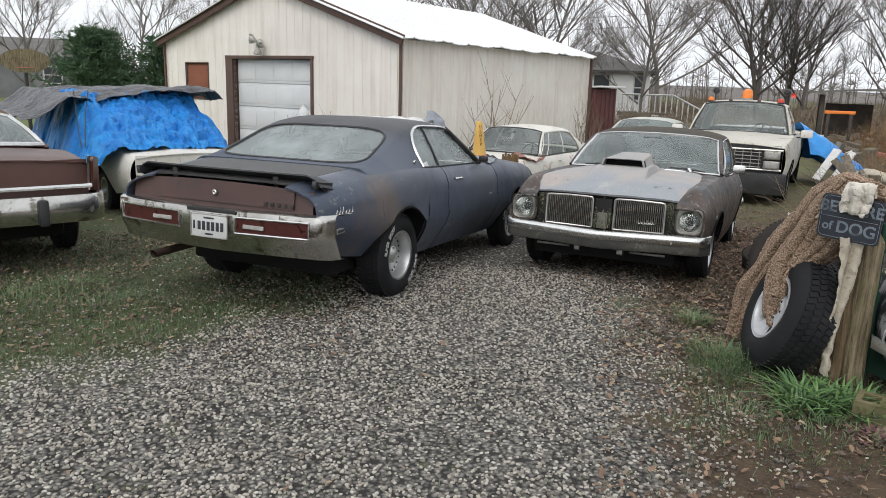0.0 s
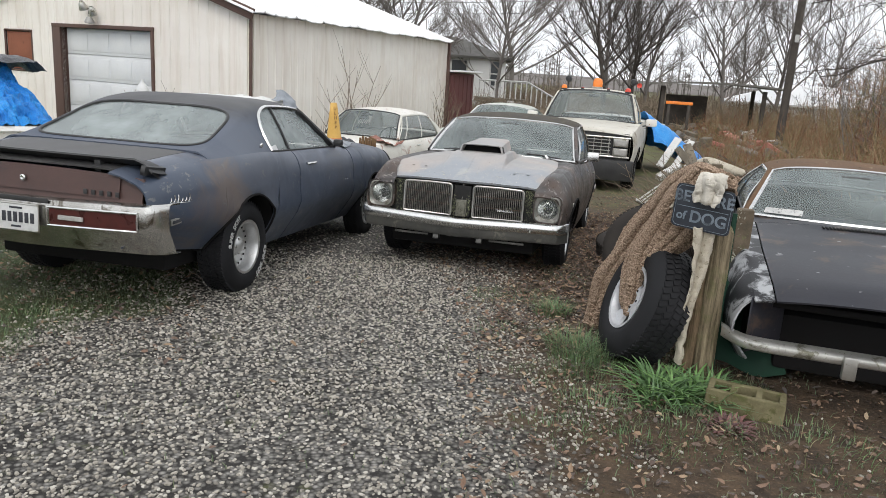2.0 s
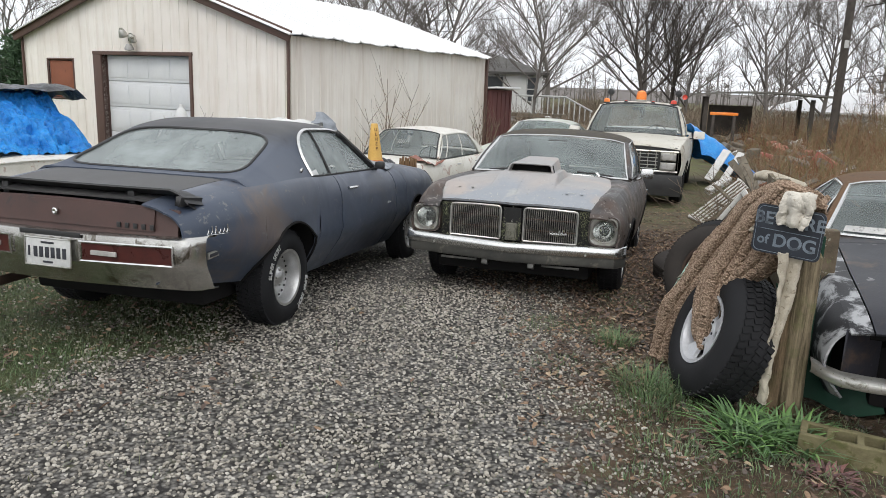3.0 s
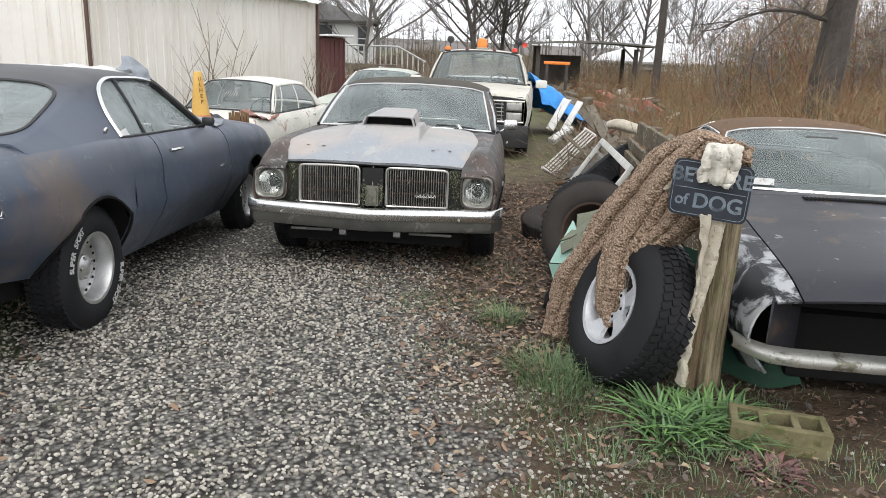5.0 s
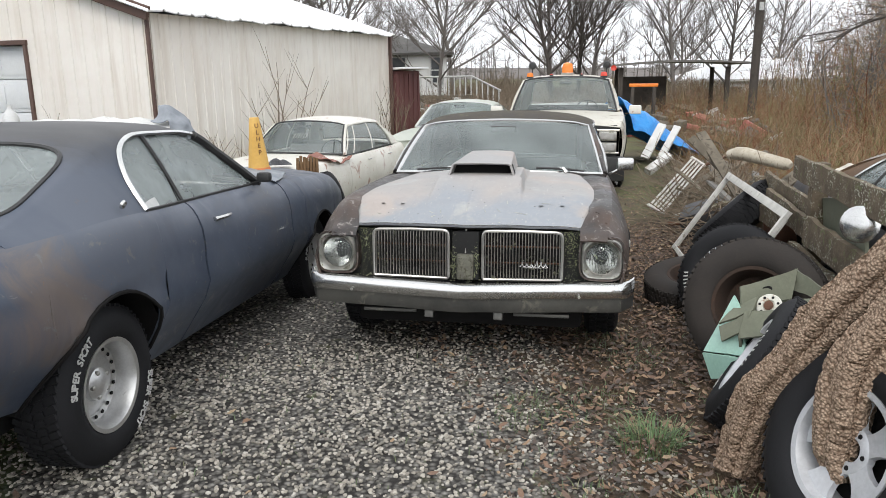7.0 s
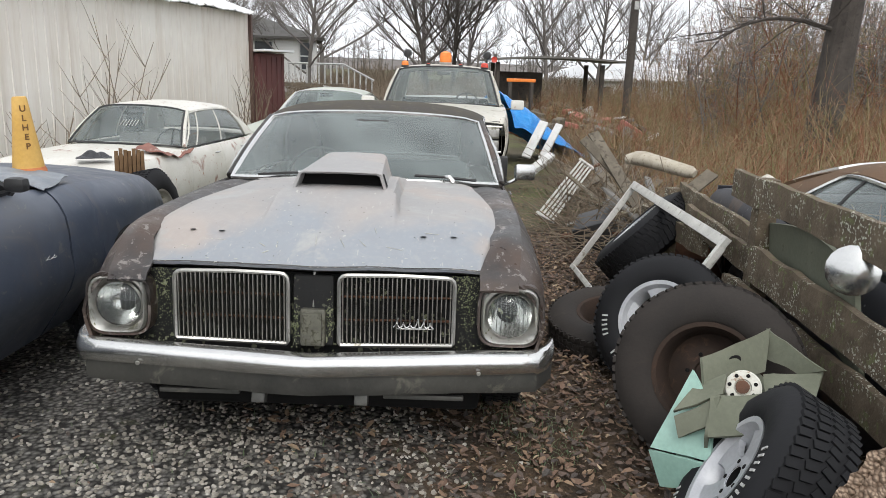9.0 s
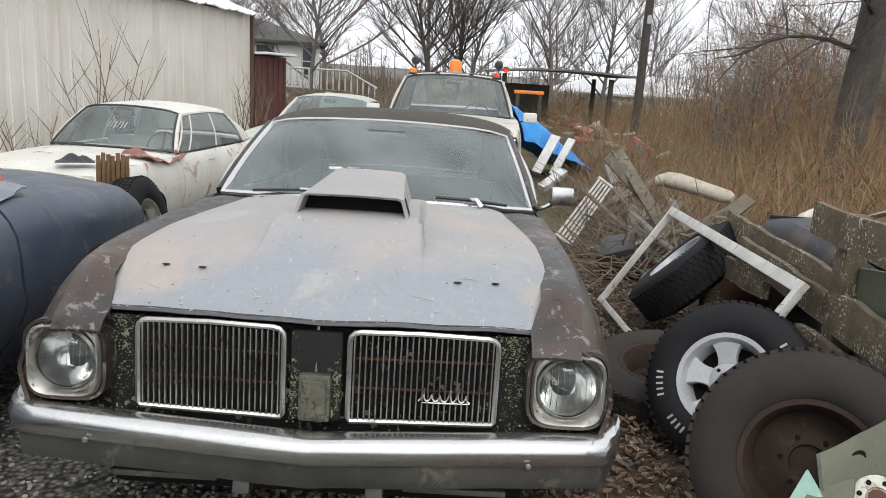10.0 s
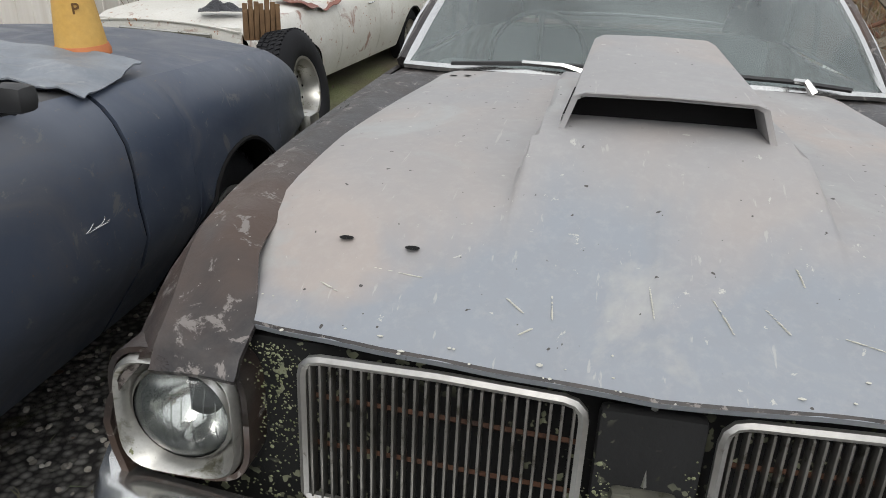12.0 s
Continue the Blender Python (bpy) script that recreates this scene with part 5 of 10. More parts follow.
    car.lid("trunk_lid", 4.292, 4.95, "slate_trunk", v0=-tv, v1=tv, f=dk, label="flat grey trunk lid")
    for s in (-1, 1):
        car.lid("quarter_top", 4.28, 5.0, "slate_paint", v0=s * tv + s * 0.008, v1=s, f=dk, n=6)
    # tail
    def tail(v, u):
        x = 4.99 + 0.025 * (1 - u) - 0.045 * v * v
        return Vector((x, v * 0.80, 0.73 + 0.185 * u + (0.03 * (1 - v * v)) * u))
    tp = part("tail_panel", sheet(lambda v, u: tail(v * 0.995, u), lin(-1, 1, 15), lin(0, 1, 6)), "slate_tail", ob, "maroon tail panel", thick=0.02)
    bm = sheet(lambda v, u: tail(v, 0.3 + 0.62 * u) + Vector((0.012, 0, 0)), lin(-0.66, 0.82, 11), lin(0, 1, 4))
    part("trunk_rear_face", bm, "slate_tail", tp, thick=0.008)
    bm = bmesh.new()
    lathe(bm, [(0.02, 0), (0.02, 0.012), (0.013, 0.016), (0.001, 0.013)], 16, axes(tail(0.02, 0.62) + Vector((0.018, 0, 0)), (0, 1, 0), (0, 0, 1)))
    part("trunk_lock", bm, "chrome", tp)
    for k in range(5):
        p = tail(0.55 + 0.065 * k, 0.42) + Vector((0.018, 0, 0))
        bm = bmesh.new()
        box(bm, (0.008, 0.026, 0.03), Matrix.Translation(p), 0.003)
        part("tail_badge", bm, "black_trim", tp)
    # rear bumper with lamps let into it
    def rb(v, k):
        prof = [(-0.03, 0.757), (0.05, 0.76), (0.075, 0.745), (0.08, 0.71), (0.082, 0.655), (0.075, 0.60), (0.06, 0.565), (0.03, 0.51), (0.0, 0.45), (-0.05, 0.44)]
        dx, z = prof[k]
        bx = 5.01 - 0.06 * v * v - 0.13 * max(0, (abs(v) - 0.93) / 0.07) ** 2.2
        return Vector((bx + dx, v * 0.935, z + 0.015 * abs(v)))
    vs = [-1, -0.985, -0.96, -0.92, -0.8, -0.6, -0.4, -0.2, 0, 0.2, 0.4, 0.6, 0.8, 0.92, 0.96, 0.985, 1]
    rbo = part("rear_bumper", sheet(rb, vs, range(10), flip=True), "chrome_bumper", ob, "chrome rear bumper with inset tail lamps", thick=0.01)
    for s in (-1, 1):
        tl = sheet(lambda v, u: rb(v, 3).lerp(rb(v, 5), u) + Vector((0.006, 0, 0)), [s * q for q in lin(0.27, 0.87, 7)], lin(0.05, 1, 4), flip=s > 0)
        lamp = part("tail_lamp", tl, "lens_red", rbo, "faded red tail lamp", thick=0.01)
        outline = [rb(s * q, 3) for q in lin(0.26, 0.88, 6)] + [rb(s * 0.88, 4), rb(s * 0.88, 5)] + [rb(s * q, 5) for q in lin(0.87, 0.26, 6)] + [rb(s * 0.26, 4)]
        part("lamp_frame", tube(bmesh.new(), [p + Vector((0.012, 0, 0)) for p in outline], 0.007, 5, closed=True), "chrome", lamp)
        bm = bmesh.new()
        box(bm, (0.012, 0.17, 0.028), Matrix.Translation(rb(s * 0.43, 4) + Vector((0.012, 0, -0.004))), 0.004)
        part("reverse_lamp", bm, "lamp_plate", lamp, "cloudy reversing lamp")
    # plate
    bm = bmesh.new()
    mm = Matrix.Translation(rb(0.04, 4) + Vector((0.016, 0, -0.02)))
    box(bm, (0.008, 0.31, 0.155), mm, 0.003)
    pl = part("number_plate", bm, "plate", ob, "white number plate with dark bars")
    for k in range(6):
        bm = bmesh.new()
        box(bm, (0.003, 0.026, 0.062), mm @ Matrix.Translation((0.006, -0.085 + 0.04 * k, -0.002)), 0.001)
        part("plate_bar", bm, "ink", pl)
    bm = bmesh.new()
    box(bm, (0.003, 0.09, 0.012), mm @ Matrix.Translation((0.006, 0, 0.055)), 0.001)
    box(bm, (0.003, 0.07, 0.012), mm @ Matrix.Translation((0.006, 0, -0.058)), 0.001)
    box(bm, (0.003, 0.014, 0.06), mm @ Matrix.Translation((0.006, -0.13, 0)), 0.001)
    part("plate_strip", bm, "ink", pl)
    bm = bmesh.new()
    tube(bm, [mm @ Vector((0.004, y, z)) for y, z in ((-0.16, -0.08), (0.16, -0.08), (0.16, 0.08), (-0.16, 0.08))], 0.006, 4, closed=True)
    part("plate_frame", bm, "chrome_dirty", pl)
    bm = bmesh.new()
    box(bm, (0.01, 0.42, 0.03), Matrix.Translation(rb(0.04, 2) + Vector((0.008, 0, 0.0))), 0.004)
    part("plate_lamp_bar", bm, "black_trim", rbo)
    # spoiler: wing on stands
    def wing(v, k):
        prof = [(-0.09, 0.0), (-0.05, 0.022), (0.04, 0.034), (0.10, 0.046), (0.104, 0.036), (0.04, 0.006), (-0.05, -0.012)]
        dx, dz = prof[k % 7]
        e = max(0, (abs(v) - 0.86) / 0.14)
        drop = 0.075 * e * e
        return Vector((4.83 + dx + 0.02 - 0.05 * v * v, v * 0.82, 0.985 + dz - drop))
    sp = part("rear_spoiler", sheet(wing, lin(-1, 1, 31), range(8), flip=True), "spoiler_black", ob, "weathered black wing spoiler on stands")
    for y in (-0.45, 0.45):
        bm = bmesh.new()
        box(bm, (0.10, 0.05, 0.12), Matrix.Translation((4.86, y, 0.95)) @ Matrix.Rotation(0.15, 4, "Y"), 0.014)
        part("spoiler_stand", bm, "spoiler_black", sp)
    for s in (-1, 1):
        bm = sheet(lambda u, v: Vector((4.73 + 0.21 * u, s * (0.79 + 0.012 * v), 0.935 + (0.035 + 0.02 * u) * v)), lin(0, 1, 5), lin(0, 1, 3), flip=s > 0)
        part("spoiler_end", bm, "spoiler_black", sp, thick=0.03)
    fastback(car, ob, shoulder)
    bm = bmesh.new()
    tube(bm, [(4.6, -0.55, 0.38), (4.9, -0.56, 0.36), (5.02, -0.57, 0.35)], 0.03, 10, cap=False)
    part("exhaust_tip", bm, "rust_dark", ob)
    # front bumper and lamps, partly seen
    bm = bmesh.new()
    box(bm, (0.14, 1.8, 0.14), Matrix.Translation((0.08, 0, 0.54)), 0.03)
    part("front_bumper", bm, "chrome_dirty", ob)
    for s in (-1, 1):
        bm = bmesh.new()
        box(bm, (0.12, 0.32, 0.15), Matrix.Translation((0.16, s * 0.66, 0.68)), 0.03)
        part("headlight_pod", bm, "chrome_dirty", ob)
    part("front_panel", sheet(lambda v, u: Vector((0.14, v * 0.8, 0.38 + 0.44 * u)), lin(-1, 1, 5), lin(0, 1, 3), flip=True), "black_trim", ob, thick=0.02)
    for s in (-1, 1):
        make_wheel(ob, 1.0, s * 0.78, 0.325, 0.325, 0.2, 0.19, s, "slots", "alloy", letters=1)
        make_wheel(ob, 3.845, s * 0.785, 0.338, 0.338, 0.25, 0.197, s, "slots", "alloy", letters=1)
    return ob


# dark brown patches: rust, and ground reflections put into the colour
M["chrome_bumper"] = worn("patchy_bumper_chrome", (0.4, 0.39, 0.36), (0.6, 0.59, 0.56), (0.12, 0.1, 0.07), 2.5, 0.17, 0.95, 0.54, 120, 0.1, 7)
M["spoiler_black"] = worn("weathered_black_plastic", (0.014, 0.014, 0.015), (0.03, 0.03, 0.031), (0.06, 0.06, 0.06), 5, 0.55, 0, 0.66, 70, 0.1, 12)
M["lamp_plate"] = worn("cloudy_lens", (0.3, 0.29, 0.27), (0.4, 0.39, 0.37), (0.2, 0.14, 0.12), 20, 0.4)
grey_car = grey_coupe()
slate_car = slate_coupe()

# ---- plainer cars round about
def simple_car(P, label, top, half, low, axles, cab, mats, wheel=(0.31, 0.19, 0.185), inset=None, name="car", styles="plain", rims="chrome_dirty", panel_mat=None, category="car", doors=(1.7, 2.9), hood_end=1.6, trunk=4.2, drop_front=0):
    ob = thing(name, P, label, category, "parked vehicles")
    x_end = top[-1][0]
    body = mats["body"]
    r, w, rr = wheel
    car = Car(ob, top, half, low, [(x, r, r + 0.055, r + 0.04) for x in axles], inset or [(0, 0.1), (0.25, 0.03), (0.5, 0.0), (0.75, 0.02), (0.92, 0.06), (1, 0.1)], 0.045)
    for s in (-1, 1):
        car.panel("front_fender", top[0][0] + 0.02, doors[0] - 0.004, s, mats.get("fender", body))
        for a, b in zip(doors, doors[1:]):
            car.panel("door", a + 0.004, b - 0.004, s, body)
            q = car.side(b - 0.2, 0.85, s)
            part("door_handle", tube(bmesh.new(), [q + Vector((-0.08, s * 0.01, 0)), q + Vector((0, s * 0.028, 0)), q + Vector((0.08, s * 0.01, 0))], 0.009, 5), "chrome", ob)
        car.panel("quarter_panel", doors[-1] + 0.004, x_end - 0.02, s, body)
    car.arch_liners()
    car.underbody(0.4, x_end - 0.2, 0.25, 0.6, half[2][1] - 0.32)
    if not drop_front:
        car.lid("hood", top[0][0], hood_end, mats.get("hood", body), label=mats.get("hood_label", ""))
    car.lid("cowl", hood_end + 0.006, cab["x0"] + 0.35, body)
    car.lid("trunk_lid", trunk + 0.006, x_end, mats.get("trunk", body))
    car.lid("rear_deck", trunk - 0.45, trunk, body)
    x0, z0, z1 = top[0][0], low[0][1], top[0][1]
    if not drop_front:
        part("front_panel", sheet(lambda v, u: Vector((x0 + 0.015, v * (half[0][1] - 0.09), z0 + (z1 - z0 + 0.03) * u)), lin(-1, 1, 7), lin(0, 1, 3), flip=True), mats.get("front", body), ob, thick=0.02)
    xe, ze0, ze1 = top[-1][0], low[-1][1], top[-1][1]
    part("tail_panel", sheet(lambda v, u: Vector((xe - 0.015, v * (half[-1][1] - 0.09), ze0 + (ze1 - ze0 + 0.03) * u)), lin(-1, 1, 7), lin(0, 1, 3)), mats.get("tail", body), ob, thick=0.02)
    roof, wind, rear = cabin(car, cab, mats)
    for x in axles:
        for s in (-1, 1):
            make_wheel(ob, x, s * (car.half(x) - 0.14), r, r, w, rr, s, styles, rims)
    return ob, car, roof, wind, rear


def blade_bumper(ob, x, z, w, h, out, mat="chrome", bend=0.12):
    """A plain chrome bumper across an end; out is -1 at the nose and +1 at the tail."""
    prof = [(-0.05, 0.5), (0.03, 0.48), (0.05, 0.3), (0.055, 0.0), (0.05, -0.3), (0.02, -0.5)]
    f = lambda v, k: Vector((x + out * prof[k][0] - out * bend * max(0, (abs(v) - 0.8) / 0.2) ** 2, v * w, z + prof[k][1] * h))
    return part("front_bumper" if out < 0 else "rear_bumper", sheet(f, [-1, -0.97, -0.92, -0.86, -0.75, -0.4, 0, 0.4, 0.75, 0.86, 0.92, 0.97, 1], range(6), flip=out > 0), mat, ob, thick=0.012)


M["white_rusty"] = worn("old_white_paint_with_rust", (0.6, 0.575, 0.5), (0.72, 0.7, 0.64), (0.28, 0.13, 0.075), 2.2, 0.5, 0, 0.59, 60, 0.1, 4.2, (0.35, 0.18, 0.1), 0.66, 24)
M["truck_cream"] = worn("dirty_cream_truck_paint", (0.46, 0.435, 0.37), (0.58, 0.56, 0.5), (0.2, 0.15, 0.1), 1.4, 0.55, 0, 0.57, 60, 0.15, 3.5, (0.2, 0.12, 0.08), 0.68, 30)
M["black_worn"] = worn("worn_black_paint", (0.014, 0.015, 0.022), (0.026, 0.026, 0.032), (0.075, 0.052, 0.038), 1.8, 0.4, 0, 0.55, 60, 0.12, 3.0, (0.27, 0.27, 0.27), 0.69, 15)
M["black_worn"].node_tree.nodes["Principled BSDF"].inputs["Specular IOR Level"].default_value = 0.25
M["black_fender"] = worn("flaking_black_fender", (0.012, 0.012, 0.014), (0.022, 0.022, 0.025), (0.4, 0.41, 0.42), 1.8, 0.45, 0, 0.485, 60, 0.15, 5.5)
M["black_fender"].node_tree.nodes["Principled BSDF"].inputs["Specular IOR Level"].default_value = 0.25
M["brown_vinyl"] = worn("brown_vinyl_roof", (0.1, 0.06, 0.034), (0.15, 0.092, 0.055), (0.06, 0.04, 0.026), 3, 0.8, 0, 0.57, 90, 0.4, 8, (0.3, 0.26, 0.17), 0.66, 22)
M["brown_paint"] = worn("faded_brown_paint", (0.06, 0.026, 0.02), (0.095, 0.045, 0.034), (0.13, 0.085, 0.068), 2, 0.45, 0, 0.64, 60, 0.12, 5)
M["green_pale"] = worn("faded_pale_green_paint", (0.4, 0.43, 0.37), (0.5, 0.52, 0.46), (0.3, 0.2, 0.13), 2, 0.5, 0, 0.66)


def white_sedan():
    P = car_pose((0.614, 12.576), 31.8, 2.56, 0.765, -0.03) @ Matrix.Scale(0.9, 4)
    top = [(0.05, 0.86), (0.3, 0.91), (1.5, 0.95), (2.5, 0.95), (4.0, 0.95), (4.85, 0.9)]
    half = [(0.05, 0.82), (0.4, 0.88), (1.2, 0.9), (3.5, 0.9), (4.85, 0.82)]
    low = [(0.05, 0.4), (0.6, 0.28), (1.5, 0.24), (3.3, 0.24), (4.85, 0.38)]
    cab = dict(x0=1.5, x1=2.0, x2=3.55, x3=4.05, zc=0.99, zd=0.98, zr=1.44, wb=0.76, wt=0.63, bow=0.12, cwin=3.6, cwin_top=3.4, cuts=[0, 0.16, 0.56, 1], belt=lambda x: 0.97, trim_r=0.014, drive=-1)
    ob, car, roof, wind, rear = simple_car(P, "old white four-door sedan with rust-streaked hood and flat roof", top, half, low, [0.85, 3.69], cab, dict(body="white_rusty", roof="white_rusty", sail="white_rusty", rail="white_rusty", post="white_rusty", seat="interior_light", ws_trim="black_trim", windshield="glass_clear", rear="glass_clear", side="glass_clear"), doors=(1.62, 2.62, 3.5), name="sedan")
    blade_bumper(ob, 0.02, 0.5, 0.86, 0.16, -1, "chrome_dirty")
    for s in (-1, 1):
        for y in (0.55, 0.72):
            headlight(ob, axes((0.045, s * y, 0.7), (0, -1, 0), (0, 0, 1)), 0.07)
    bm = bmesh.new()
    tube(bm, [(0.05, y, z) for y, z in ((-0.45, 0.58), (0.45, 0.58), (0.45, 0.82), (-0.45, 0.82))], 0.012, 6, closed=True)
    g = part("grille", bm, "chrome_dirty", ob)
    for k in range(9):
        bm = bmesh.new()
        box(bm, (0.01, 0.86, 0.008), Matrix.Translation((0.045, 0, 0.6 + 0.025 * k)), 0.002)
        part("grille_bar", bm, "chrome_dirty", g)
    # unreadable white marks on the windshield
    for k in range(6):
        bm = bmesh.new()
        a, b = wind(0.42 + 0.02 * (k % 2), 0.12 - 0.06 * k) + Vector((-0.01, 0, 0.004)), wind(0.58, 0.10 - 0.06 * k) + Vector((-0.01, 0, 0.004))
        tube(bm, [a, b], 0.006, 4)
        part("windshield_mark", bm, "white_letter", ob)
    # fallen red-brown and white sheet over the near fender
    M["rust_flake"] = worn("rust_red_primer", (0.2, 0.09, 0.07), (0.28, 0.14, 0.11), (0.6, 0.58, 0.55), 4, 0.8, 0, 0.58)
    rnd = random.Random(3)
    bm = sheet(lambda u, v: Vector((0.95 + 0.75 * u, -0.50 - 0.38 * v, 1.0 + 0.06 * math.sin(5 * u + 2 * v) * (1 - v * 0.4) - 0.06 * v + 0.015 * math.sin(17 * u + 9 * v))), lin(0, 1, 14), lin(0, 1, 9), flip=True)
    part("peeled_panel", bm, "rust_flake", ob, "peeling red-brown and white sheet metal", thick=0.006)
    return ob


def wrecker_truck():
    P = car_pose((5.535, 14.615), 27.3, 3.55, 0.883, -0.02) @ Matrix.Scale(1.077, 4)
    top = [(0.02, 0.99), (0.12, 1.06), (1.3, 1.13), (2.0, 1.13), (3.0, 1.12), (5.2, 1.1)]
    half = [(0.02, 0.94), (0.3, 0.98), (1.0, 1.0), (3.0, 1.0), (5.2, 0.99)]
    low = [(0.02, 0.5), (0.5, 0.45), (1.4, 0.38), (3.0, 0.38), (5.2, 0.45)]
    cab = dict(x0=1.3, x1=1.78, x2=2.72, x3=2.95, zc=1.155, zd=1.15, zr=1.69, wb=0.86, wt=0.74, bow=0.08, rbow=0.02, cwin=2.7, cwin_top=2.58, cuts=[0, 0.25, 1], belt=lambda x: 1.11, trim_r=0.016, rail_r=0.014, seats=[2.45], wr=0.8)
    ob, car, roof, wind, rear = simple_car(P, "dirty cream wrecker pickup with orange roof beacons and black bumper", top, half, low, [0.82, 4.12], cab, dict(body="truck_cream", roof="truck_cream", sail="truck_cream", rail="truck_cream", ws_trim="black_trim", seat="interior", windshield="glass_clear", rear="glass_clear", front="black_trim"), wheel=(0.36, 0.22, 0.2), inset=[(0, 0.05), (0.3, 0.01), (0.5, 0.0), (0.75, 0.01), (0.9, 0.03), (1, 0.05)], doors=(1.42, 2.68), hood_end=1.3, trunk=3.1, name="pickup_truck", category="truck")
    # grille with stacked lamps
    bm = bmesh.new()
    tube(bm, [(0.0, y, z) for y, z in ((-0.88, 0.62), (0.88, 0.62), (0.88, 0.95), (-0.88, 0.95))], 0.018, 6, closed=True)
    g = part("grille", bm, "chrome_dirty", ob, "square chrome grille")
    for k in range(5):
        bm = bmesh.new()
        box(bm, (0.02, 1.1, 0.014), Matrix.Translation((0.01, 0, 0.66 + 0.06 * k)), 0.004)
        part("grille_bar", bm, "chrome_dirty", g)
    for k in range(9):
        bm = bmesh.new()
        box(bm, (0.016, 0.012, 0.3), Matrix.Translation((0.014, -0.52 + 0.13 * k, 0.785)), 0.003)
        part("grille_bar", bm, "chrome_dirty", g)
    for s in (-1, 1):
        for z in (0.865, 0.705):
            bm = bmesh.new()
            box(bm, (0.05, 0.25, 0.135), Matrix.Translation((-0.005, s * 0.72, z)), 0.012)
            bz = part("headlight_bezel", bm, "chrome_dirty", ob)
            bm = bmesh.new()
            box(bm, (0.03, 0.2, 0.10), Matrix.Translation((-0.024, s * 0.72, z)), 0.012)
            part("headlight", bm, "lamp_plate", bz)
        bm = bmesh.new()
        box(bm, (0.08, 0.2, 0.14), Matrix.Translation((1.55, s * 1.14, 1.17)), 0.03)
        mi = part("door_mirror", bm, "white_rusty", ob, "white towing mirror")
        part("mirror_arm", tube(bmesh.new(), [(1.58, s * 0.98, 1.1), (1.56, s * 1.1, 1.12), (1.56, s * 1.14, 1.2)], 0.012, 5), "black_trim", mi)
    bm = bmesh.new()
    box(bm, (0.2, 1.94, 0.34), Matrix.Translation((-0.08, 0, 0.40)), 0.02)
    part("push_bumper", bm, "black_trim", ob, "deep black steel bumper")
    # roof lights
    def lamp_at(y, x, r, h, mat, nm):
        zz = roof((x - cab["x1"]) / (cab["x2"] - cab["x1"]), y / 0.72).z
        bm = bmesh.new()
        lathe(bm, [(r * 1.1, 0), (r * 1.1, 0.03), (r * 0.9, 0.035)], 16, Matrix.Translation((x, y, zz)))
        b = part(nm + "_base", bm, "black_trim" if nm != "beacon" else "chrome_dirty", ob)
        bm = bmesh.new()
        lathe(bm, [(r, 0.03), (r, h * 0.6), (r * 0.85, h * 0.88), (r * 0.4, h), (0.002, h * 1.02)], 16, Matrix.Translation((x, y, zz)))
        part(nm, bm, mat, b, "orange lamp dome" if "orange" in mat else "red lamp dome")
    lamp_at(0.0, 2.2, 0.095, 0.20, "lens_orange", "beacon")
    lamp_at(0.62, 1.95, 0.055, 0.10, "lens_orange", "marker_lamp")
    lamp_at(-0.62, 1.95, 0.055, 0.10, "lens_redlight", "marker_lamp")
    for y in (-0.25, 0.25):
        lamp_at(y, 1.86, 0.03, 0.045, "lens_redlight", "cab_lamp")
    for s in (-1, 1):
        x, y = 2.75, s * 0.66
        bm = bmesh.new()
        tube(bm, [(x, y, 1.6), (x, y, 1.85)], 0.012, 6)
        st = part("work_lamp_stalk", bm, "black_trim", ob)
        bm = bmesh.new()
        lathe(bm, [(0.002, -0.05), (0.05, -0.04), (0.07, 0.0), (0.07, 0.03), (0.002, 0.032)], 14, axes((x, y, 1.9), (0, 1, 0), (0, 0, 1)))
        part("work_lamp", bm, "black_trim", st)
        bm = bmesh.new()
        lathe(bm, [(0.05, 0.034), (0.03, 0.045), (0.002, 0.05)], 14, axes((x + 0.05 * 0, y - 0.12 * (s < 0), 1.9 - 0.06 * (s < 0)), (0, 1, 0), (0, 0, 1)))
        part("work_lens", bm, "lens_redlight", st)
    # papers along the dashboard
    for y, wd in ((0.15, 0.26), (-0.3, 0.2)):
        bm = bmesh.new()
        box(bm, (0.16, wd, 0.03), Matrix.Translation((1.5, y, 1.135)) @ Matrix.Rotation(0.2, 4, "Z"), 0.006)
        part("dash_papers", bm, "plate", ob, "white papers on the dashboard")
    return ob


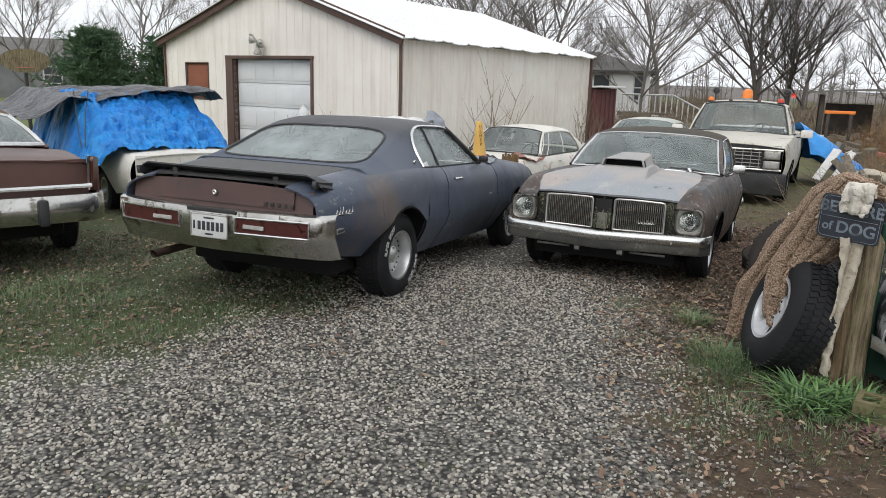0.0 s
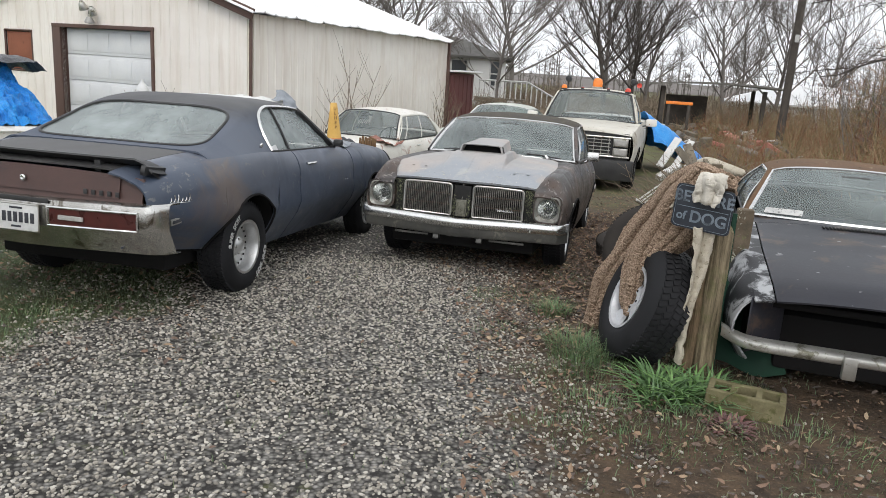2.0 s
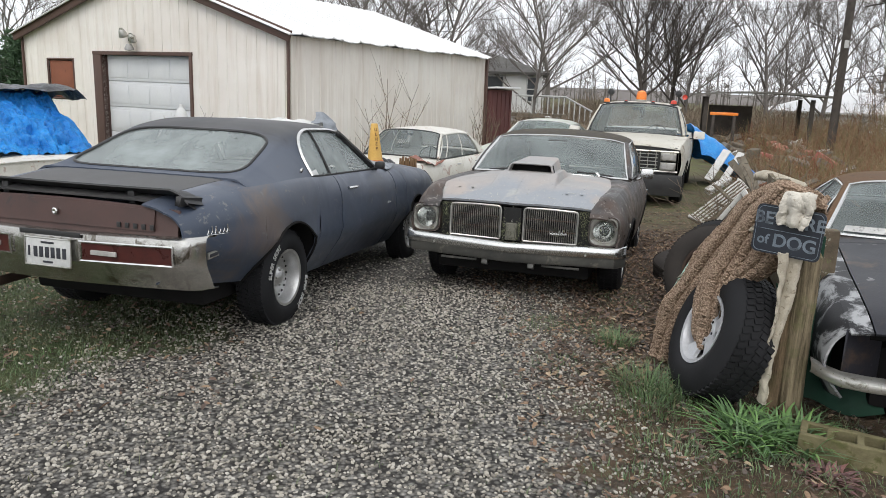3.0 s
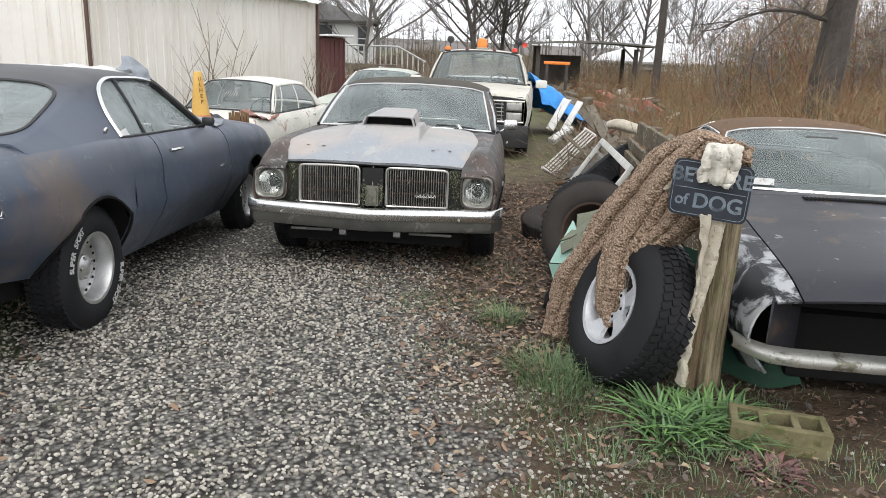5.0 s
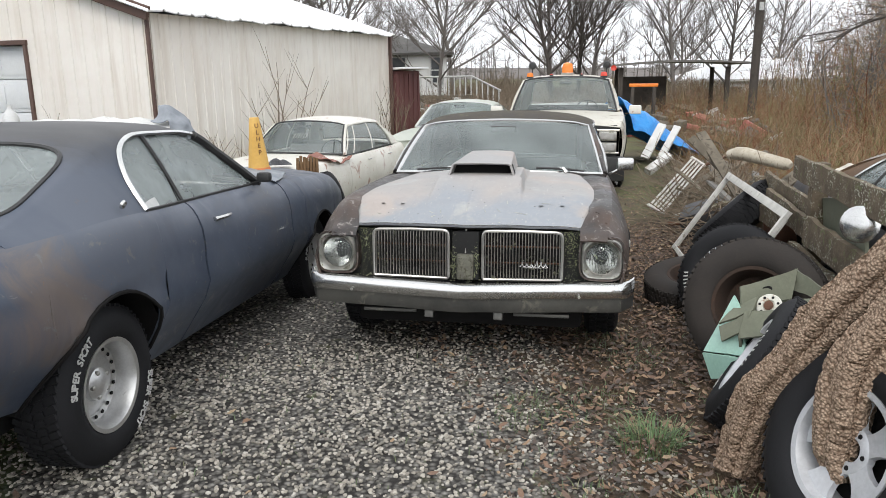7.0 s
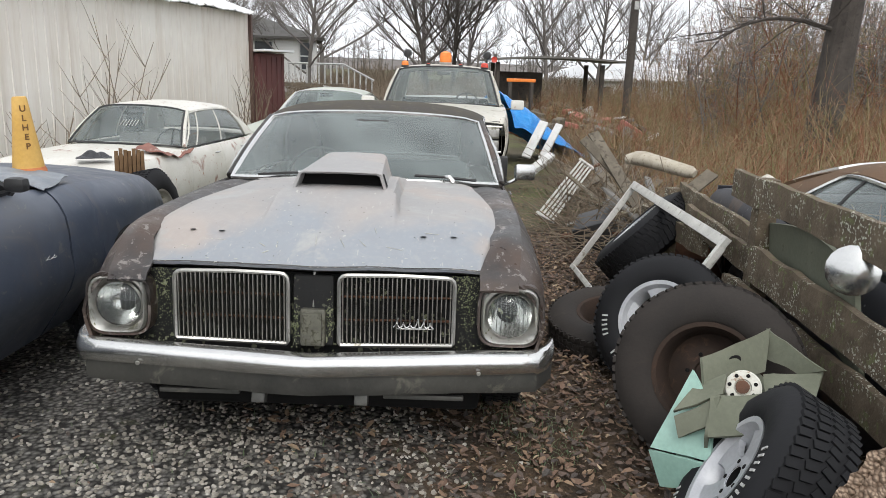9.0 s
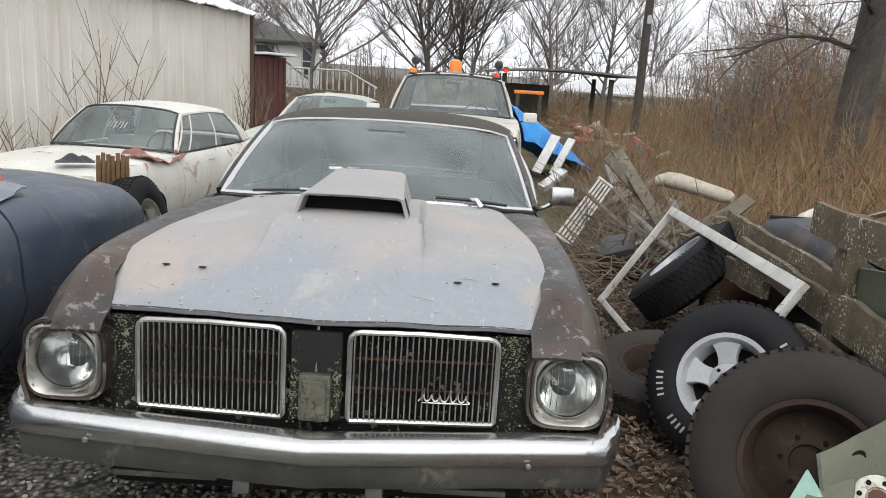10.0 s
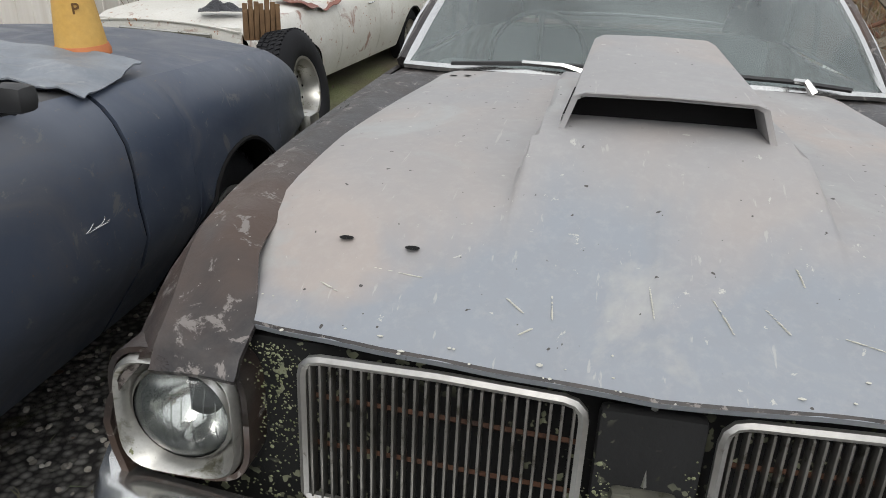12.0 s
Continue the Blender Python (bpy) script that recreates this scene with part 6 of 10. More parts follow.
def black_coupe():
    a = radians(29)
    P = car_pose((3.18 + 0.95 * math.sin(a), 3.47 + 0.95 * math.cos(a)), 29, 2.8, 0.95, -0.17)
    top = [(0.1, 0.73), (0.3, 0.80), (0.8, 0.86), (1.7, 0.92), (2.6, 0.92), (3.6, 0.96), (4.3, 0.95), (4.9, 0.88)]
    half = [(0.1, 0.88), (0.4, 0.91), (1.0, 0.93), (3.5, 0.94), (4.9, 0.84)]
    low = [(0.1, 0.38), (0.6, 0.27), (1.5, 0.22), (3.3, 0.22), (4.9, 0.4)]
    cab = dict(x0=1.72, x1=2.38, x2=3.45, x3=4.1, zc=0.945, zd=0.97, zr=1.29, wb=0.77, wt=0.62, bow=0.2, cwin=3.5, cwin_top=3.15, cuts=[0, 0.64, 1], belt=lambda x: 0.94, trim_r=0.015, roof_label="brown vinyl roof")
    ob, car, roof, wind, rear = simple_car(P, "black coupe with brown vinyl roof, missing grille and flaking fender", top, half, low, [0.95, 3.75], cab, dict(body="black_worn", fender="black_fender", roof="brown_vinyl", sail="brown_vinyl", rail="chrome", seat="interior", front="dark"), doors=(1.7, 3.0), hood_end=1.62, name="coupe", drop_front=1)
    # hood with forward lip, hollow nose below
    car.lid("hood", 0.1, 1.62, "black_worn", v0=-0.86, v1=0.86, label="black hood with rust at its front edge")
    for s in (-1, 1):
        bm = sheet(lambda x, u: car.deck(x, s * (0.87 + 0.13 * u)), lin(0.1, 1.62, 16), lin(0, 1, 4), flip=s < 0)
        part("fender_top", bm, "black_fender", ob, "black fender flaking to bare grey", thick=0.012)
        bm = sheet(lambda z, u: Vector((0.12 + 0.25 * u, s * (0.8 - 0.2 * u), z)), [0.42, 0.58, 0.74], lin(0, 1, 4), flip=s < 0)
        part("nose_side", bm, "black_worn", ob, thick=0.01)
    # near-black sheet closes the open nose and stands in for its shade
    part("nose_cavity_shade", sheet(lambda v, u: Vector((0.5, v * 0.8, 0.35 + 0.45 * u)), lin(-1, 1, 3), lin(0, 1, 3), flip=True), "dark", ob)
    bm = bmesh.new()
    box(bm, (0.06, 1.6, 0.04), Matrix.Translation((0.3, 0, 0.68)), 0.01)
    part("radiator_support", bm, "dark", ob)
    bp = blade_bumper(ob, 0.02, 0.50, 0.93, 0.062, -1, "chrome_dirty", 0.2)
    bm = bmesh.new()
    box(bm, (0.05, 0.07, 0.13), Matrix.Translation((-0.05, 0.29, 0.475)), 0.012)
    part("bumper_guard", bm, "chrome_dirty", bp, "rusty chrome bumper guard")
    # hood vents and pale sticker strip on the windshield
    for k in range(26):
        bm = bmesh.new()
        p = car.deck(1.52, 0.34 - 0.028 * k)
        box(bm, (0.085, 0.013, 0.008), Matrix.Translation(p + Vector((0, 0, 0.004))), 0.002)
        part("vent_slot", bm, "dark", ob)
    bm = sheet(lambda u, v: wind(0.05 + 0.1 * u, 0.52 + 0.34 * v) + Vector((-0.012, 0, 0.008)), lin(0, 1, 3), lin(0, 1, 5))
    part("windshield_sticker", bm, "white_letter", ob, "faded white sticker strip")
    return ob


def brown_sedan():
    a = radians(140)
    P = car_pose((-3.76 - 4.25 * math.sin(a), 5.95 - 4.25 * math.cos(a)), 140, 3.1, 1.0)
    top = [(0.1, 0.84), (0.5, 0.9), (1.8, 0.96), (3.0, 0.95), (4.2, 0.97), (5.0, 0.93), (5.2, 0.9)]
    half = [(0.1, 0.92), (0.6, 0.97), (1.5, 1.0), (4.0, 1.0), (5.2, 0.95)]
    low = [(0.1, 0.4), (0.6, 0.3), (1.5, 0.24), (3.3, 0.24), (5.2, 0.45)]
    cab = dict(x0=1.9, x1=2.5, x2=3.6, x3=4.25, zc=0.97, zd=1.0, zr=1.37, wb=0.8, wt=0.64, bow=0.18, cwin=3.6, cwin_top=3.3, cuts=[0, 0.6, 1], belt=lambda x: 0.965, trim_r=0.024, rear_w=0.95)
    ob, car, roof, wind, rear = simple_car(P, "faded brown sedan tail with chrome bumper and rusty trunk", top, half, low, [1.0, 4.1], cab, dict(body="brown_paint", roof="brown_vinyl", sail="brown_paint", rail="chrome", seat="interior", tail="brown_paint", rear="glass_fog"), doors=(1.9, 3.1), hood_end=1.8, trunk=4.3, name="sedan")
    bp = blade_bumper(ob, 5.3, 0.52, 0.98, 0.24, 1, "chrome_bumper", 0.16)
    blade_bumper(ob, 0.03, 0.5, 0.96, 0.2, -1, "chrome_dirty")
    part("tail_trim", tube(bmesh.new(), [(5.22, v * 0.88, 0.7) for v in lin(-1, 1, 9)], 0.02, 6), "chrome", ob)
    for s in (-1, 1):
        bm = sheet(lambda u, v: Vector((5.2 - 0.08 * u + 0.06 * v * (1 - u), s * (0.87 + 0.075 * u), 0.66 + 0.3 * v - 0.02 * u)), lin(0, 1, 4), lin(0, 1, 6), flip=s > 0)
        tl = part("tail_lamp", bm, "lens_red", ob, "tall dark red corner lamp", thick=0.03)
        part("lamp_trim", tube(bmesh.new(), [(5.2 + 0.06 * v, s * 0.86, 0.66 + 0.3 * v) for v in lin(0, 1, 5)], 0.012, 5), "chrome", tl)
        bm = bmesh.new()
        box(bm, (0.09, 0.08, 0.22), Matrix.Translation((5.36, s * 0.45, 0.5)), 0.02)
        part("bumper_guard", bm, "black_trim", bp)
    return ob


def green_car():
    P = car_pose((3.6, 15.2), 30, 2.8, 0.9)
    top = [(0.05, 0.82), (0.3, 0.88), (1.6, 0.93), (2.6, 0.93), (4.0, 0.94), (4.8, 0.88)]
    half = [(0.05, 0.82), (0.4, 0.87), (1.2, 0.89), (3.5, 0.89), (4.8, 0.82)]
    low = [(0.05, 0.4), (0.6, 0.28), (1.5, 0.24), (3.3, 0.24), (4.8, 0.38)]
    cab = dict(x0=1.6, x1=2.2, x2=3.4, x3=4.0, zc=0.95, zd=0.96, zr=1.36, wb=0.74, wt=0.6, bow=0.14, cwin=3.5, cwin_top=3.2, cuts=[0, 0.6, 1], belt=lambda x: 0.94)
    ob, car, roof, wind, rear = simple_car(P, "faded pale green sedan parked behind the coupes", top, half, low, [0.9, 3.7], cab, dict(body="green_pale", roof="green_pale", sail="green_pale", rail="chrome_dirty", seat="interior_light"), doors=(1.6, 2.8), name="sedan")
    blade_bumper(ob, 0.02, 0.5, 0.84, 0.14, -1, "chrome_dirty")
    return ob


white_sedan(), wrecker_truck(), black_coupe(), brown_sedan(), green_car()

# ---------------------------------------------------------------- garage
m, nt, bsdf, co = base("cream_ribbed_siding", 0.55)
run = nt.nodes.new("ShaderNodeMapping")
run.inputs["Scale"].default_value = (5.0, 5.0, 0.35)
link(nt, co, run.inputs["Vector"])
n1, n2, n3 = tex_noise(nt, co, 0.7, 6, 0.6, 0.4), tex_noise(nt, run.outputs["Vector"], 1.0, 6, 0.65, 0.3), tex_noise(nt, co, 26, 5, 0.7)
col = mix(nt, step(nt, n1, 0.35, 0.65), (0.71, 0.66, 0.6), (0.79, 0.755, 0.7))
col = mix(nt, ramp(nt, n2, [(0.48, (0, 0, 0)), (0.72, (0.6, 0.6, 0.6))]), col, (0.56, 0.49, 0.41))
col = mix(nt, step(nt, n3, 0.68, 0.74), col, (0.5, 0.44, 0.37))
link(nt, col, bsdf.inputs["Base Color"])
M["siding"] = m
M["roof_white"] = worn("white_metal_roofing", (0.74, 0.75, 0.76), (0.84, 0.84, 0.84), (0.55, 0.52, 0.48), 0.9, 0.5, 0, 0.68, 50, 0.05, 3)
M["brown_trim"] = worn("brown_painted_trim", (0.075, 0.04, 0.03), (0.1, 0.055, 0.042), None, 2, 0.6)
M["red_board"] = worn("red_brown_board", (0.2, 0.075, 0.045), (0.26, 0.1, 0.06), (0.15, 0.06, 0.04), 2, 0.7, 0, 0.62)
M["door_white"] = worn("dirty_white_door", (0.6, 0.61, 0.62), (0.68, 0.69, 0.69), (0.5, 0.48, 0.45), 1.5, 0.5, 0, 0.66)
M["shed_red"] = worn("dark_red_shed_paint", (0.1, 0.04, 0.04), (0.14, 0.06, 0.055), None, 2, 0.75)
K = Vector((-0.9, 14.24, 0))
SD = Vector((math.sin(radians(35)), math.cos(radians(35)), 0))
GD = Vector((-SD.y, SD.x, 0))
GW, GL, GZ0, GZE, RISE = 7.12, 8.25, -0.42, 2.48, 1.18


def garage():
    m = Matrix((GD, SD, Vector((0, 0, 1)))).transposed().to_4x4()
    m.translation = K
    ob = thing("garage", m, "cream ribbed-metal garage with brown trim and white roof", "garage")
    # local: x along the gable (0..GW), y along the side (0..GL), z up
    ztop = lambda x: GZE + RISE * (1 - abs(x - GW / 2) / (GW / 2))
    d0, d1, dz = 2.30, 4.70, 2.10
    w0, w1, wz0, wz1 = 5.55, 6.36, 1.20, 2.0

    def rib(x):
        """Ribbed sheet: flat with a raised rib every 0.23 m."""
        t = (x / 0.23) % 1.0
        return 0.018 if t < 0.12 else 0.0

    def wall_x(xa, xb, za, zb):
        xs = set([xa, xb])
        k = math.floor(xa / 0.23)
        while k * 0.23 < xb:
            for o in (0.0, 0.006, 0.022, 0.028):
                x = k * 0.23 + o
                if xa < x < xb:
                    xs.add(x)
            k += 1
        if xa < GW / 2 < xb:
            xs.add(GW / 2)
        bm = bmesh.new()
        prev = None
        for x in sorted(xs):
            t = x - 0.23 * math.floor(x / 0.23 + 1e-6)
            y = -0.010 if 0.004 < t < 0.025 else 0.0
            zt = ztop(x) if zb is None else zb
            cur = (bm.verts.new((x, y, za)), bm.verts.new((x, y, zt)))
            if prev:
                bm.faces.new((prev[0], prev[1], cur[1], cur[0]))
            prev = cur
        return bm

    for xa, xb, za, zb in ((0, d0, GZ0, None), (d0, d1, dz, None), (d1, w0, GZ0, None), (w0, w1, GZ0, wz0), (w0, w1, wz1, None), (w1, GW, GZ0, None)):
        part("gable_wall", wall_x(xa, xb, za, zb), "siding", ob, smooth=False, thick=-0.08)
    # side wall, ribs along z
    bm = bmesh.new()
    prev = None
    k = 0.0
    ys = sorted({round(v, 4) for q in range(int(GL / 0.23) + 1) for v in (q * 0.23, q * 0.23 + 0.006, q * 0.23 + 0.022, q * 0.23 + 0.028)} | {GL})
    for y in ys:
        if y > GL:
            continue
        t = y - 0.23 * math.floor(y / 0.23 + 1e-6)
        x = -0.010 if 0.004 < t < 0.025 else 0.0
        cur = (bm.verts.new((x, y, GZ0)), bm.verts.new((x, y, GZE)))
        if prev:
            bm.faces.new((prev[1], prev[0], cur[0], cur[1]))
        prev = cur
    part("side_wall", bm, "siding", ob, smooth=False, thick=-0.08)
    bm = bmesh.new()
    box(bm, (0.08, GL, GZE - GZ0), Matrix.Translation((GW - 0.04, GL / 2, (GZE + GZ0) / 2)))
    part("far_side_wall", bm, "siding", ob)
    bm = bmesh.new()
    plate(bm, [(0, GL, GZ0), (GW, GL, GZ0), (GW, GL, GZE), (GW / 2, GL, GZE + RISE), (0, GL, GZE)])
    part("back_wall", bm, "siding", ob, smooth=False, thick=0.08)
    # roof sheets with ribs and a slightly uneven eave
    rnd = random.Random(2)
    for s in (0, 1):
        bm = bmesh.new()
        prev = None
        n = int((GL + 0.4) / 0.3)
        for q in range(n + 1):
            for o, h in ((0.0, 0.0), (0.02, 0.022), (0.05, 0.022), (0.07, 0.0)):
                y = -0.2 + q * (GL + 0.4) / n + o
                if y > GL + 0.2:
                    continue
                wav = 0.018 * math.sin(q * 1.9) + 0.012 * math.sin(q * 0.7)
                e = -0.16 - 0.05 * rnd.random()
                xa, xm, xb = (e, GW / 4, GW / 2) if s == 0 else (GW - e, 3 * GW / 4, GW / 2)
                sl = RISE / (GW / 2)
                zz = lambda x: GZE + 0.05 + (min(x, GW - x)) * sl
                cur = [bm.verts.new((xa, y, zz(xa) + h + wav)), bm.verts.new((xm, y, zz(xm) + h)), bm.verts.new((xb, y, zz(xb) + h))]
                if prev:
                    for a in (0, 1):
                        f = (prev[a], prev[a + 1], cur[a + 1], cur[a])
                        bm.faces.new(f if s else f[::-1])
                prev = cur
        part("roof", bm, "roof_white", ob, "white ribbed metal roof sheet", smooth=False, thick=0.02)
    # rake boards, corner posts, eave board
    for s in (0, 1):
        a, b = Vector((-0.12 if s == 0 else GW + 0.12, -0.12, GZE - 0.02)), Vector((GW / 2, -0.12, GZE + RISE + 0.02))
        bm = bmesh.new()
        d = b - a
        mm = axes((a + b) / 2, d, (0, 1, 0))
        box(bm, (d.length + 0.05, 0.06, 0.19), mm, 0.005)
        part("rake_board", bm, "brown_trim", ob, "brown fascia board")
    for x, y in ((-0.02, -0.02), (GW + 0.02, -0.02)):
        bm = bmesh.new()
        box(bm, (0.045, 0.045, GZE - GZ0), Matrix.Translation((x, y, (GZE + GZ0) / 2)), 0.004)
        part("corner_trim", bm, "brown_trim", ob)
    bm = bmesh.new()
    box(bm, (0.07, 0.09, GZE - GZ0), Matrix.Translation((-0.03, GL + 0.03, (GZE + GZ0) / 2)), 0.004)
    part("corner_trim", bm, "brown_trim", ob)
    # overhead door of hinged panels
    dr = bmesh.new()
    box(dr, (d1 - d0, 0.02, dz - GZ0), Matrix.Translation(((d0 + d1) / 2, 0.17, (dz + GZ0) / 2)))
    door = part("overhead_door", dr, "door_white", ob, "dirty white panelled overhead door")
    n = 5
    for k in range(n):
        z0, z1 = GZ0 + (dz - GZ0) * k / n, GZ0 + (dz - GZ0) * (k + 1) / n
        bm = bmesh.new()
        box(bm, (d1 - d0 - 0.02, 0.04, z1 - z0 - 0.012), Matrix.Translation(((d0 + d1) / 2, 0.14, (z0 + z1) / 2)), 0.006)
        pn = part("door_panel", bm, "door_white", door)
        for j in range(4):
            xa = d0 + 0.06 + j * (d1 - d0 - 0.08) / 4
            bm = bmesh.new()
            box(bm, ((d1 - d0) / 4 - 0.08, 0.012, z1 - z0 - 0.14), Matrix.Translation((xa + (d1 - d0) / 8 - 0.02, 0.117, (z0 + z1) / 2)), 0.005)
            part("raised_field", bm, "door_white", pn)
    for x, w in ((d1 + 0.11, 0.22), (d0 - 0.03, 0.06)):
        bm = bmesh.new()
        box(bm, (w, 0.2, dz - GZ0), Matrix.Translation((x, 0.06, (dz + GZ0) / 2)), 0.004)
        part("door_jamb", bm, "brown_trim", ob)
    bm = bmesh.new()
    box(bm, (d1 - d0 + 0.3, 0.2, 0.07), Matrix.Translation(((d0 + d1) / 2 + 0.08, 0.06, dz + 0.035)), 0.004)
    part("door_header", bm, "brown_trim", ob)
    # boarded window
    bm = bmesh.new()
    box(bm, (w1 - w0 - 0.06, 0.03, wz1 - wz0 - 0.06), Matrix.Translation(((w0 + w1) / 2, 0.03, (wz0 + wz1) / 2)), 0.004)
    wn_ = part("boarded_window", bm, "red_board", ob, "window boarded with red-brown panel")
    bm = bmesh.new()
    tube(bm, [(x, -0.005, z) for x, z in ((w0, wz0), (w1, wz0), (w1, wz1), (w0, wz1))], 0.03, 4, closed=True)
    part("window_frame", bm, "brown_trim", wn_)
    # yard lamp over the door
    bm = bmesh.new()
    box(bm, (0.16, 0.03, 0.12), Matrix.Translation((3.78, -0.04, 2.42)), 0.01)
    lm = part("yard_lamp", bm, "black_trim", ob, "weathered twin yard lamp")
    for dx, dz_, r in ((0.1, 0.08, 0.085), (-0.16, -0.02, 0.07)):
        bm = bmesh.new()
        lathe(bm, [(0.03, 0.1), (0.06, 0.05), (r, -0.05), (r * 0.95, -0.07), (0.01, -0.05)], 14, Matrix.Translation((3.78 + dx, -0.16, 2.42 + dz_)) @ Matrix.Rotation(0.4, 4, "X"))
        part("lamp_head", bm, "chrome_dirty", lm)
    bm = bmesh.new()
    lathe(bm, [(0.05, -0.02), (0.09, -0.1), (0.085, -0.13), (0.002, -0.14)], 14, Matrix.Translation((3.75, -0.13, 2.32)))
    part("lamp_glass", bm, "lamp_plate", lm)
    # small lean-to shed at the far end
    sh = thing("lean_to_shed", m, "small dark red shed with white roof edge beside garage", "shed")
    bm = bmesh.new()
    box(bm, (0.5, 1.5, 2.1), Matrix.Translation((0.12, GL + 0.9, GZ0 + 1.05)), 0.01)
    part("shed_wall", bm, "shed_red", sh)
    bm = bmesh.new()
    box(bm, (0.75, 1.75, 0.05), Matrix.Translation((0.05, GL + 0.95, GZ0 + 2.14)) @ Matrix.Rotation(0.06, 4, "Y"), 0.01)
    part("shed_roof", bm, "roof_white", sh)
    for k in range(5):
        bm = bmesh.new()
        box(bm, (0.02, 0.05, 2.0), Matrix.Translation((-0.14, GL + 0.3 + 0.3 * k, GZ0 + 1.03)), 0.004)
        part("batten", bm, "shed_red", sh)
    return ob


garage()

# ---------------------------------------------------------------- things by the fence
M["old_wood"] = worn("grey_weathered_wood", (0.1, 0.085, 0.065), (0.18, 0.155, 0.12), (0.06, 0.05, 0.038), 6, 0.9, 0, 0.55, 70, 0.5, 12)
M["mossy_wood"] = worn("mossy_fence_board", (0.075, 0.06, 0.042), (0.16, 0.125, 0.088), (0.13, 0.14, 0.065), 9, 0.95, 0, 0.56, 60, 0.9, 20, (0.46, 0.46, 0.38), 0.585, 75)
def grained(name, dark_c, light_c, moss_c):
    """Split wood with long grain along z and patches of moss."""
    m, nt, bsdf, co = base(name, 0.95)
    along = nt.nodes.new("ShaderNodeMapping")
    along.inputs["Scale"].default_value = (55, 55, 3.5)
    link(nt, co, along.inputs["Vector"])
    n1, n2, n3 = tex_noise(nt, along.outputs["Vector"], 1.0, 6, 0.7, 0.3), tex_noise(nt, co, 9, 5, 0.6), tex_noise(nt, co, 3, 4, 0.6)
    col = mix(nt, step(nt, n1, 0.32, 0.66), dark_c, light_c)
    col = mix(nt, ramp(nt, n2, [(0.5, (0, 0, 0)), (0.7, (0.7, 0.7, 0.7))]), col, moss_c)
    col = mix(nt, ramp(nt, n3, [(0.5, (0, 0, 0)), (0.7, (0.5, 0.5, 0.5))]), col, tuple(0.4 * c for c in dark_c))
    link(nt, col, bsdf.inputs["Base Color"])
    bump(nt, bsdf, n1, 0.9, 0.012)
    bsdf.inputs["Specular IOR Level"].default_value = 0.2
    return m


M["post_wood"] = grained("split_post_wood", (0.05, 0.038, 0.024), (0.3, 0.245, 0.16), (0.12, 0.125, 0.055))
M["sign_black"] = worn("sun_faded_black_sign", (0.01, 0.013, 0.02), (0.02, 0.026, 0.038), (0.05, 0.06, 0.075), 6, 0.5, 0, 0.64)
M["sign_ink"] = worn("faded_sign_letters", (0.12, 0.15, 0.18), (0.19, 0.225, 0.26), (0.03, 0.035, 0.045), 20, 0.6, 0, 0.54)
m, nt, bsdf, co = base("tan_looped_rug", 0.98)
vor = nt.nodes.new("ShaderNodeTexVoronoi")
vor.inputs["Scale"].default_value = 95
link(nt, co, vor.inputs["Vector"])
n1, n2 = tex_noise(nt, co, 5, 4, 0.6), tex_noise(nt, co, 60, 3, 0.6)
col = mix(nt, step(nt, n1, 0.35, 0.65), (0.4, 0.285, 0.19), (0.5, 0.375, 0.26))
col = mix(nt, step(nt, n2, 0.3, 0.75), col, (0.29, 0.19, 0.125))
col = mix(nt, step(nt, vor.outputs["Distance"], 0.15, 0.85), mix(nt, 0.4, col, (0.62, 0.49, 0.39)), (0.17, 0.115, 0.08))
link(nt, col, bsdf.inputs["Base Color"])
flip = nt.nodes.new("ShaderNodeMath")
flip.operation, flip.inputs[0].default_value = "SUBTRACT", 1.0
link(nt, vor.outputs["Distance"], flip.inputs[1])
bump(nt, bsdf, flip.outputs[0], 0.9, 0.012)
bsdf.inputs["Specular IOR Level"].default_value = 0.1
M["carpet"] = m
M["post_red"] = grained("red_brown_split_wood", (0.05, 0.032, 0.019), (0.22, 0.16, 0.1), (0.09, 0.085, 0.04))
M["rag"] = worn("dirty_white_rag", (0.5, 0.465, 0.4), (0.66, 0.62, 0.55), (0.34, 0.28, 0.2), 14, 0.97, 0, 0.6, 110, 1.0, 60)
M["rag_dirty"] = worn("muddy_cloth", (0.36, 0.32, 0.25), (0.5, 0.455, 0.37), (0.2, 0.17, 0.12), 10, 0.97, 0, 0.57, 110, 1.0, 40)
M["block"] = worn("mossy_concrete_block", (0.1, 0.088, 0.045), (0.2, 0.178, 0.1), (0.075, 0.08, 0.025), 7, 0.95, 0, 0.54, 90, 0.7, 12)
M["white_frame"] = worn("chipped_white_frame", (0.46, 0.455, 0.42), (0.6, 0.59, 0.55), (0.2, 0.17, 0.125), 6, 0.7, 0, 0.58, 60, 0.2, 18)
M["sage"] = worn("dull_sage_paint", (0.12, 0.128, 0.092), (0.175, 0.183, 0.137), (0.08, 0.075, 0.05), 4, 0.75, 0, 0.62, 60, 0.2, 8)
M["aqua"] = worn("aqua_plastic", (0.3, 0.5, 0.42), (0.38, 0.58, 0.5), (0.22, 0.33, 0.27), 4, 0.5, 0, 0.66)
M["green_plastic"] = worn("dark_green_plastic", (0.006, 0.028, 0.017), (0.012, 0.045, 0.027), None, 4, 0.75)
M["cone"] = worn("faded_yellow_cone", (0.6, 0.34, 0.07), (0.68, 0.42, 0.12), (0.55, 0.2, 0.06), 5, 0.6, 0, 0.6)
M["cone_red"] = worn("orange_cone_foot", (0.55, 0.16, 0.05), (0.62, 0.22, 0.08), None, 6, 0.6)
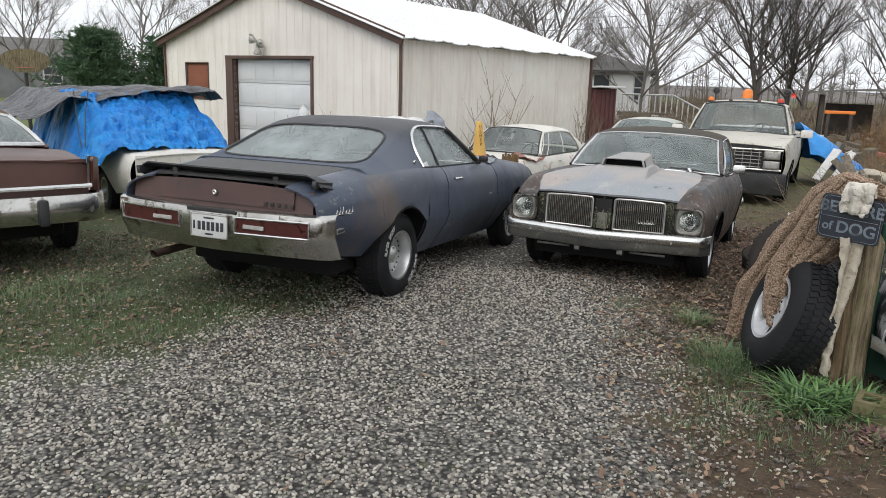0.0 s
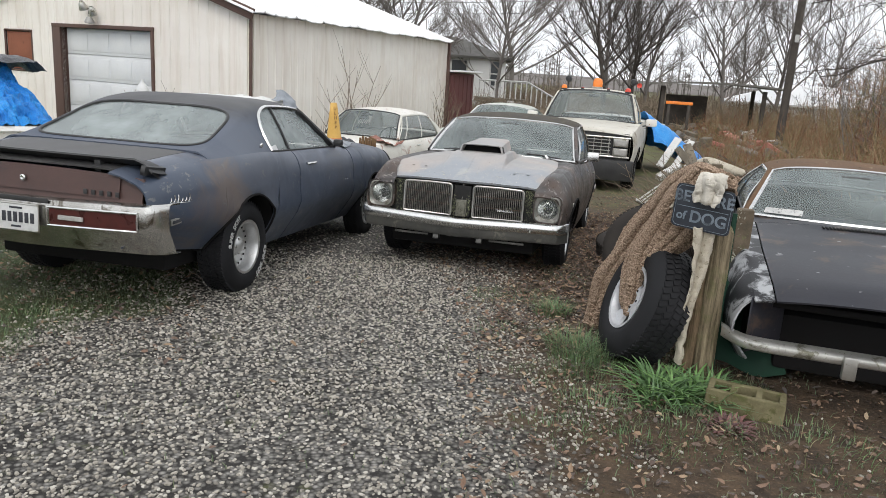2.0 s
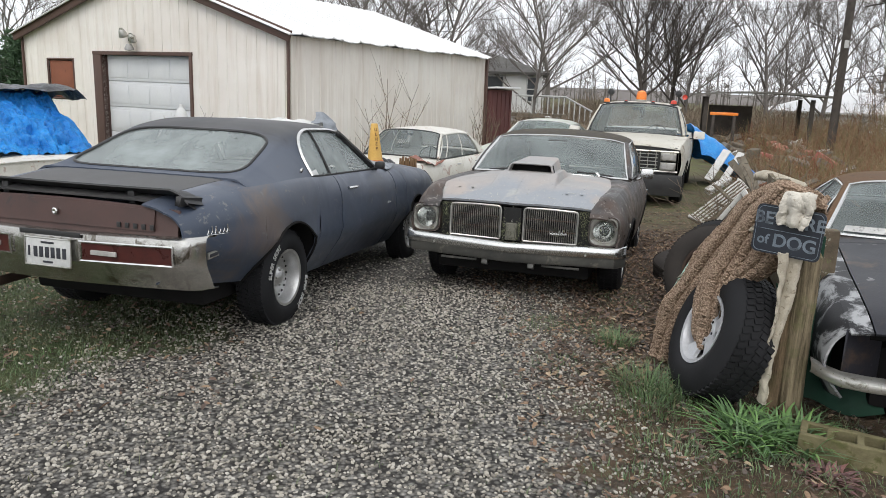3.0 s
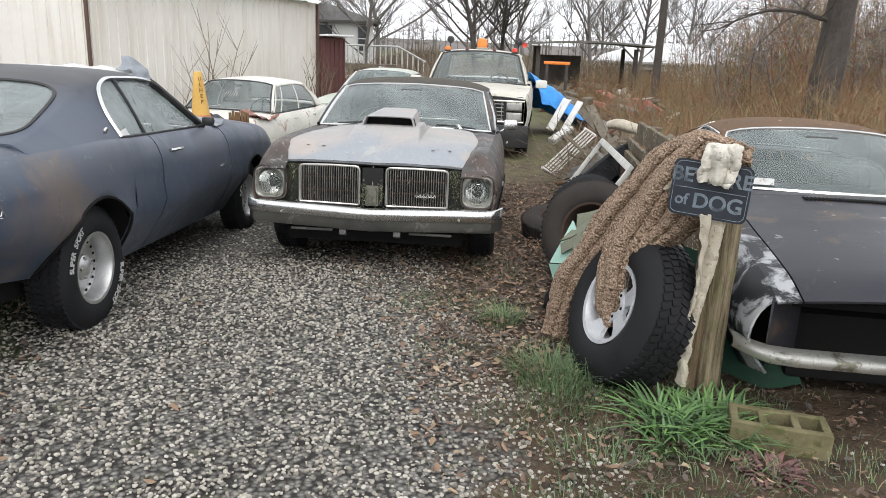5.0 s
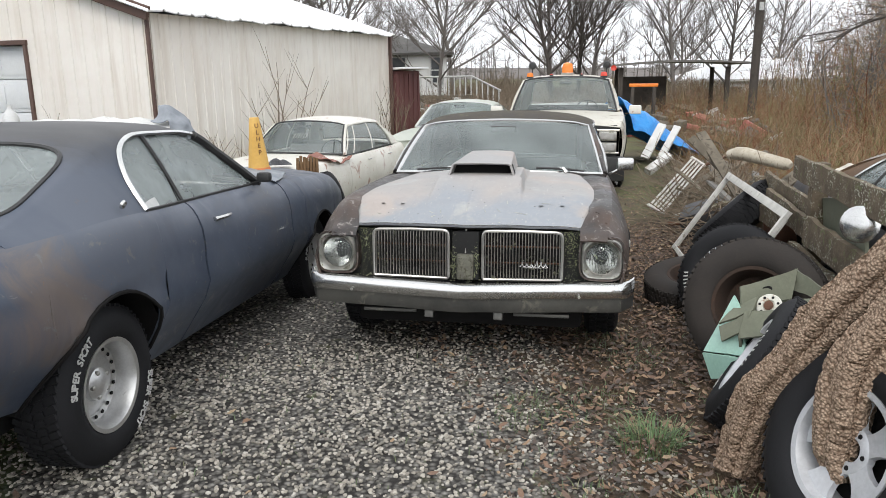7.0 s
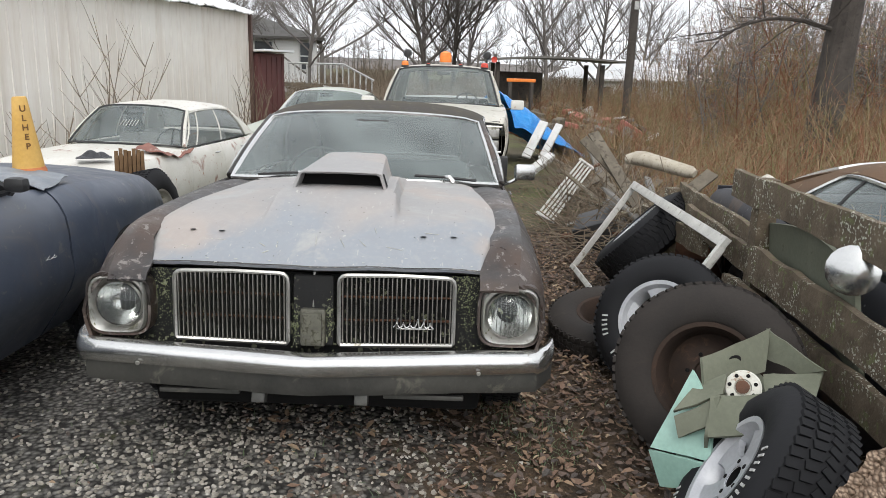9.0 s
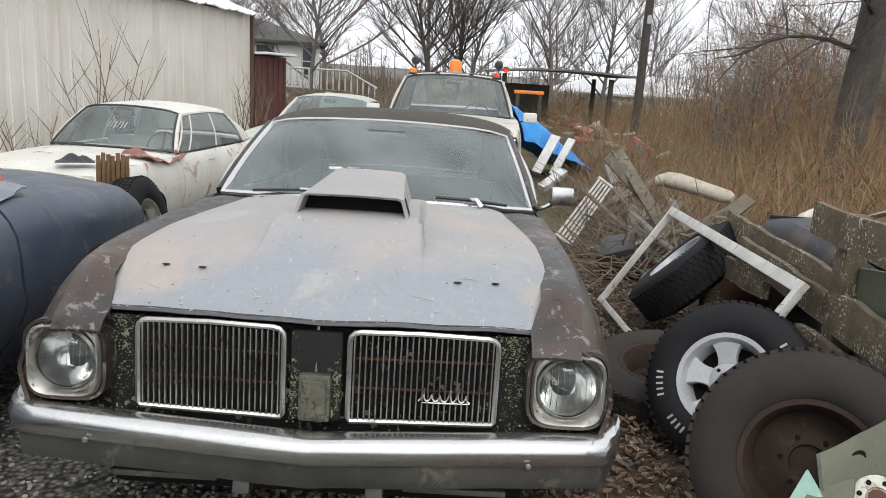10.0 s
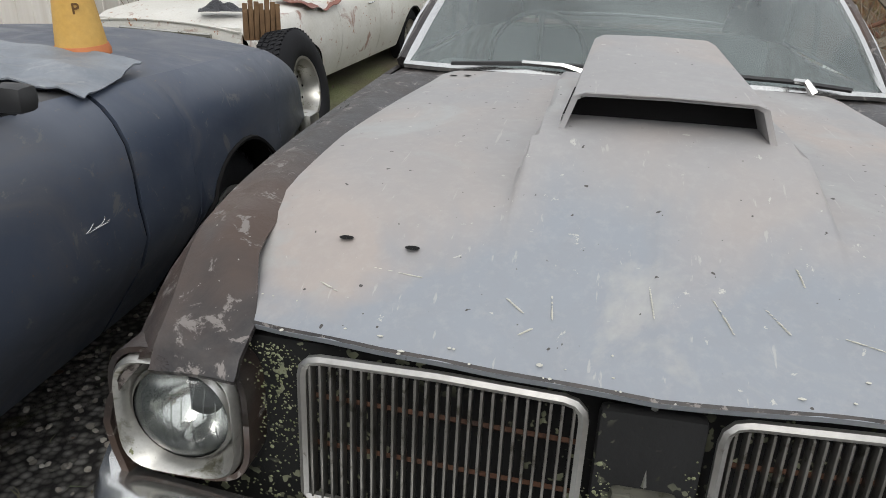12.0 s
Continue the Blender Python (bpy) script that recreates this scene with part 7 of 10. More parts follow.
M["grey_vinyl"] = worn("torn_grey_vinyl", (0.16, 0.18, 0.205), (0.26, 0.28, 0.305), (0.36, 0.375, 0.4), 7, 0.5, 0, 0.6)
M["junk_white"] = worn("dirty_white_scrap", (0.55, 0.55, 0.53), (0.68, 0.68, 0.66), (0.3, 0.27, 0.22), 5, 0.7, 0, 0.6)
M["junk_grey"] = worn("grey_scrap", (0.13, 0.125, 0.115), (0.22, 0.21, 0.19), (0.08, 0.06, 0.045), 5, 0.8, 0, 0.57)
M["twig"] = worn("dry_grey_stem", (0.14, 0.11, 0.08), (0.24, 0.19, 0.14), None, 6, 0.9)
M["junk_red"] = worn("faded_red_plastic", (0.36, 0.1, 0.08), (0.45, 0.16, 0.13), None, 5, 0.6)


def tarp(name, base_c, light_c):
    m, nt, bsdf, co = base(name, 0.38)
    n1, n2 = tex_noise(nt, co, 3, 4, 0.6, 0.5), tex_noise(nt, co, 14, 6, 0.65, 0.8)
    link(nt, mix(nt, step(nt, n1, 0.35, 0.7), base_c, light_c), bsdf.inputs["Base Color"])
    bump(nt, bsdf, n2, 1.0, 0.05)
    bsdf.inputs["Roughness"].default_value = 0.28
    return m


M["blue_tarp"] = tarp("blue_tarpaulin", (0.008, 0.17, 0.56), (0.03, 0.33, 0.8))
M["black_tarp"] = tarp("black_tarpaulin", (0.03, 0.031, 0.036), (0.085, 0.085, 0.09))


def loose_tyre(c, n, r, w, rim_r, label, style="spokes", rim="alloy_white", mat="rubber", letters=2):
    ob = thing("wheel", Matrix.Translation(c), label, "wheel", "loose wheels")
    n = Vector(n).normalized()
    x = n.cross(Vector((0, 0, 1)))
    x = x.normalized() if x.length > 0.1 else Vector((1, 0, 0))
    y = n.cross(x)
    m = Matrix((x, y, n)).transposed().to_4x4()
    make_wheel(ob, 0, 0, 0, r, w, rim_r, 1, style, rim, mat, letters, tilt=m)
    return ob


loose_tyre((2.17, 4.50, 0.365), (-0.93, 0.08, 0.34), 0.38, 0.27, 0.205, "black all-terrain tyre on silver spoked wheel, leaning by post", letters=0)
loose_tyre((2.50, 5.41, 0.265), (-0.62, 0.60, 0.50), 0.345, 0.25, 0.195, "black tyre on silver wheel, leaning inward")
loose_tyre((2.92, 6.06, 0.335), (-0.74, -0.60, 0.30), 0.37, 0.23, 0.21, "dusty brown truck tyre on rusty steel wheel", "steel", "rust_dark", "rubber_brown", 0)
loose_tyre((3.26, 6.72, 0.29), (-0.80, -0.32, 0.46), 0.345, 0.24, 0.195, "white-lettered tyre on bright alloy wheel, against the pile")
loose_tyre((4.36, 8.22, 0.34), (-0.50, 0.52, 0.68), 0.40, 0.27, 0.2, "knobbly tyre on silver wheel, propped in a frame")
loose_tyre((3.35, 7.25, 0.10), (-0.15, -0.1, 0.97), 0.36, 0.2, 0.2, "bare mud-brown tyre lying flat on leaves", "steel", "rust_dark", "rubber_brown", 0)


def sign_post():
    ob = thing("sign_post", Matrix.Translation((2.40, 4.20, 0)), "split old wooden post with a grubby cloth strip, holding a sign", "post")
    rnd = random.Random(4)
    for dx, dy, w, h, lean, mt in ((-0.06, 0.02, 0.075, 0.93, 0.04, "post_red"), (0.04, 0.0, 0.12, 0.92, 0.0, "post_wood"), (0.0, 0.05, 0.09, 0.9, 0.0, "old_wood")):
        bm = bmesh.new()
        pts = []
        n = 26
        for k in range(n):
            z = -0.05 + (h + 0.05) * k / (n - 1)
            pts.append(Vector((dx + lean * z + 0.008 * noise.noise(Vector((z * 5, dx * 9, 1))), dy + 0.006 * noise.noise(Vector((z * 5, dx * 9, 7))), z)))
        f = lambda k, a: pts[k] + Vector((0.5 * w * (1 + 0.10 * noise.noise(Vector((3 * math.cos(a), 3 * math.sin(a) + dx * 20, pts[k].z * 1.5)))) * math.copysign(abs(math.cos(a)) ** 0.6, math.cos(a)), 0.4 * w * (1 + 0.25 * noise.noise(Vector((6 * math.cos(a), 6 * math.sin(a), pts[k].z * 2 + 5)))) * math.copysign(abs(math.sin(a)) ** 0.6, math.sin(a)), 0.03 * math.sin(2 * a) if k == n - 1 else 0))
        sheet(f, range(n), lin(0, 2 * math.pi, 25), bm)
        plate(bm, [f(n - 1, a) for a in lin(0, 2 * math.pi, 25)[:-1]])
        part("post_half", bm, mt, ob)
    bm = bmesh.new()
    box(bm, (0.03, 0.03, 1.0), Matrix.Translation((0.12, 0.03, 0.5)), 0.004)
    part("steel_stake", bm, "green_plastic", ob, "dark green steel stake")
    # hanging cloth strip, wide above and twisted to a tail
    def cl(u, v):
        w = 0.09 * (1 - u) ** 0.8 + 0.03
        q = Vector((-0.115 - 0.03 * u + w * (v - 0.5) + 0.010 * math.sin(6 * u), -0.075 + 0.025 * u - 0.02 * math.sin(3 * math.pi * v + 4 * u), 0.93 - 0.80 * u - 0.03 * math.sin(math.pi * v) * u))
        return q + 0.012 * noise.noise_vector(q * 17) + 0.004 * noise.noise_vector(q * 75)
    part("cloth_strip", sheet(cl, lin(0, 1, 70), lin(0, 1, 20), flip=True), "rag_dirty", ob, "grubby knitted cloth strip", thick=0.012)
    return ob


def dog_sign():
    c = Vector((2.262, 4.135, 1.035))
    x = Vector((0.655, -0.755, -0.05)).normalized()
    n = Vector((-0.72, -0.64, 0.18))
    m = axes(c, x, Vector((0, 0, 1)) - x * x.z)
    ob = thing("warning_sign", m, "faded black BEWARE of DOG sign, partly covered by rag", "sign")
    W, H = 0.335, 0.25
    bm = bmesh.new()
    rim_pts = [(max(-W / 2 + 0.03, min(W / 2 - 0.03, x)), max(-H / 2 + 0.03, min(H / 2 - 0.03, y)), a) for x, y, a in ((W * sx, H * sy, a0 + da) for sx, sy, a0 in ((1, 1, 0), (-1, 1, 90), (-1, -1, 180), (1, -1, 270)) for da in range(0, 91, 15))]
    outline = [(x + 0.03 * math.cos(radians(a)), y + 0.03 * math.sin(radians(a))) for x, y, a in rim_pts]
    sheet(lambda k, j: Vector((*outline[k % len(outline)], (0.003, -0.003)[j])), range(len(outline) + 1), [0, 1], bm, flip=True)
    plate(bm, [Vector((x, y, 0.003)) for x, y in outline])
    plate(bm, [Vector((x, y, -0.003)) for x, y in outline][::-1])
    part("sign_board", bm, "sign_black", ob, smooth=False)
    part("sign_border", tube(bmesh.new(), [(a, b, 0.004) for a, b in [(0.94 * x, 0.92 * y) for x, y in outline]], 0.0015, 4, closed=True), "sign_ink", ob)
    part("sign_rule", tube(bmesh.new(), [(-W / 2 + 0.02, 0.0, 0.004), (W / 2 - 0.02, 0.0, 0.004)], 0.0018, 4), "sign_ink", ob)
    part("sign_word", text_mesh("BEWARE", 0.088, Matrix.Translation((0, 0.055, 0.004))), "sign_ink", ob, smooth=False)
    part("sign_word", text_mesh("of", 0.07, Matrix.Translation((-0.115, -0.055, 0.004))), "sign_ink", ob, smooth=False)
    part("sign_word", text_mesh("DOG", 0.092, Matrix.Translation((0.04, -0.055, 0.004))), "sign_ink", ob, smooth=False)
    # rag over the top edge
    rg = thing("rag", m @ Matrix.Translation((-0.01, 0.09, 0.0)), "dirty white terry rag draped over the sign", "cloth")
    def f(u, v):
        w_ = 0.095 + 0.05 * math.sin(math.pi * min(1, 0.15 + u * 1.1))
        x_ = 0.035 + (v - 0.5) * w_ + 0.02 * (u - 0.3)
        y_ = -0.055 + 0.165 * math.sin(math.pi * min(1.0, u * 0.8)) - 0.012 * abs(2 * v - 1) * (1 - u)
        z_ = 0.02 - 0.12 * max(0.0, u - 0.45) + 0.026 * math.sin(math.pi * min(1, u * 1.3)) * math.sin(math.pi * v) ** 0.6 + 0.012 * math.sin(14 * v + 5 * u)
        q = Vector((x_, y_, z_))
        return q + 0.018 * noise.noise_vector(q * 16) + 0.007 * noise.noise_vector(q * 42) + 0.003 * noise.noise_vector(q * 120)
    bm = sheet(f, lin(0, 1, 64), lin(0, 1, 54))
    part("cloth", bm, "rag", rg, thick=0.012)


def cloth_strip(name, left, right, n, w, bulge, seed, mat, parent, ridges=2.5, knob=0.010, thick=0.02):
    """A heavy strip of cloth between two edge lines, with long folds and a knobbly face; its ends roll in."""
    C = [[smooth_curve([(i, q[a]) for i, q in enumerate(e)]) for a in range(3)] for e in (left, right)]
    top = len(left) - 1
    face = Vector((-0.62, -0.74, 0.25))

    def f(u, v):
        k = u * top
        a, b = Vector([c(k) for c in C[0]]), Vector([c(k) for c in C[1]])
        q = a.lerp(b, v)
        arch = math.sin(math.pi * min(1, max(0, v)))
        fold = abs(math.cos(math.pi * (ridges * v + 0.3 * math.sin(2.3 * u + seed) + 0.22 * noise.noise(Vector((5 * u, 3 * v, seed))) + 0.1 * seed)))
        q = q + face * (bulge * (arch ** 0.6) + 0.05 * fold * min(1.0, 1.6 * arch) - 0.02)
        r = q * 55 + Vector((seed, 0, 0))
        return q + face * (knob * noise.noise(r) + 0.010 * noise.noise(q * 5 + Vector((seed, 3, 0)))) + 0.35 * knob * noise.noise_vector(q * 70)
    return part(name, sheet(f, lin(0, 1, n), lin(0, 1, w), flip=True), mat, parent, thick=thick)


def rug():
    """Tan looped rug hanging from the post over the tyre, in long folds with two tails."""
    ob = thing("rug", Matrix.Identity(4), "tan looped rug in long folds, draped over post and tyre", "rug")
    AL = [(2.44, 4.13, 1.20), (2.29, 4.27, 1.27), (2.24, 4.48, 1.18), (2.19, 4.65, 0.99), (2.12, 4.81, 0.77), (2.10, 4.88, 0.61), (2.04, 5.02, 0.38), (2.04, 5.07, 0.16), (2.02, 5.08, 0.03)]
    AR = [(2.44, 4.10, 1.14), (2.33, 4.25, 1.16), (2.31, 4.41, 1.00), (2.30, 4.55, 0.80), (2.28, 4.68, 0.62), (2.22, 4.79, 0.49), (2.21, 4.89, 0.33), (2.15, 4.97, 0.15), (2.13, 4.99, 0.03)]
    BL = [(2.25, 4.25, 1.25), (2.18, 4.38, 1.10), (2.14, 4.52, 0.87), (2.08, 4.61, 0.67), (2.06, 4.62, 0.53), (2.06, 4.61, 0.38), (2.09, 4.58, 0.27)]
    BR = [(2.31, 4.18, 1.22), (2.27, 4.30, 1.02), (2.24, 4.43, 0.79), (2.21, 4.50, 0.65), (2.18, 4.53, 0.53), (2.16, 4.53, 0.37), (2.12, 4.54, 0.27)]
    CL = [(2.38, 4.19, 1.25), (2.24, 4.26, 1.13), (2.22, 4.35, 0.96), (2.19, 4.42, 0.81), (2.16, 4.50, 0.66)]
    CR = [(2.44, 4.12, 1.22), (2.34, 4.17, 1.10), (2.35, 4.21, 0.93), (2.32, 4.30, 0.81), (2.24, 4.43, 0.68)]
    cloth_strip("rug_fold", AL, AR, 150, 46, 0.018, 1.0, "carpet", ob, 3.3)
    cloth_strip("rug_fold", BL, BR, 120, 34, 0.03, 2.3, "carpet", ob, 2.3)
    cloth_strip("rug_fold", CL, CR, 90, 34, 0.015, 4.1, "carpet", ob, 2.6)
    cloth_strip("rug_backing", [(2.36, 4.16, 1.20), (2.23, 4.26, 1.12), (2.19, 4.36, 1.0)], [(2.38, 4.15, 1.17), (2.26, 4.24, 1.07), (2.20, 4.35, 0.99)], 40, 8, 0.05, 3.0, "rag_dirty", ob, 1.0, 0.002, 0.008)


def concrete_block():
    m = axes((2.44, 3.73, -0.045), (0.80, -0.60, 0.0), (0.6, 0.8, 0))
    ob = thing("concrete_block", m, "mossy grey hollow concrete block on the ground", "block")
    bm = bmesh.new()
    L, W, H = 0.40, 0.19, 0.16
    xs = [-L / 2, -L / 2 + 0.035, -0.08, -0.05, 0.05, 0.08, L / 2 - 0.035, L / 2]
    ys = [-W / 2, -W / 2 + 0.034, W / 2 - 0.034, W / 2]
    solid = lambda a, b: 0 <= a < 7 and 0 <= b < 3 and not (b == 1 and a in (1, 3, 5))
    vt = {}

    def at(a, b, c):
        if (a, b, c) not in vt:
            q = Vector((xs[a], ys[b], (0.0, H)[c]))
            vt[a, b, c] = bm.verts.new(q + 0.006 * noise.noise_vector(q * 30) * c)
        return vt[a, b, c]
    for a in range(7):
        for b in range(3):
            if not solid(a, b):
                continue
            bm.faces.new((at(a, b, 1), at(a + 1, b, 1), at(a + 1, b + 1, 1), at(a, b + 1, 1)))
            for da, db, e in ((0, -1, ((0, 0), (1, 0))), (1, 0, ((1, 0), (1, 1))), (0, 1, ((1, 1), (0, 1))), (-1, 0, ((0, 1), (0, 0)))):
                if not solid(a + da, b + db):
                    (p0, q0), (p1, q1) = e
                    bm.faces.new((at(a + p0, b + q0, 0), at(a + p1, b + q1, 0), at(a + p1, b + q1, 1), at(a + p0, b + q0, 1)))
    part("block_body", bm, "block", ob, bevel=0.006)


def fence():
    o, d = Vector((2.583, 4.274, 0)), Vector((0.4226, 0.906, 0))
    ob = thing("fence", Matrix.Identity(4), "mossy old plank fence with lichen, leaning", "fence")
    rnd = random.Random(6)

    def plank(l0, z0, l1, z1, h, off, lean=0.05):
        a, b = o + d * l0 + Vector((0, 0, z0)), o + d * l1 + Vector((0, 0, z1))
        n = Vector((0.906, -0.4226, 0))
        x = (b - a).normalized()
        up = n.cross(x) * -1
        if up.z < 0:
            up = -up
        bm = bmesh.new()
        N = 16
        L = (b - a).length
        rows = []
        for k in range(N + 1):
            c = a + x * L * k / N + n * off
            e0, e1 = -h / 2 + rnd.uniform(-0.008, 0.004), h / 2 + rnd.uniform(-0.012, 0.004)
            t = 0.018
            rows.append([bm.verts.new(c + up * e + n * (s * t + lean * e * 0.3)) for e, s in ((e0, -1), (e1 * 0.5, -1.15), (e1, -1), (e1, 1), (e0, 1))])
        for A, B in zip(rows, rows[1:]):
            for j in range(5):
                bm.faces.new((A[j], A[(j + 1) % 5], B[(j + 1) % 5], B[j]))
        bm.faces.new(rows[0][::-1]), bm.faces.new(rows[-1])
        bmesh.ops.recalc_face_normals(bm, faces=bm.faces)
        part("plank", bm, "mossy_wood", ob)
    plank(0.75, 0.96, 2.88, 0.975, 0.15, 0.0)
    plank(0.7, 0.58, 2.55, 0.62, 0.18, 0.0)
    plank(2.56, 0.62, 4.3, 0.68, 0.17, 0.16)
    plank(0.7, 0.36, 2.9, 0.40, 0.15, 0.01)
    plank(2.5, 0.58, 3.8, 0.62, 0.14, 0.06)
    plank(3.4, 0.5, 4.9, 0.42, 0.14, 0.06)
    for l, h in ((0.5, 0.95), (2.72, 1.02), (4.3, 0.72)):
        c = o + d * l + Vector((0.906, -0.4226, 0)) * 0.10
        bm = bmesh.new()
        box(bm, (0.10, 0.10, h), axes(c + Vector((0, 0, h / 2)), d, (-d.y, d.x, 0)), 0.012)
        part("fence_post", bm, "mossy_wood", ob)


def window_frame_prop():
    A, B, C = Vector((4.62, 8.73, 0.64)), Vector((3.71, 6.83, 0.66)), Vector((4.17, 8.85, -0.03))
    D_ = B + (C - A) * 0.9
    ob = thing("window_frame", Matrix.Identity(4), "chipped white wooden window frame leaning in the scrap pile", "window frame")
    nrm = (B - A).cross(C - A).normalized()
    for a, b, w in ((A, B, 0.062), (A, C, 0.03), (B, D_, 0.045), (C, D_, 0.035)):
        bm = bmesh.new()
        x = (b - a)
        box(bm, (x.length + 0.05, w, 0.035), axes((a + b) / 2, x, x.cross(nrm)), 0.004)
        bar = part("frame_bar", bm, "white_frame", ob)
        bm = bmesh.new()
        box(bm, (x.length - 0.05, 0.014, 0.014), axes((a + b) / 2 + nrm * 0.022, x, x.cross(nrm)), 0.002)
        part("glazing_bead", bm, "white_frame", bar)
    # slatted frame further back
    ob = thing("louvre_frame", Matrix.Identity(4), "grey-white slatted frame on the scrap pile", "frame")
    a, b = Vector((5.0, 10.75, 0.0)), Vector((6.35, 11.95, 0.40))
    u = Vector((0.22, 0.06, -0.11))
    for k in range(5):
        bm = bmesh.new()
        x = b - a
        box(bm, (x.length, 0.022, 0.02), axes((a + b) / 2 + u * (k / 4), x, u), 0.003)
        part("slat", bm, "white_frame", ob)
    for p in (a, b):
        bm = bmesh.new()
        box(bm, (u.length + 0.05, 0.045, 0.035), axes(p + u / 2, u, b - a), 0.003)
        part("end_rail", bm, "white_frame", ob)


def fan_housing():
    """Sage green folded sheet-metal box with a drilled hub plate, on an aqua tray."""
    ob = thing("folded_box", Matrix.Identity(4), "dull sage green folded metal box with white drilled hub", "scrap")

    def leaf(name, q, mat, parent, thick=0.012, warp=0.008):
        a, b, c, d = [Vector(k) for k in q]
        f = lambda u, v: a.lerp(b, u).lerp(d.lerp(c, u), v) + Vector((0, 0, warp * noise.noise(a.lerp(b, u).lerp(d.lerp(c, u), v) * 14)))
        return part(name, sheet(f, lin(0, 1, 7), lin(0, 1, 6)), mat, parent, thick=thick)
    up = leaf("panel", ((2.63, 5.83, 0.53), (2.99, 5.86, 0.59), (2.90, 5.78, 0.46), (2.60, 5.77, 0.44)), "sage", ob)
    leaf("panel", ((2.99, 5.86, 0.59), (2.98, 5.58, 0.53), (2.97, 5.68, 0.485), (2.96, 5.83, 0.49)), "sage", ob)
    leaf("panel", ((2.86, 5.74, 0.46), (2.99, 5.60, 0.51), (2.85, 5.52, 0.42), (2.72, 5.60, 0.43)), "sage", ob)
    leaf("panel", ((2.60, 5.80, 0.44), (2.67, 5.73, 0.50), (2.62, 5.69, 0.45), (2.50, 5.79, 0.36)), "sage", ob)
    leaf("panel", ((2.50, 5.785, 0.35), (2.60, 5.68, 0.45), (2.55, 5.65, 0.37), (2.49, 5.74, 0.29)), "sage", ob)
    leaf("panel", ((2.58, 5.71, 0.44), (2.72, 5.60, 0.47), (2.60, 5.52, 0.38), (2.51, 5.63, 0.34)), "sage", ob)
    leaf("panel", ((2.50, 5.64, 0.35), (2.58, 5.71, 0.44), (2.61, 5.73, 0.33), (2.54, 5.67, 0.25)), "sage", ob)
    leaf("panel_back", ((2.60, 5.80, 0.40), (2.92, 5.84, 0.44), (2.90, 5.58, 0.34), (2.60, 5.56, 0.28)), "sage", ob)
    bm = bmesh.new()
    lathe(bm, [(0.024, 0.002), (0.022, 0.004), (0.0005, 0.002)], 18, axes((2.772, 5.806, 0.512), (0.93, 0.05, 0.2), (0.1, 0.4, 0.9)) @ Matrix.Diagonal((1.5, 0.8, 1, 1)))
    part("cut_out", bm, "dark", up)
    n = Vector((-0.72, -0.45, 0.52)).normalized()
    hm = axes((2.69, 5.675, 0.475), n.cross(Vector((0, 0, 1))), n.cross(n.cross(Vector((0, 0, 1)))))
    if (hm.to_3x3() @ Vector((0, 0, 1))).dot(n) < 0:
        hm = hm @ Matrix.Rotation(math.pi, 4, "X")
    bm = bmesh.new()
    lathe(bm, [(0.06, -0.012), (0.062, 0.0), (0.057, 0.006), (0.03, 0.007), (0.027, 0.0), (0.022, 0.0), (0.02, 0.01), (0.001, 0.01)], 28, hm)
    hb = part("hub_plate", bm, "hub_white", ob, "round white hub plate with rust and holes")
    for k in range(7):
        bm = bmesh.new()
        lathe(bm, [(0.007, 0.0075), (0.006, 0.0085), (0.0005, 0.0078)], 10, hm @ Matrix.Translation((0.044 * math.cos(k * 0.9), 0.044 * math.sin(k * 0.9), 0)))
        part("bolt_hole", bm, "dark", hb)
    bm = bmesh.new()
    lathe(bm, [(0.024, 0.011), (0.016, 0.014), (0.0005, 0.013)], 12, hm)
    part("hub_centre", bm, "rust", hb)
    tr = thing("plastic_tray", Matrix.Identity(4), "pale aqua plastic tray under the folded box", "tray")
    leaf("tray_side", ((2.61, 5.83, 0.49), (2.60, 5.70, 0.40), (2.53, 5.62, 0.25), (2.47, 5.85, 0.20)), "aqua", tr, 0.012, 0.004)
    leaf("tray_front", ((2.466, 5.853, 0.195), (2.525, 5.62, 0.245), (2.53, 5.61, 0.15), (2.49, 5.80, 0.07)), "aqua", tr, 0.012, 0.004)
    leaf("tray_floor", ((2.62, 5.82, 0.46), (2.62, 5.70, 0.38), (2.60, 5.62, 0.10), (2.55, 5.82, 0.05)), "aqua", tr, 0.012, 0.002)


M["hub_white"] = worn("rust_streaked_white_enamel", (0.55, 0.54, 0.46), (0.66, 0.65, 0.58), (0.3, 0.17, 0.08), 20, 0.6, 0, 0.56, 90, 0.2, 30)


def cone_on_hood():
    z = 0.915
    ob = thing("traffic_cone", Matrix.Translation((0.365, 8.42, z)) @ pose(0, 0, 0, 0, -2, 0), "faded yellow traffic cone standing on the slate hood", "cone")
    bm = bmesh.new()
    lathe(bm, [(0.080, 0.0), (0.075, 0.05), (0.052, 0.24), (0.036, 0.385), (0.031, 0.395), (0.001, 0.396)], 24)
    part("cone_body", bm, "cone", ob)
    bm = bmesh.new()
    lathe(bm, [(0.086, -0.002), (0.086, 0.012), (0.08, 0.03), (0.0775, 0.03)], 24)
    part("cone_foot", bm, "cone_red", ob, "orange lower band")
    # letters down the face that looks to the drive
    face = Vector((0.25, -0.97, 0))
    for k, ch in enumerate("ULHEP"):
        zz = 0.335 - 0.048 * k
        r = 0.036 + (0.385 - zz) * 0.113 + 0.003
        p = face * r + Vector((0, 0, zz))
        m = axes(p, (0.97, 0.25, 0), (0.03, -0.11, 1))
        part("cone_letter", text_mesh(ch, 0.045, m, 0.001), "ink_brown", ob, smooth=False)


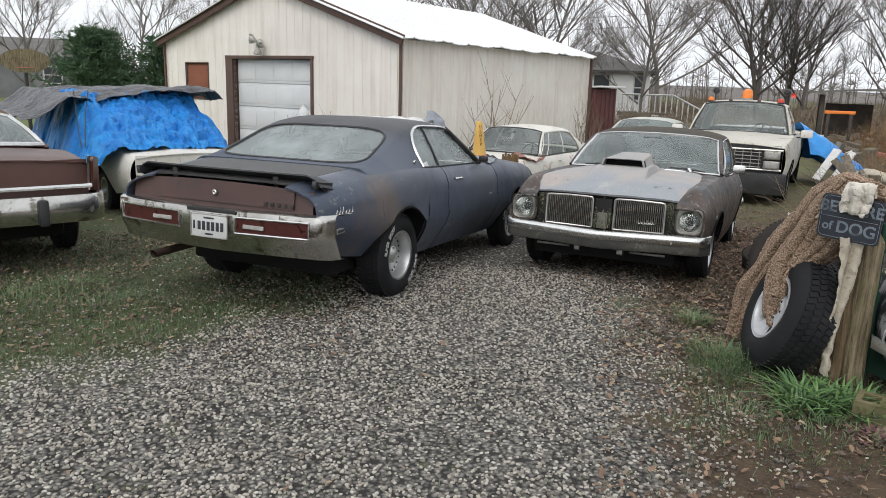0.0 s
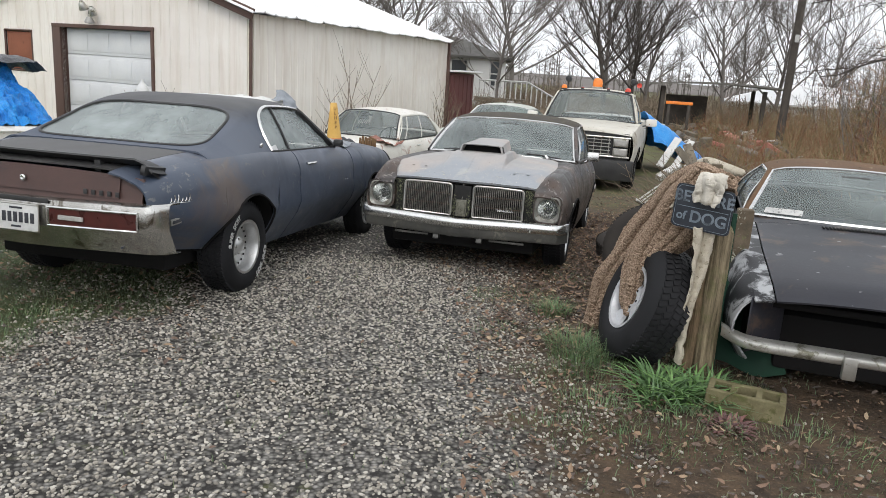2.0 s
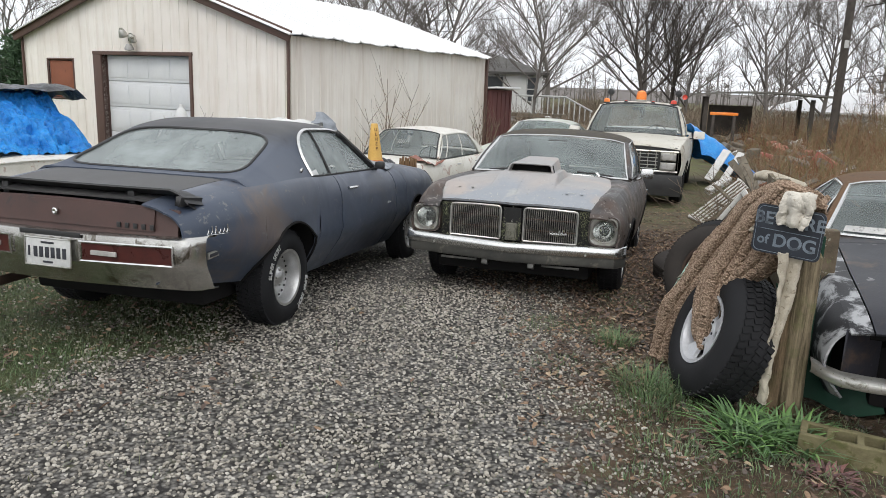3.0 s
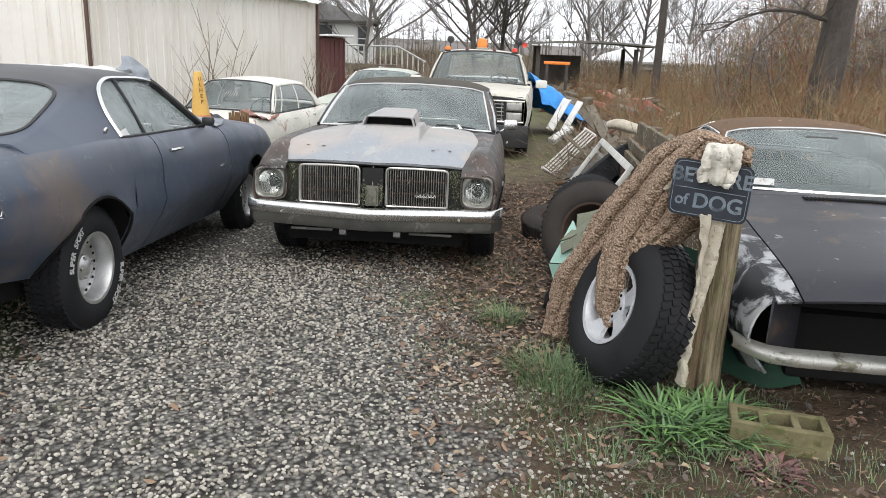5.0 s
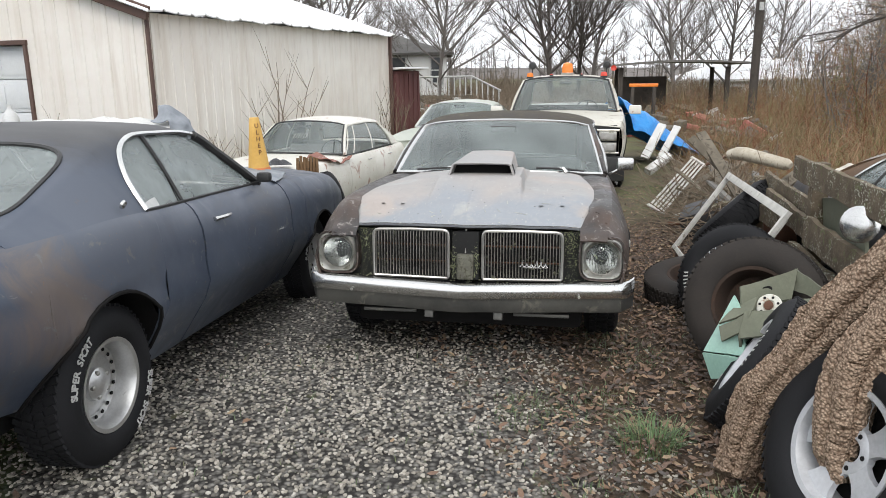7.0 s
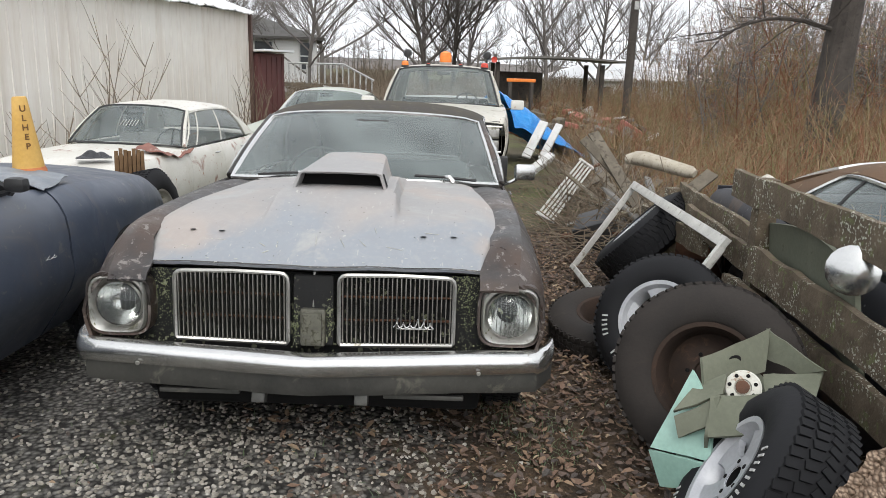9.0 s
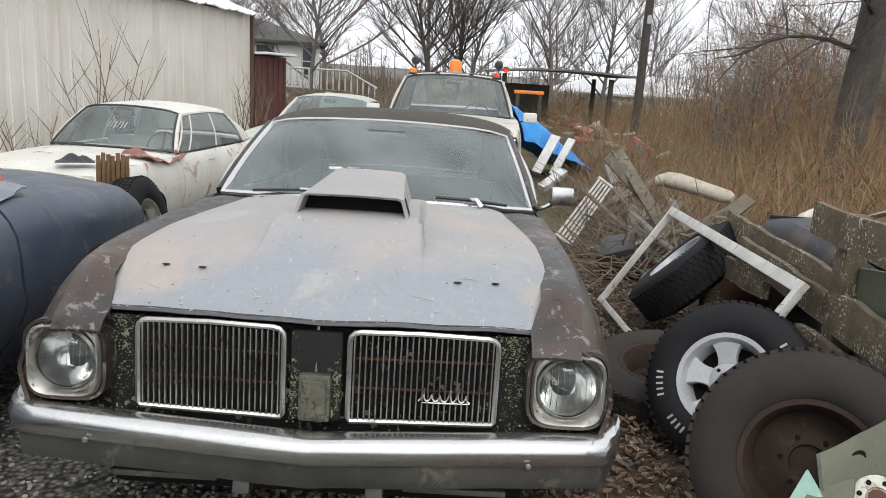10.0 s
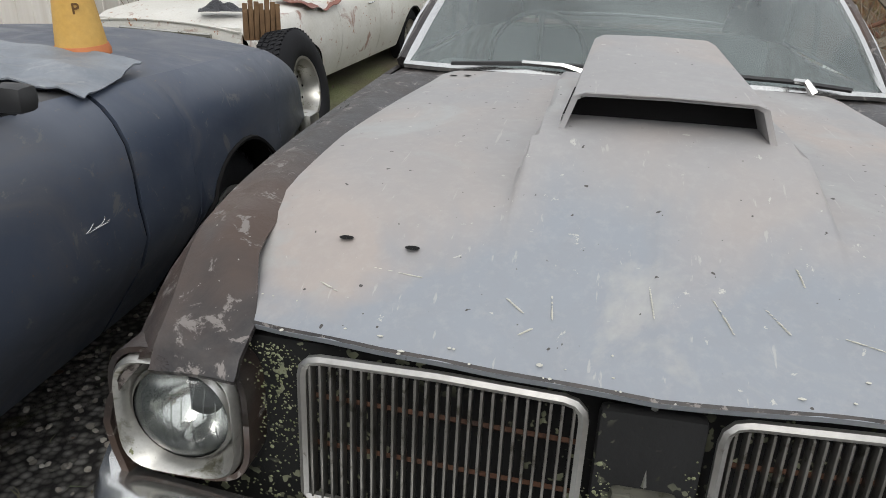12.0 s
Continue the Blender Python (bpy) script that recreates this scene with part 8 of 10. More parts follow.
M["ink_brown"] = worn("faded_brown_ink", (0.16, 0.08, 0.03), (0.22, 0.12, 0.05), None, 9, 0.8)


def hood_clutter():
    # torn grey sheet at the windshield's foot
    ob = thing("torn_sheet", slate_car.matrix_world, "torn grey vinyl sheet lying on the hood before the windshield", "cloth")
    def torn(u, v):
        x, y = 1.48 + 0.42 * u - 0.14 * v, 0.10 + 0.68 * v + 0.08 * u * v
        z = 1.0 + 0.055 * max(0.0, 1 - (y / 0.8) ** 2.4) - 0.5 * max(0.0, y - 0.80)
        return Vector((x, y, z + 0.014 + 0.03 * abs(noise.noise(Vector((x * 6, y * 5, 4)))) + 0.012 * noise.noise(Vector((x * 17, y * 15, 1)))))
    part("sheet", sheet(torn, lin(0, 1, 26), lin(0, 1, 26), flip=True), "grey_vinyl", ob, thick=0.005)
    ob = thing("roof_flap", slate_car.matrix_world @ Matrix.Translation((2.44, 0.0, 1.385)), "torn pale vinyl peeling up along the roof's front edge", "cloth")
    def curl(u, v):
        y = -0.60 + 1.16 * v
        lift = 0.02 + 0.03 * abs(noise.noise(Vector((y * 4.5, 1, 0)))) + 0.03 * max(0.0, (v - 0.72) / 0.28)
        return Vector((0.20 - 0.22 * u + 0.05 * noise.noise(Vector((y * 5, 2, 0))), y, 0.02 - 0.075 * (abs(y) / 0.6) ** 3 + lift * math.sin(2.3 * u) + 0.012 * noise.noise(Vector((y * 14, u * 4, 0)))))
    part("flap", sheet(curl, lin(0, 1, 12), lin(0, 1, 50)), "junk_white", ob, thick=0.004)
    def corner(u, v):
        q = Vector((0.14 - 0.22 * u + 0.03 * v, 0.46 + 0.21 * v, 0.03 + 0.07 * math.sin(3 * u) - 0.24 * max(0.0, v - 0.35) + 0.02 * (1 - u)))
        return q + 0.035 * noise.noise_vector(q * 13)
    part("flap_corner", sheet(corner, lin(0, 1, 14), lin(0, 1, 14)), "grey_vinyl", ob, "crumpled grey corner of the flap", thick=0.005)
    ob = thing("wooden_slats", Matrix.Translation((0.95, 11.22, 0.455)) @ pose(0, 0, 0, -6, 3, 12) @ Matrix.Scale(0.74, 4), "brown worn wooden slats standing on a tyre", "scrap")
    for k in range(7):
        bm = bmesh.new()
        h = 0.33 + 0.016 * ((k * 5) % 3)
        box(bm, (0.042, 0.03, h), Matrix.Translation((-0.15 + 0.05 * k, 0.006 * (k % 2), h / 2)) @ Matrix.Rotation(0.02 * ((k % 3) - 1), 4, "Y"), 0.006)
        part("slat", bm, "slat_brown", ob)
    bm = bmesh.new()
    box(bm, (0.34, 0.02, 0.27), Matrix.Translation((0, 0.025, 0.14)), 0.004)
    part("backing", bm, "slat_brown", ob)
    loose_tyre((1.14, 11.16, 0.13), (0.86, -0.42, 0.2), 0.40, 0.24, 0.21, "black tyre with dull chrome rim leaning before the white car", "steel", "chrome_dirty", "rubber", 0)
    rg = thing("black_rag", Matrix.Translation((0.66, 11.92, 0.545)), "crumpled black plastic on the white hood", "cloth")
    bm = sheet(lambda u, v: Vector((-0.16 + 0.32 * u, -0.08 + 0.16 * v, 0.02 + 0.05 * abs(math.sin(7 * u + 4 * v)) * math.sin(math.pi * u) * math.sin(math.pi * v) * 1.6)), lin(0, 1, 16), lin(0, 1, 10))
    part("sheet", bm, "black_tarp", rg, thick=0.004)
    bt = thing("bottle", Matrix.Translation(K + GD * 0.9 - SD * 1.6 + Vector((0, 0, 0.0))), "small white jug on a stake before the garage", "jug")
    bm = bmesh.new()
    lathe(bm, [(0.002, 0.9), (0.09, 0.9), (0.1, 0.95), (0.1, 1.12), (0.06, 1.2), (0.03, 1.24), (0.03, 1.28), (0.002, 1.285)], 14)
    part("jug", bm, "junk_white", bt)
    bm = bmesh.new()
    tube(bm, [(0, 0, -0.4), (0, 0, 0.92)], 0.02, 6)
    part("stake", bm, "old_wood", bt)


M["slat_brown"] = worn("brown_stained_slat", (0.12, 0.07, 0.035), (0.19, 0.115, 0.06), (0.26, 0.17, 0.1), 9, 0.8, 0, 0.6)


def tarped_car():
    P = car_pose((-6.23, 13.80), 140, 2.8, 0.9)
    top = [(0.05, 0.84), (0.4, 0.9), (1.6, 0.95), (2.6, 0.95), (4.0, 0.95), (4.9, 0.88)]
    half = [(0.05, 0.85), (0.4, 0.9), (1.2, 0.93), (3.5, 0.93), (4.9, 0.86)]
    low = [(0.05, 0.4), (0.6, 0.28), (1.5, 0.24), (3.3, 0.24), (4.9, 0.4)]
    cab = dict(x0=1.6, x1=2.2, x2=3.4, x3=4.0, zc=0.96, zd=0.97, zr=1.38, wb=0.76, wt=0.62, bow=0.14, cwin=3.5, cwin_top=3.2, cuts=[0, 0.6, 1], belt=lambda x: 0.95)
    ob, car, roof, wind, rear = simple_car(P, "white car mostly hidden under blue and black tarpaulins", top, half, low, [0.9, 3.7], cab, dict(body="white_rusty", roof="white_rusty", sail="white_rusty", rail="chrome"), doors=(1.6, 2.8), name="covered_car")
    blade_bumper(ob, 4.95, 0.5, 0.88, 0.16, 1, "chrome_dirty")
    bm = bmesh.new()
    box(bm, (0.03, 0.14, 0.09), Matrix.Translation((4.9, -0.66, 0.74)), 0.01)
    part("tail_lamp", bm, "black_trim", ob)
    tp = thing("blue_tarpaulin", P, "bright blue tarpaulin draped over the white car", "tarpaulin")
    def blue(u, v):
        x = 4.55 - 3.6 * u
        y = -1.35 + 2.5 * v
        hump = 1.64 - 0.70 * max(0, (x - 3.3) / 1.25) ** 1.1 if x > 3.3 else 1.66
        e = max(0, abs(y + 0.15) - 0.77) / 0.43
        z = hump - (hump - 0.45) * e ** 1.5 * 0.85
        w = 0.06 * noise.noise(Vector((x * 1.7, y * 2.0, 3))) + 0.13 * (0.35 - abs(noise.noise(Vector((x * 4.0, y * 2.4, 9))))) + 0.09 * (0.3 - abs(noise.noise(Vector((x * 5, y * 11, 2))))) + 0.04 * (0.3 - abs(noise.noise(Vector((x * 14, y * 17, 5)))))
        return Vector((x + 0.02 * math.sin(9 * y) + 0.9 * w, y + 0.03 * math.sin(7 * x), z + w))
    part("blue_sheet", sheet(blue, lin(0, 1, 130), lin(0, 1, 110), flip=True), "blue_tarp", tp, thick=0.004)
    tb = thing("black_tarpaulin", P, "black tarpaulin lying over the blue one", "tarpaulin")
    def black(u, v):
        x = 3.6 - 2.9 * u
        y = -1.9 + 2.95 * v
        e = max(0, -y - 1.1) / 0.5
        z = 1.76 - 0.22 * e ** 1.4 + 0.05 * max(0, y - 0.4) - 0.9 * max(0, y - 0.86) + 0.06 * math.sin(2.2 * y + 1) * (1 - u) - (0.06 * max(0, 0.18 - u) / 0.18 if abs(y) < 0.9 else 0.0)
        z += 0.09 * noise.noise(Vector((x * 1.7, y * 1.7, 5))) + 0.04 * (0.3 - abs(noise.noise(Vector((x * 5, y * 5, 1))))) - 0.05 * max(0, -y) * abs(math.sin(5 * y))
        return Vector((x + 0.10 * math.sin(2.3 * y), y, z))
    part("black_sheet", sheet(black, lin(0, 1, 80), lin(0, 1, 80), flip=True), "black_tarp", tb, thick=0.004)
    for y0, y1 in ((-1.1, -1.3), (-0.9, -1.25)):
        part("tie_cord", tube(bmesh.new(), [(3.3, y0, 1.74), (3.75, 0.5 * (y0 + y1), 1.45), (4.3, y1, 1.0)], 0.008, 5), "black_trim", tb)


def blue_heap():
    ob = thing("blue_tarpaulin", Matrix.Translation((8.75, 16.8, -0.28)), "blue tarpaulin over a heap beside the truck", "tarpaulin")
    def f(u, v):
        x = -0.9 + 2.3 * u
        y = -0.5 + 1.6 * v
        z = 1.3 * max(0.0, 1 - (x + 0.9) / 1.9) ** 0.8 * math.exp(-((y - 0.3) / 0.9) ** 4) + 0.12 * noise.noise(Vector((x * 2.5, y * 2.5, 1))) + 0.05 * abs(noise.noise(Vector((x * 7, y * 7, 4))))
        return Vector((x, y, max(0.01, z)))
    part("blue_sheet", sheet(f, lin(0, 1, 36), lin(0, 1, 24)), "blue_tarp", ob, thick=0.004)
    # white boards leaning before it
    for k, (p, q, w) in enumerate((((7.65, 15.5, 0.25), (8.15, 15.75, 0.86), 0.17), ((7.95, 15.45, 0.22), (8.42, 15.65, 0.82), 0.14), ((7.2, 14.6, 0.12), (7.75, 14.8, 0.36), 0.14))):
        bm = bmesh.new()
        p, q = Vector(p), Vector(q)
        p.z += ground_z(p.x, p.y) + 0.03
        q.z += ground_z(q.x, q.y) + 0.03
        box(bm, ((q - p).length, w, 0.05 if k < 2 else 0.12), axes((p + q) / 2, q - p, (-0.5, 0.7, 0.2)), 0.015)
        b = part("white_board", bm, "junk_white")
        tagged(b, "dirty white plastic board leaning on scrap", "board", "white boards")


def scrap_pile():
    """Boards, pipes and brush thrown along the fence."""
    rnd = random.Random(21)
    for k in range(46):
        t = rnd.random()
        x, y = 5.0 + 3.4 * t + rnd.uniform(-0.4, 1.0), 9.0 + 5.6 * t + rnd.uniform(-0.5, 0.5)
        L = rnd.uniform(0.5, 1.3)
        a = rnd.uniform(-0.6, 2.2)
        el = rnd.uniform(-0.1, 0.5)
        d = Vector((math.cos(a) * math.cos(el), math.sin(a) * math.cos(el), math.sin(el)))
        z0 = ground_z(x, y) + rnd.uniform(0.02, 0.28)
        c = Vector((x, y, z0 + 0.5 * L * abs(d.z) + 0.02))
        bm = bmesh.new()
        if rnd.random() < 0.72:
            box(bm, (L, rnd.uniform(0.06, 0.16), rnd.uniform(0.018, 0.04)), axes(c, d, (-d.y, d.x, 0.3)), 0.004)
            o = part("scrap_board", bm, rnd.choice(("old_wood", "old_wood", "mossy_wood", "junk_grey")))
            tagged(o, "weathered grey scrap board in the pile", "board", "scrap boards")
        else:
            tube(bm, [c - d * L / 2, c + Vector((0, 0, 0.02)), c + d * L / 2], rnd.uniform(0.01, 0.03), 7)
            o = part("scrap_pipe", bm, rnd.choice(("rust", "junk_grey", "chrome_dirty")))
            tagged(o, "old metal pipe in the pile", "pipe", "scrap pipes")
    # two crossed leaning planks, cream car part built as a tapered tube, and rag heap
    for p, q, w in (((5.6, 9.7, 0.1), (5.75, 10.9, 0.85), 0.12), ((6.0, 10.0, 0.05), (5.55, 10.8, 0.8), 0.10), ((5.1, 9.3, 0.05), (6.1, 9.4, 0.6), 0.13)):
        bm = bmesh.new()
        p, q = Vector(p), Vector(q)
        box(bm, ((q - p).length, w, 0.03), axes((p + q) / 2, q - p, (0.8, -0.5, 0.1)), 0.004)
        tagged(part("leaning_plank", bm, "old_wood"), "grey plank leaning on the scrap pile", "board", "scrap boards")
    bm = bmesh.new()
    tube(bm, [(5.38, 9.80, 0.70), (5.43, 9.72, 0.72), (5.47, 9.66, 0.72), (5.69, 9.26, 0.64), (5.71, 9.22, 0.63)], [0.07, 0.1, 0.105, 0.085, 0.05], 16, squash=0.7)
    tagged(part("cream_car_part", bm, "rag_dirty"), "long cream car part lying on the pile", "canister")
    bm = sheet(lambda u, v: Vector((5.1 + 0.5 * u, 7.9 + 0.35 * v, 0.56 + 0.22 * math.sin(math.pi * u) * math.sin(math.pi * v) + 0.05 * noise.noise(Vector((u * 9, v * 9, 2))))), lin(0, 1, 20), lin(0, 1, 16))
    tagged(part("rag_heap", bm, "rag", thick=0.01), "crumpled dirty white sheet on the pile", "cloth")
    bm = bmesh.new()
    box(bm, (0.8, 0.45, 0.5), axes((5.25, 8.35, 0.20), (0.8, -0.6, 0.1), (0.6, 0.8, 0)), 0.03)
    tagged(part("rusty_box", bm, "rust"), "rusty sheet-metal box in the pile", "box")
    bm = bmesh.new()
    box(bm, (0.5, 0.35, 0.3), axes((5.15, 9.9, -0.02), (0.6, 0.7, 0.15), (0.3, 0.9, 0)), 0.03)
    tagged(part("dark_bin", bm, "black_trim"), "dark plastic bin in the pile", "bin")
    # green sheet between post and black car
    bm = sheet(lambda u, v: Vector((2.50 + 0.42 * u, 4.35 - 0.28 * u + 0.2 * v, 0.04 + 0.62 * v * (1 - 0.5 * u) + 0.03 * math.sin(7 * u))), lin(0, 1, 12), lin(0, 1, 10))
    tagged(part("green_sheet", bm, "green_plastic", thick=0.01), "dark green plastic sheet behind the post", "sheet")
    bm = sheet(lambda u, v: Vector((3.3 + 0.6 * u, 5.65 + 1.0 * u + 0.1 * v, 0.40 + 0.42 * v + 0.05 * math.sin(4 * u))), lin(0, 1, 14), lin(0, 1, 8))
    tagged(part("sage_panel", bm, "sage", thick=0.02), "sage green panel leaning behind the fence", "panel")
    bm = bmesh.new()
    lathe(bm, [(0.002, 0.02), (0.07, 0.018), (0.095, 0.0), (0.09, -0.03), (0.002, -0.04)], 18, axes((3.22, 5.72, 0.84), (0.5, -0.8, 0.1), (0.1, 0.2, 1)))
    tagged(part("loose_mirror", bm, "chrome"), "round chrome mirror behind the fence", "mirror")


sign_post(), dog_sign(), rug(), concrete_block(), fence(), window_frame_prop(), fan_housing()
cone_on_hood(), hood_clutter(), tarped_car(), blue_heap(), scrap_pile()

# ---------------------------------------------------------------- trees, brush and the distance
M["bark"] = worn("grey_brown_bark", (0.05, 0.043, 0.037), (0.09, 0.078, 0.068), (0.035, 0.03, 0.026), 3, 0.95, 0, 0.58, 40, 0.6, 8)
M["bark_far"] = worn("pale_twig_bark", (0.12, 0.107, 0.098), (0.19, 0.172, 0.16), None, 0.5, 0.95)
M["needles"] = worn("dark_evergreen_needles", (0.05, 0.095, 0.05), (0.085, 0.14, 0.075), (0.04, 0.06, 0.045), 1.2, 0.9, 0, 0.55)
m, nt, bsdf, co = base("dry_brush_stems", 0.95)
geo = nt.nodes.new("ShaderNodeNewGeometry")
col = ramp(nt, geo.outputs["Random Per Island"], [(0.0, (0.15, 0.055, 0.03)), (0.3, (0.22, 0.11, 0.06)), (0.55, (0.28, 0.2, 0.12)), (0.8, (0.19, 0.155, 0.08)), (1.0, (0.15, 0.15, 0.055))])
link(nt, col, bsdf.inputs["Base Color"])
M["brush"] = m
M["house_white"] = worn("white_house_siding", (0.68, 0.68, 0.66), (0.76, 0.76, 0.74), None, 1, 0.6)
M["shingle"] = worn("grey_shingle_roof", (0.11, 0.105, 0.1), (0.17, 0.165, 0.155), (0.08, 0.08, 0.07), 2, 0.9, 0, 0.6)
M["house_grey"] = worn("grey_house_siding", (0.13, 0.135, 0.14), (0.19, 0.195, 0.2), None, 1, 0.7)
M["window_dark"] = worn("dark_window_pane", (0.03, 0.035, 0.04), (0.05, 0.055, 0.06), None, 2, 0.12)


class Sticks:
    """Collects tapered sticks into one mesh."""

    def __init__(self):
        self.v, self.f = [], []

    def stick(self, pts, r0, r1, seg=3):
        n = len(pts)
        base_i = len(self.v)
        for i, p in enumerate(pts):
            d = (pts[min(n - 1, i + 1)] - pts[max(0, i - 1)])
            d = d.normalized() if d.length > 1e-6 else Vector((0, 0, 1))
            s = d.orthogonal().normalized()
            t = d.cross(s)
            r = r0 + (r1 - r0) * i / (n - 1)
            for k in range(seg):
                a = 2 * math.pi * k / seg
                self.v.append(p + s * (r * math.cos(a)) + t * (r * math.sin(a)))
        for i in range(n - 1):
            for k in range(seg):
                a, b = base_i + i * seg + k, base_i + i * seg + (k + 1) % seg
                self.f.append((a, b, b + seg, a + seg))

    def done(self, name, mat, parent=None):
        me = bpy.data.meshes.new(name)
        me.from_pydata(self.v, [], self.f)
        me.materials.append(M[mat])
        ob = new(name, me)
        if parent:
            ob.parent = parent
        return ob


def bent(p, d, L, n, rnd, wob, lift=0.0):
    pts = [p.copy()]
    d = d.normalized()
    for _ in range(n):
        d = (d + Vector((rnd.uniform(-wob, wob), rnd.uniform(-wob, wob), rnd.uniform(-wob, wob) + lift))).normalized()
        pts.append(pts[-1] + d * L / n)
    return pts, d


def bare_tree(m, h, seed, label, spread=0.9, mat="bark", levels=4, forks=1, thick=1.0, first=0.22):
    rnd = random.Random(seed)
    ob = thing("tree", m, label, "tree", "bare trees")
    trunk, limbs, twigs = Sticks(), Sticks(), Sticks()
    r0 = 0.017 * h * thick

    def grow(p, d, L, r, lev):
        pts, d2 = bent(p, d, L, 4, rnd, 0.16, 0.04)
        (limbs if lev <= 2 else twigs).stick(pts, r, r * 0.45, 5 if lev < 2 else 3)
        if lev >= levels:
            return
        for _ in range(rnd.randint(5, 6)):
            k = rnd.uniform(0.25, 1.0)
            i = min(3, int(k * 4))
            q = pts[i].lerp(pts[i + 1], k * 4 - i)
            dd = (d2 + Vector((rnd.uniform(-1, 1), rnd.uniform(-1, 1), rnd.uniform(-0.35, 0.8))) * spread).normalized()
            grow(q, dd, L * rnd.uniform(0.42, 0.68), max(0.004, r * 0.45), lev + 1)

    pts, d = bent(Vector((0, 0, -0.2)), Vector((0, 0, 1)), h * 0.6, 7, rnd, 0.1)
    trunk.stick(pts, r0 * 0.9, r0 * 0.3, 9)
    for k in range(13):
        t = first + (0.98 - first) * k / 12
        i = min(6, int(t * 7))
        q = pts[i].lerp(pts[i + 1], t * 7 - i)
        a = k * 2.4 + rnd.uniform(-0.5, 0.5)
        el = 0.25 + 0.85 * t
        grow(q, Vector((math.cos(a), math.sin(a), el + 0.25)), h * rnd.uniform(0.3, 0.5) * (1.1 - 0.35 * t), r0 * (0.46 - 0.22 * t), 1)
    trunk.done("trunk", mat, ob)
    limbs.done("branching", mat, ob)
    twigs.done("crown", mat, ob)
    return ob


T1 = bare_tree(pose(15.2, 37.5, 0), 9.5, 1, "tall bare tree with wide dark limbs", 0.8, "bark", 4, first=0.3)
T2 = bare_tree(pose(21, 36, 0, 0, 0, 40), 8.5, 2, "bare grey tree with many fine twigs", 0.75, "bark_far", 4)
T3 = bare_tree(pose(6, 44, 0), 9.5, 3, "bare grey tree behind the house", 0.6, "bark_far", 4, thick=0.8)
rt = random.Random(30)
for k in range(9):
    src = (T2, T3, T2, T3, T1)[k % 5]
    a = radians(-44 + 86 * (k + rt.uniform(-0.3, 0.3)) / 9)
    dist = rt.uniform(50, 80)
    s = rt.uniform(0.8, 1.25)
    copy_thing(src, pose(dist * math.sin(a), dist * math.cos(a), ground_z(0, dist) - 0.1, 0, 0, rt.uniform(0, 360)) @ Matrix.Scale(s, 4))
# nearer trees: by the big one, and behind the garage
copy_thing(T1, pose(17.2, 39, 0, 0, 0, 120) @ Matrix.Scale(0.9, 4))
copy_thing(T2, pose(24.5, 37, 0, 0, 0, 200) @ Matrix.Scale(1.0, 4))
for x, y, s in ((1.5, 30, 0.95), (4.0, 33, 1.05), (9.0, 36, 0.9), (-3.0, 34, 1.0), (30, 40, 1.0), (36, 38, 1.05)):
    copy_thing(T3 if x > 2 else T2, pose(x, y, 0, 0, 0, 57 * x) @ Matrix.Scale(s, 4))
for k in range(6):
    x, y = -7 + 33 * (k + rt.uniform(-0.4, 0.4)) / 6, rt.uniform(34, 56)
    if 2 < x < 15 and y < 47:
        y += 12
    copy_thing((T3, T2, T3)[k % 3], pose(x * y / 42, y, 0, 0, 0, rt.uniform(0, 360)) @ Matrix.Scale(rt.uniform(0.85, 1.25) * y / 42, 4))
copy_thing(T2, pose(-18.5, 34, 0, 0, 0, 77) @ Matrix.Scale(0.8, 4))

# big leaning tree at the edge of the brush, with low limbs over it
rb_ = random.Random(12)
bt = thing("tree", pose(13.5, 14.3, -0.2), "large dark tree with low limbs over the brush", "tree")
tr, lm, tw = Sticks(), Sticks(), Sticks()
pts, d = bent(Vector((0, 0, -0.3)), Vector((0.12, 0, 1)), 8, 8, rb_, 0.05)
tr.stick(pts, 0.36, 0.18, 12)
for z, dx, dy, L in ((2.6, -1, 0.05, 3.2), (3.2, -0.9, -0.45, 3.6), (3.8, -0.8, 0.4, 3.4), (4.6, -0.7, -0.6, 3.6)):
    q = pts[max(0, min(8, int((z + 0.3) / 1.0)))]
    lp, d2 = bent(Vector((q.x, q.y, z)), Vector((dx, dy, 0.15)), L, 8, rb_, 0.24, 0.0)
    lm.stick(lp, 0.05, 0.012, 6)
    for k in range(16):
        i = rb_.randint(1, 7)
        sp, d3 = bent(lp[i], Vector((rb_.uniform(-1, 0.3), rb_.uniform(-1, 1), rb_.uniform(-0.3, 0.7))), rb_.uniform(0.8, 2.2), 5, rb_, 0.2)
        lm.stick(sp, 0.013, 0.004, 4)
        for _ in range(7):
            s2, _d = bent(sp[rb_.randint(1, 5)], Vector((rb_.uniform(-1, 1), rb_.uniform(-1, 1), rb_.uniform(-0.5, 0.8))), rb_.uniform(0.3, 0.9), 3, rb_, 0.25)
            tw.stick(s2, 0.0045, 0.002, 3)
tr.done("trunk", "bark", bt), lm.done("limb_system", "bark", bt), tw.done("crown", "bark", bt)

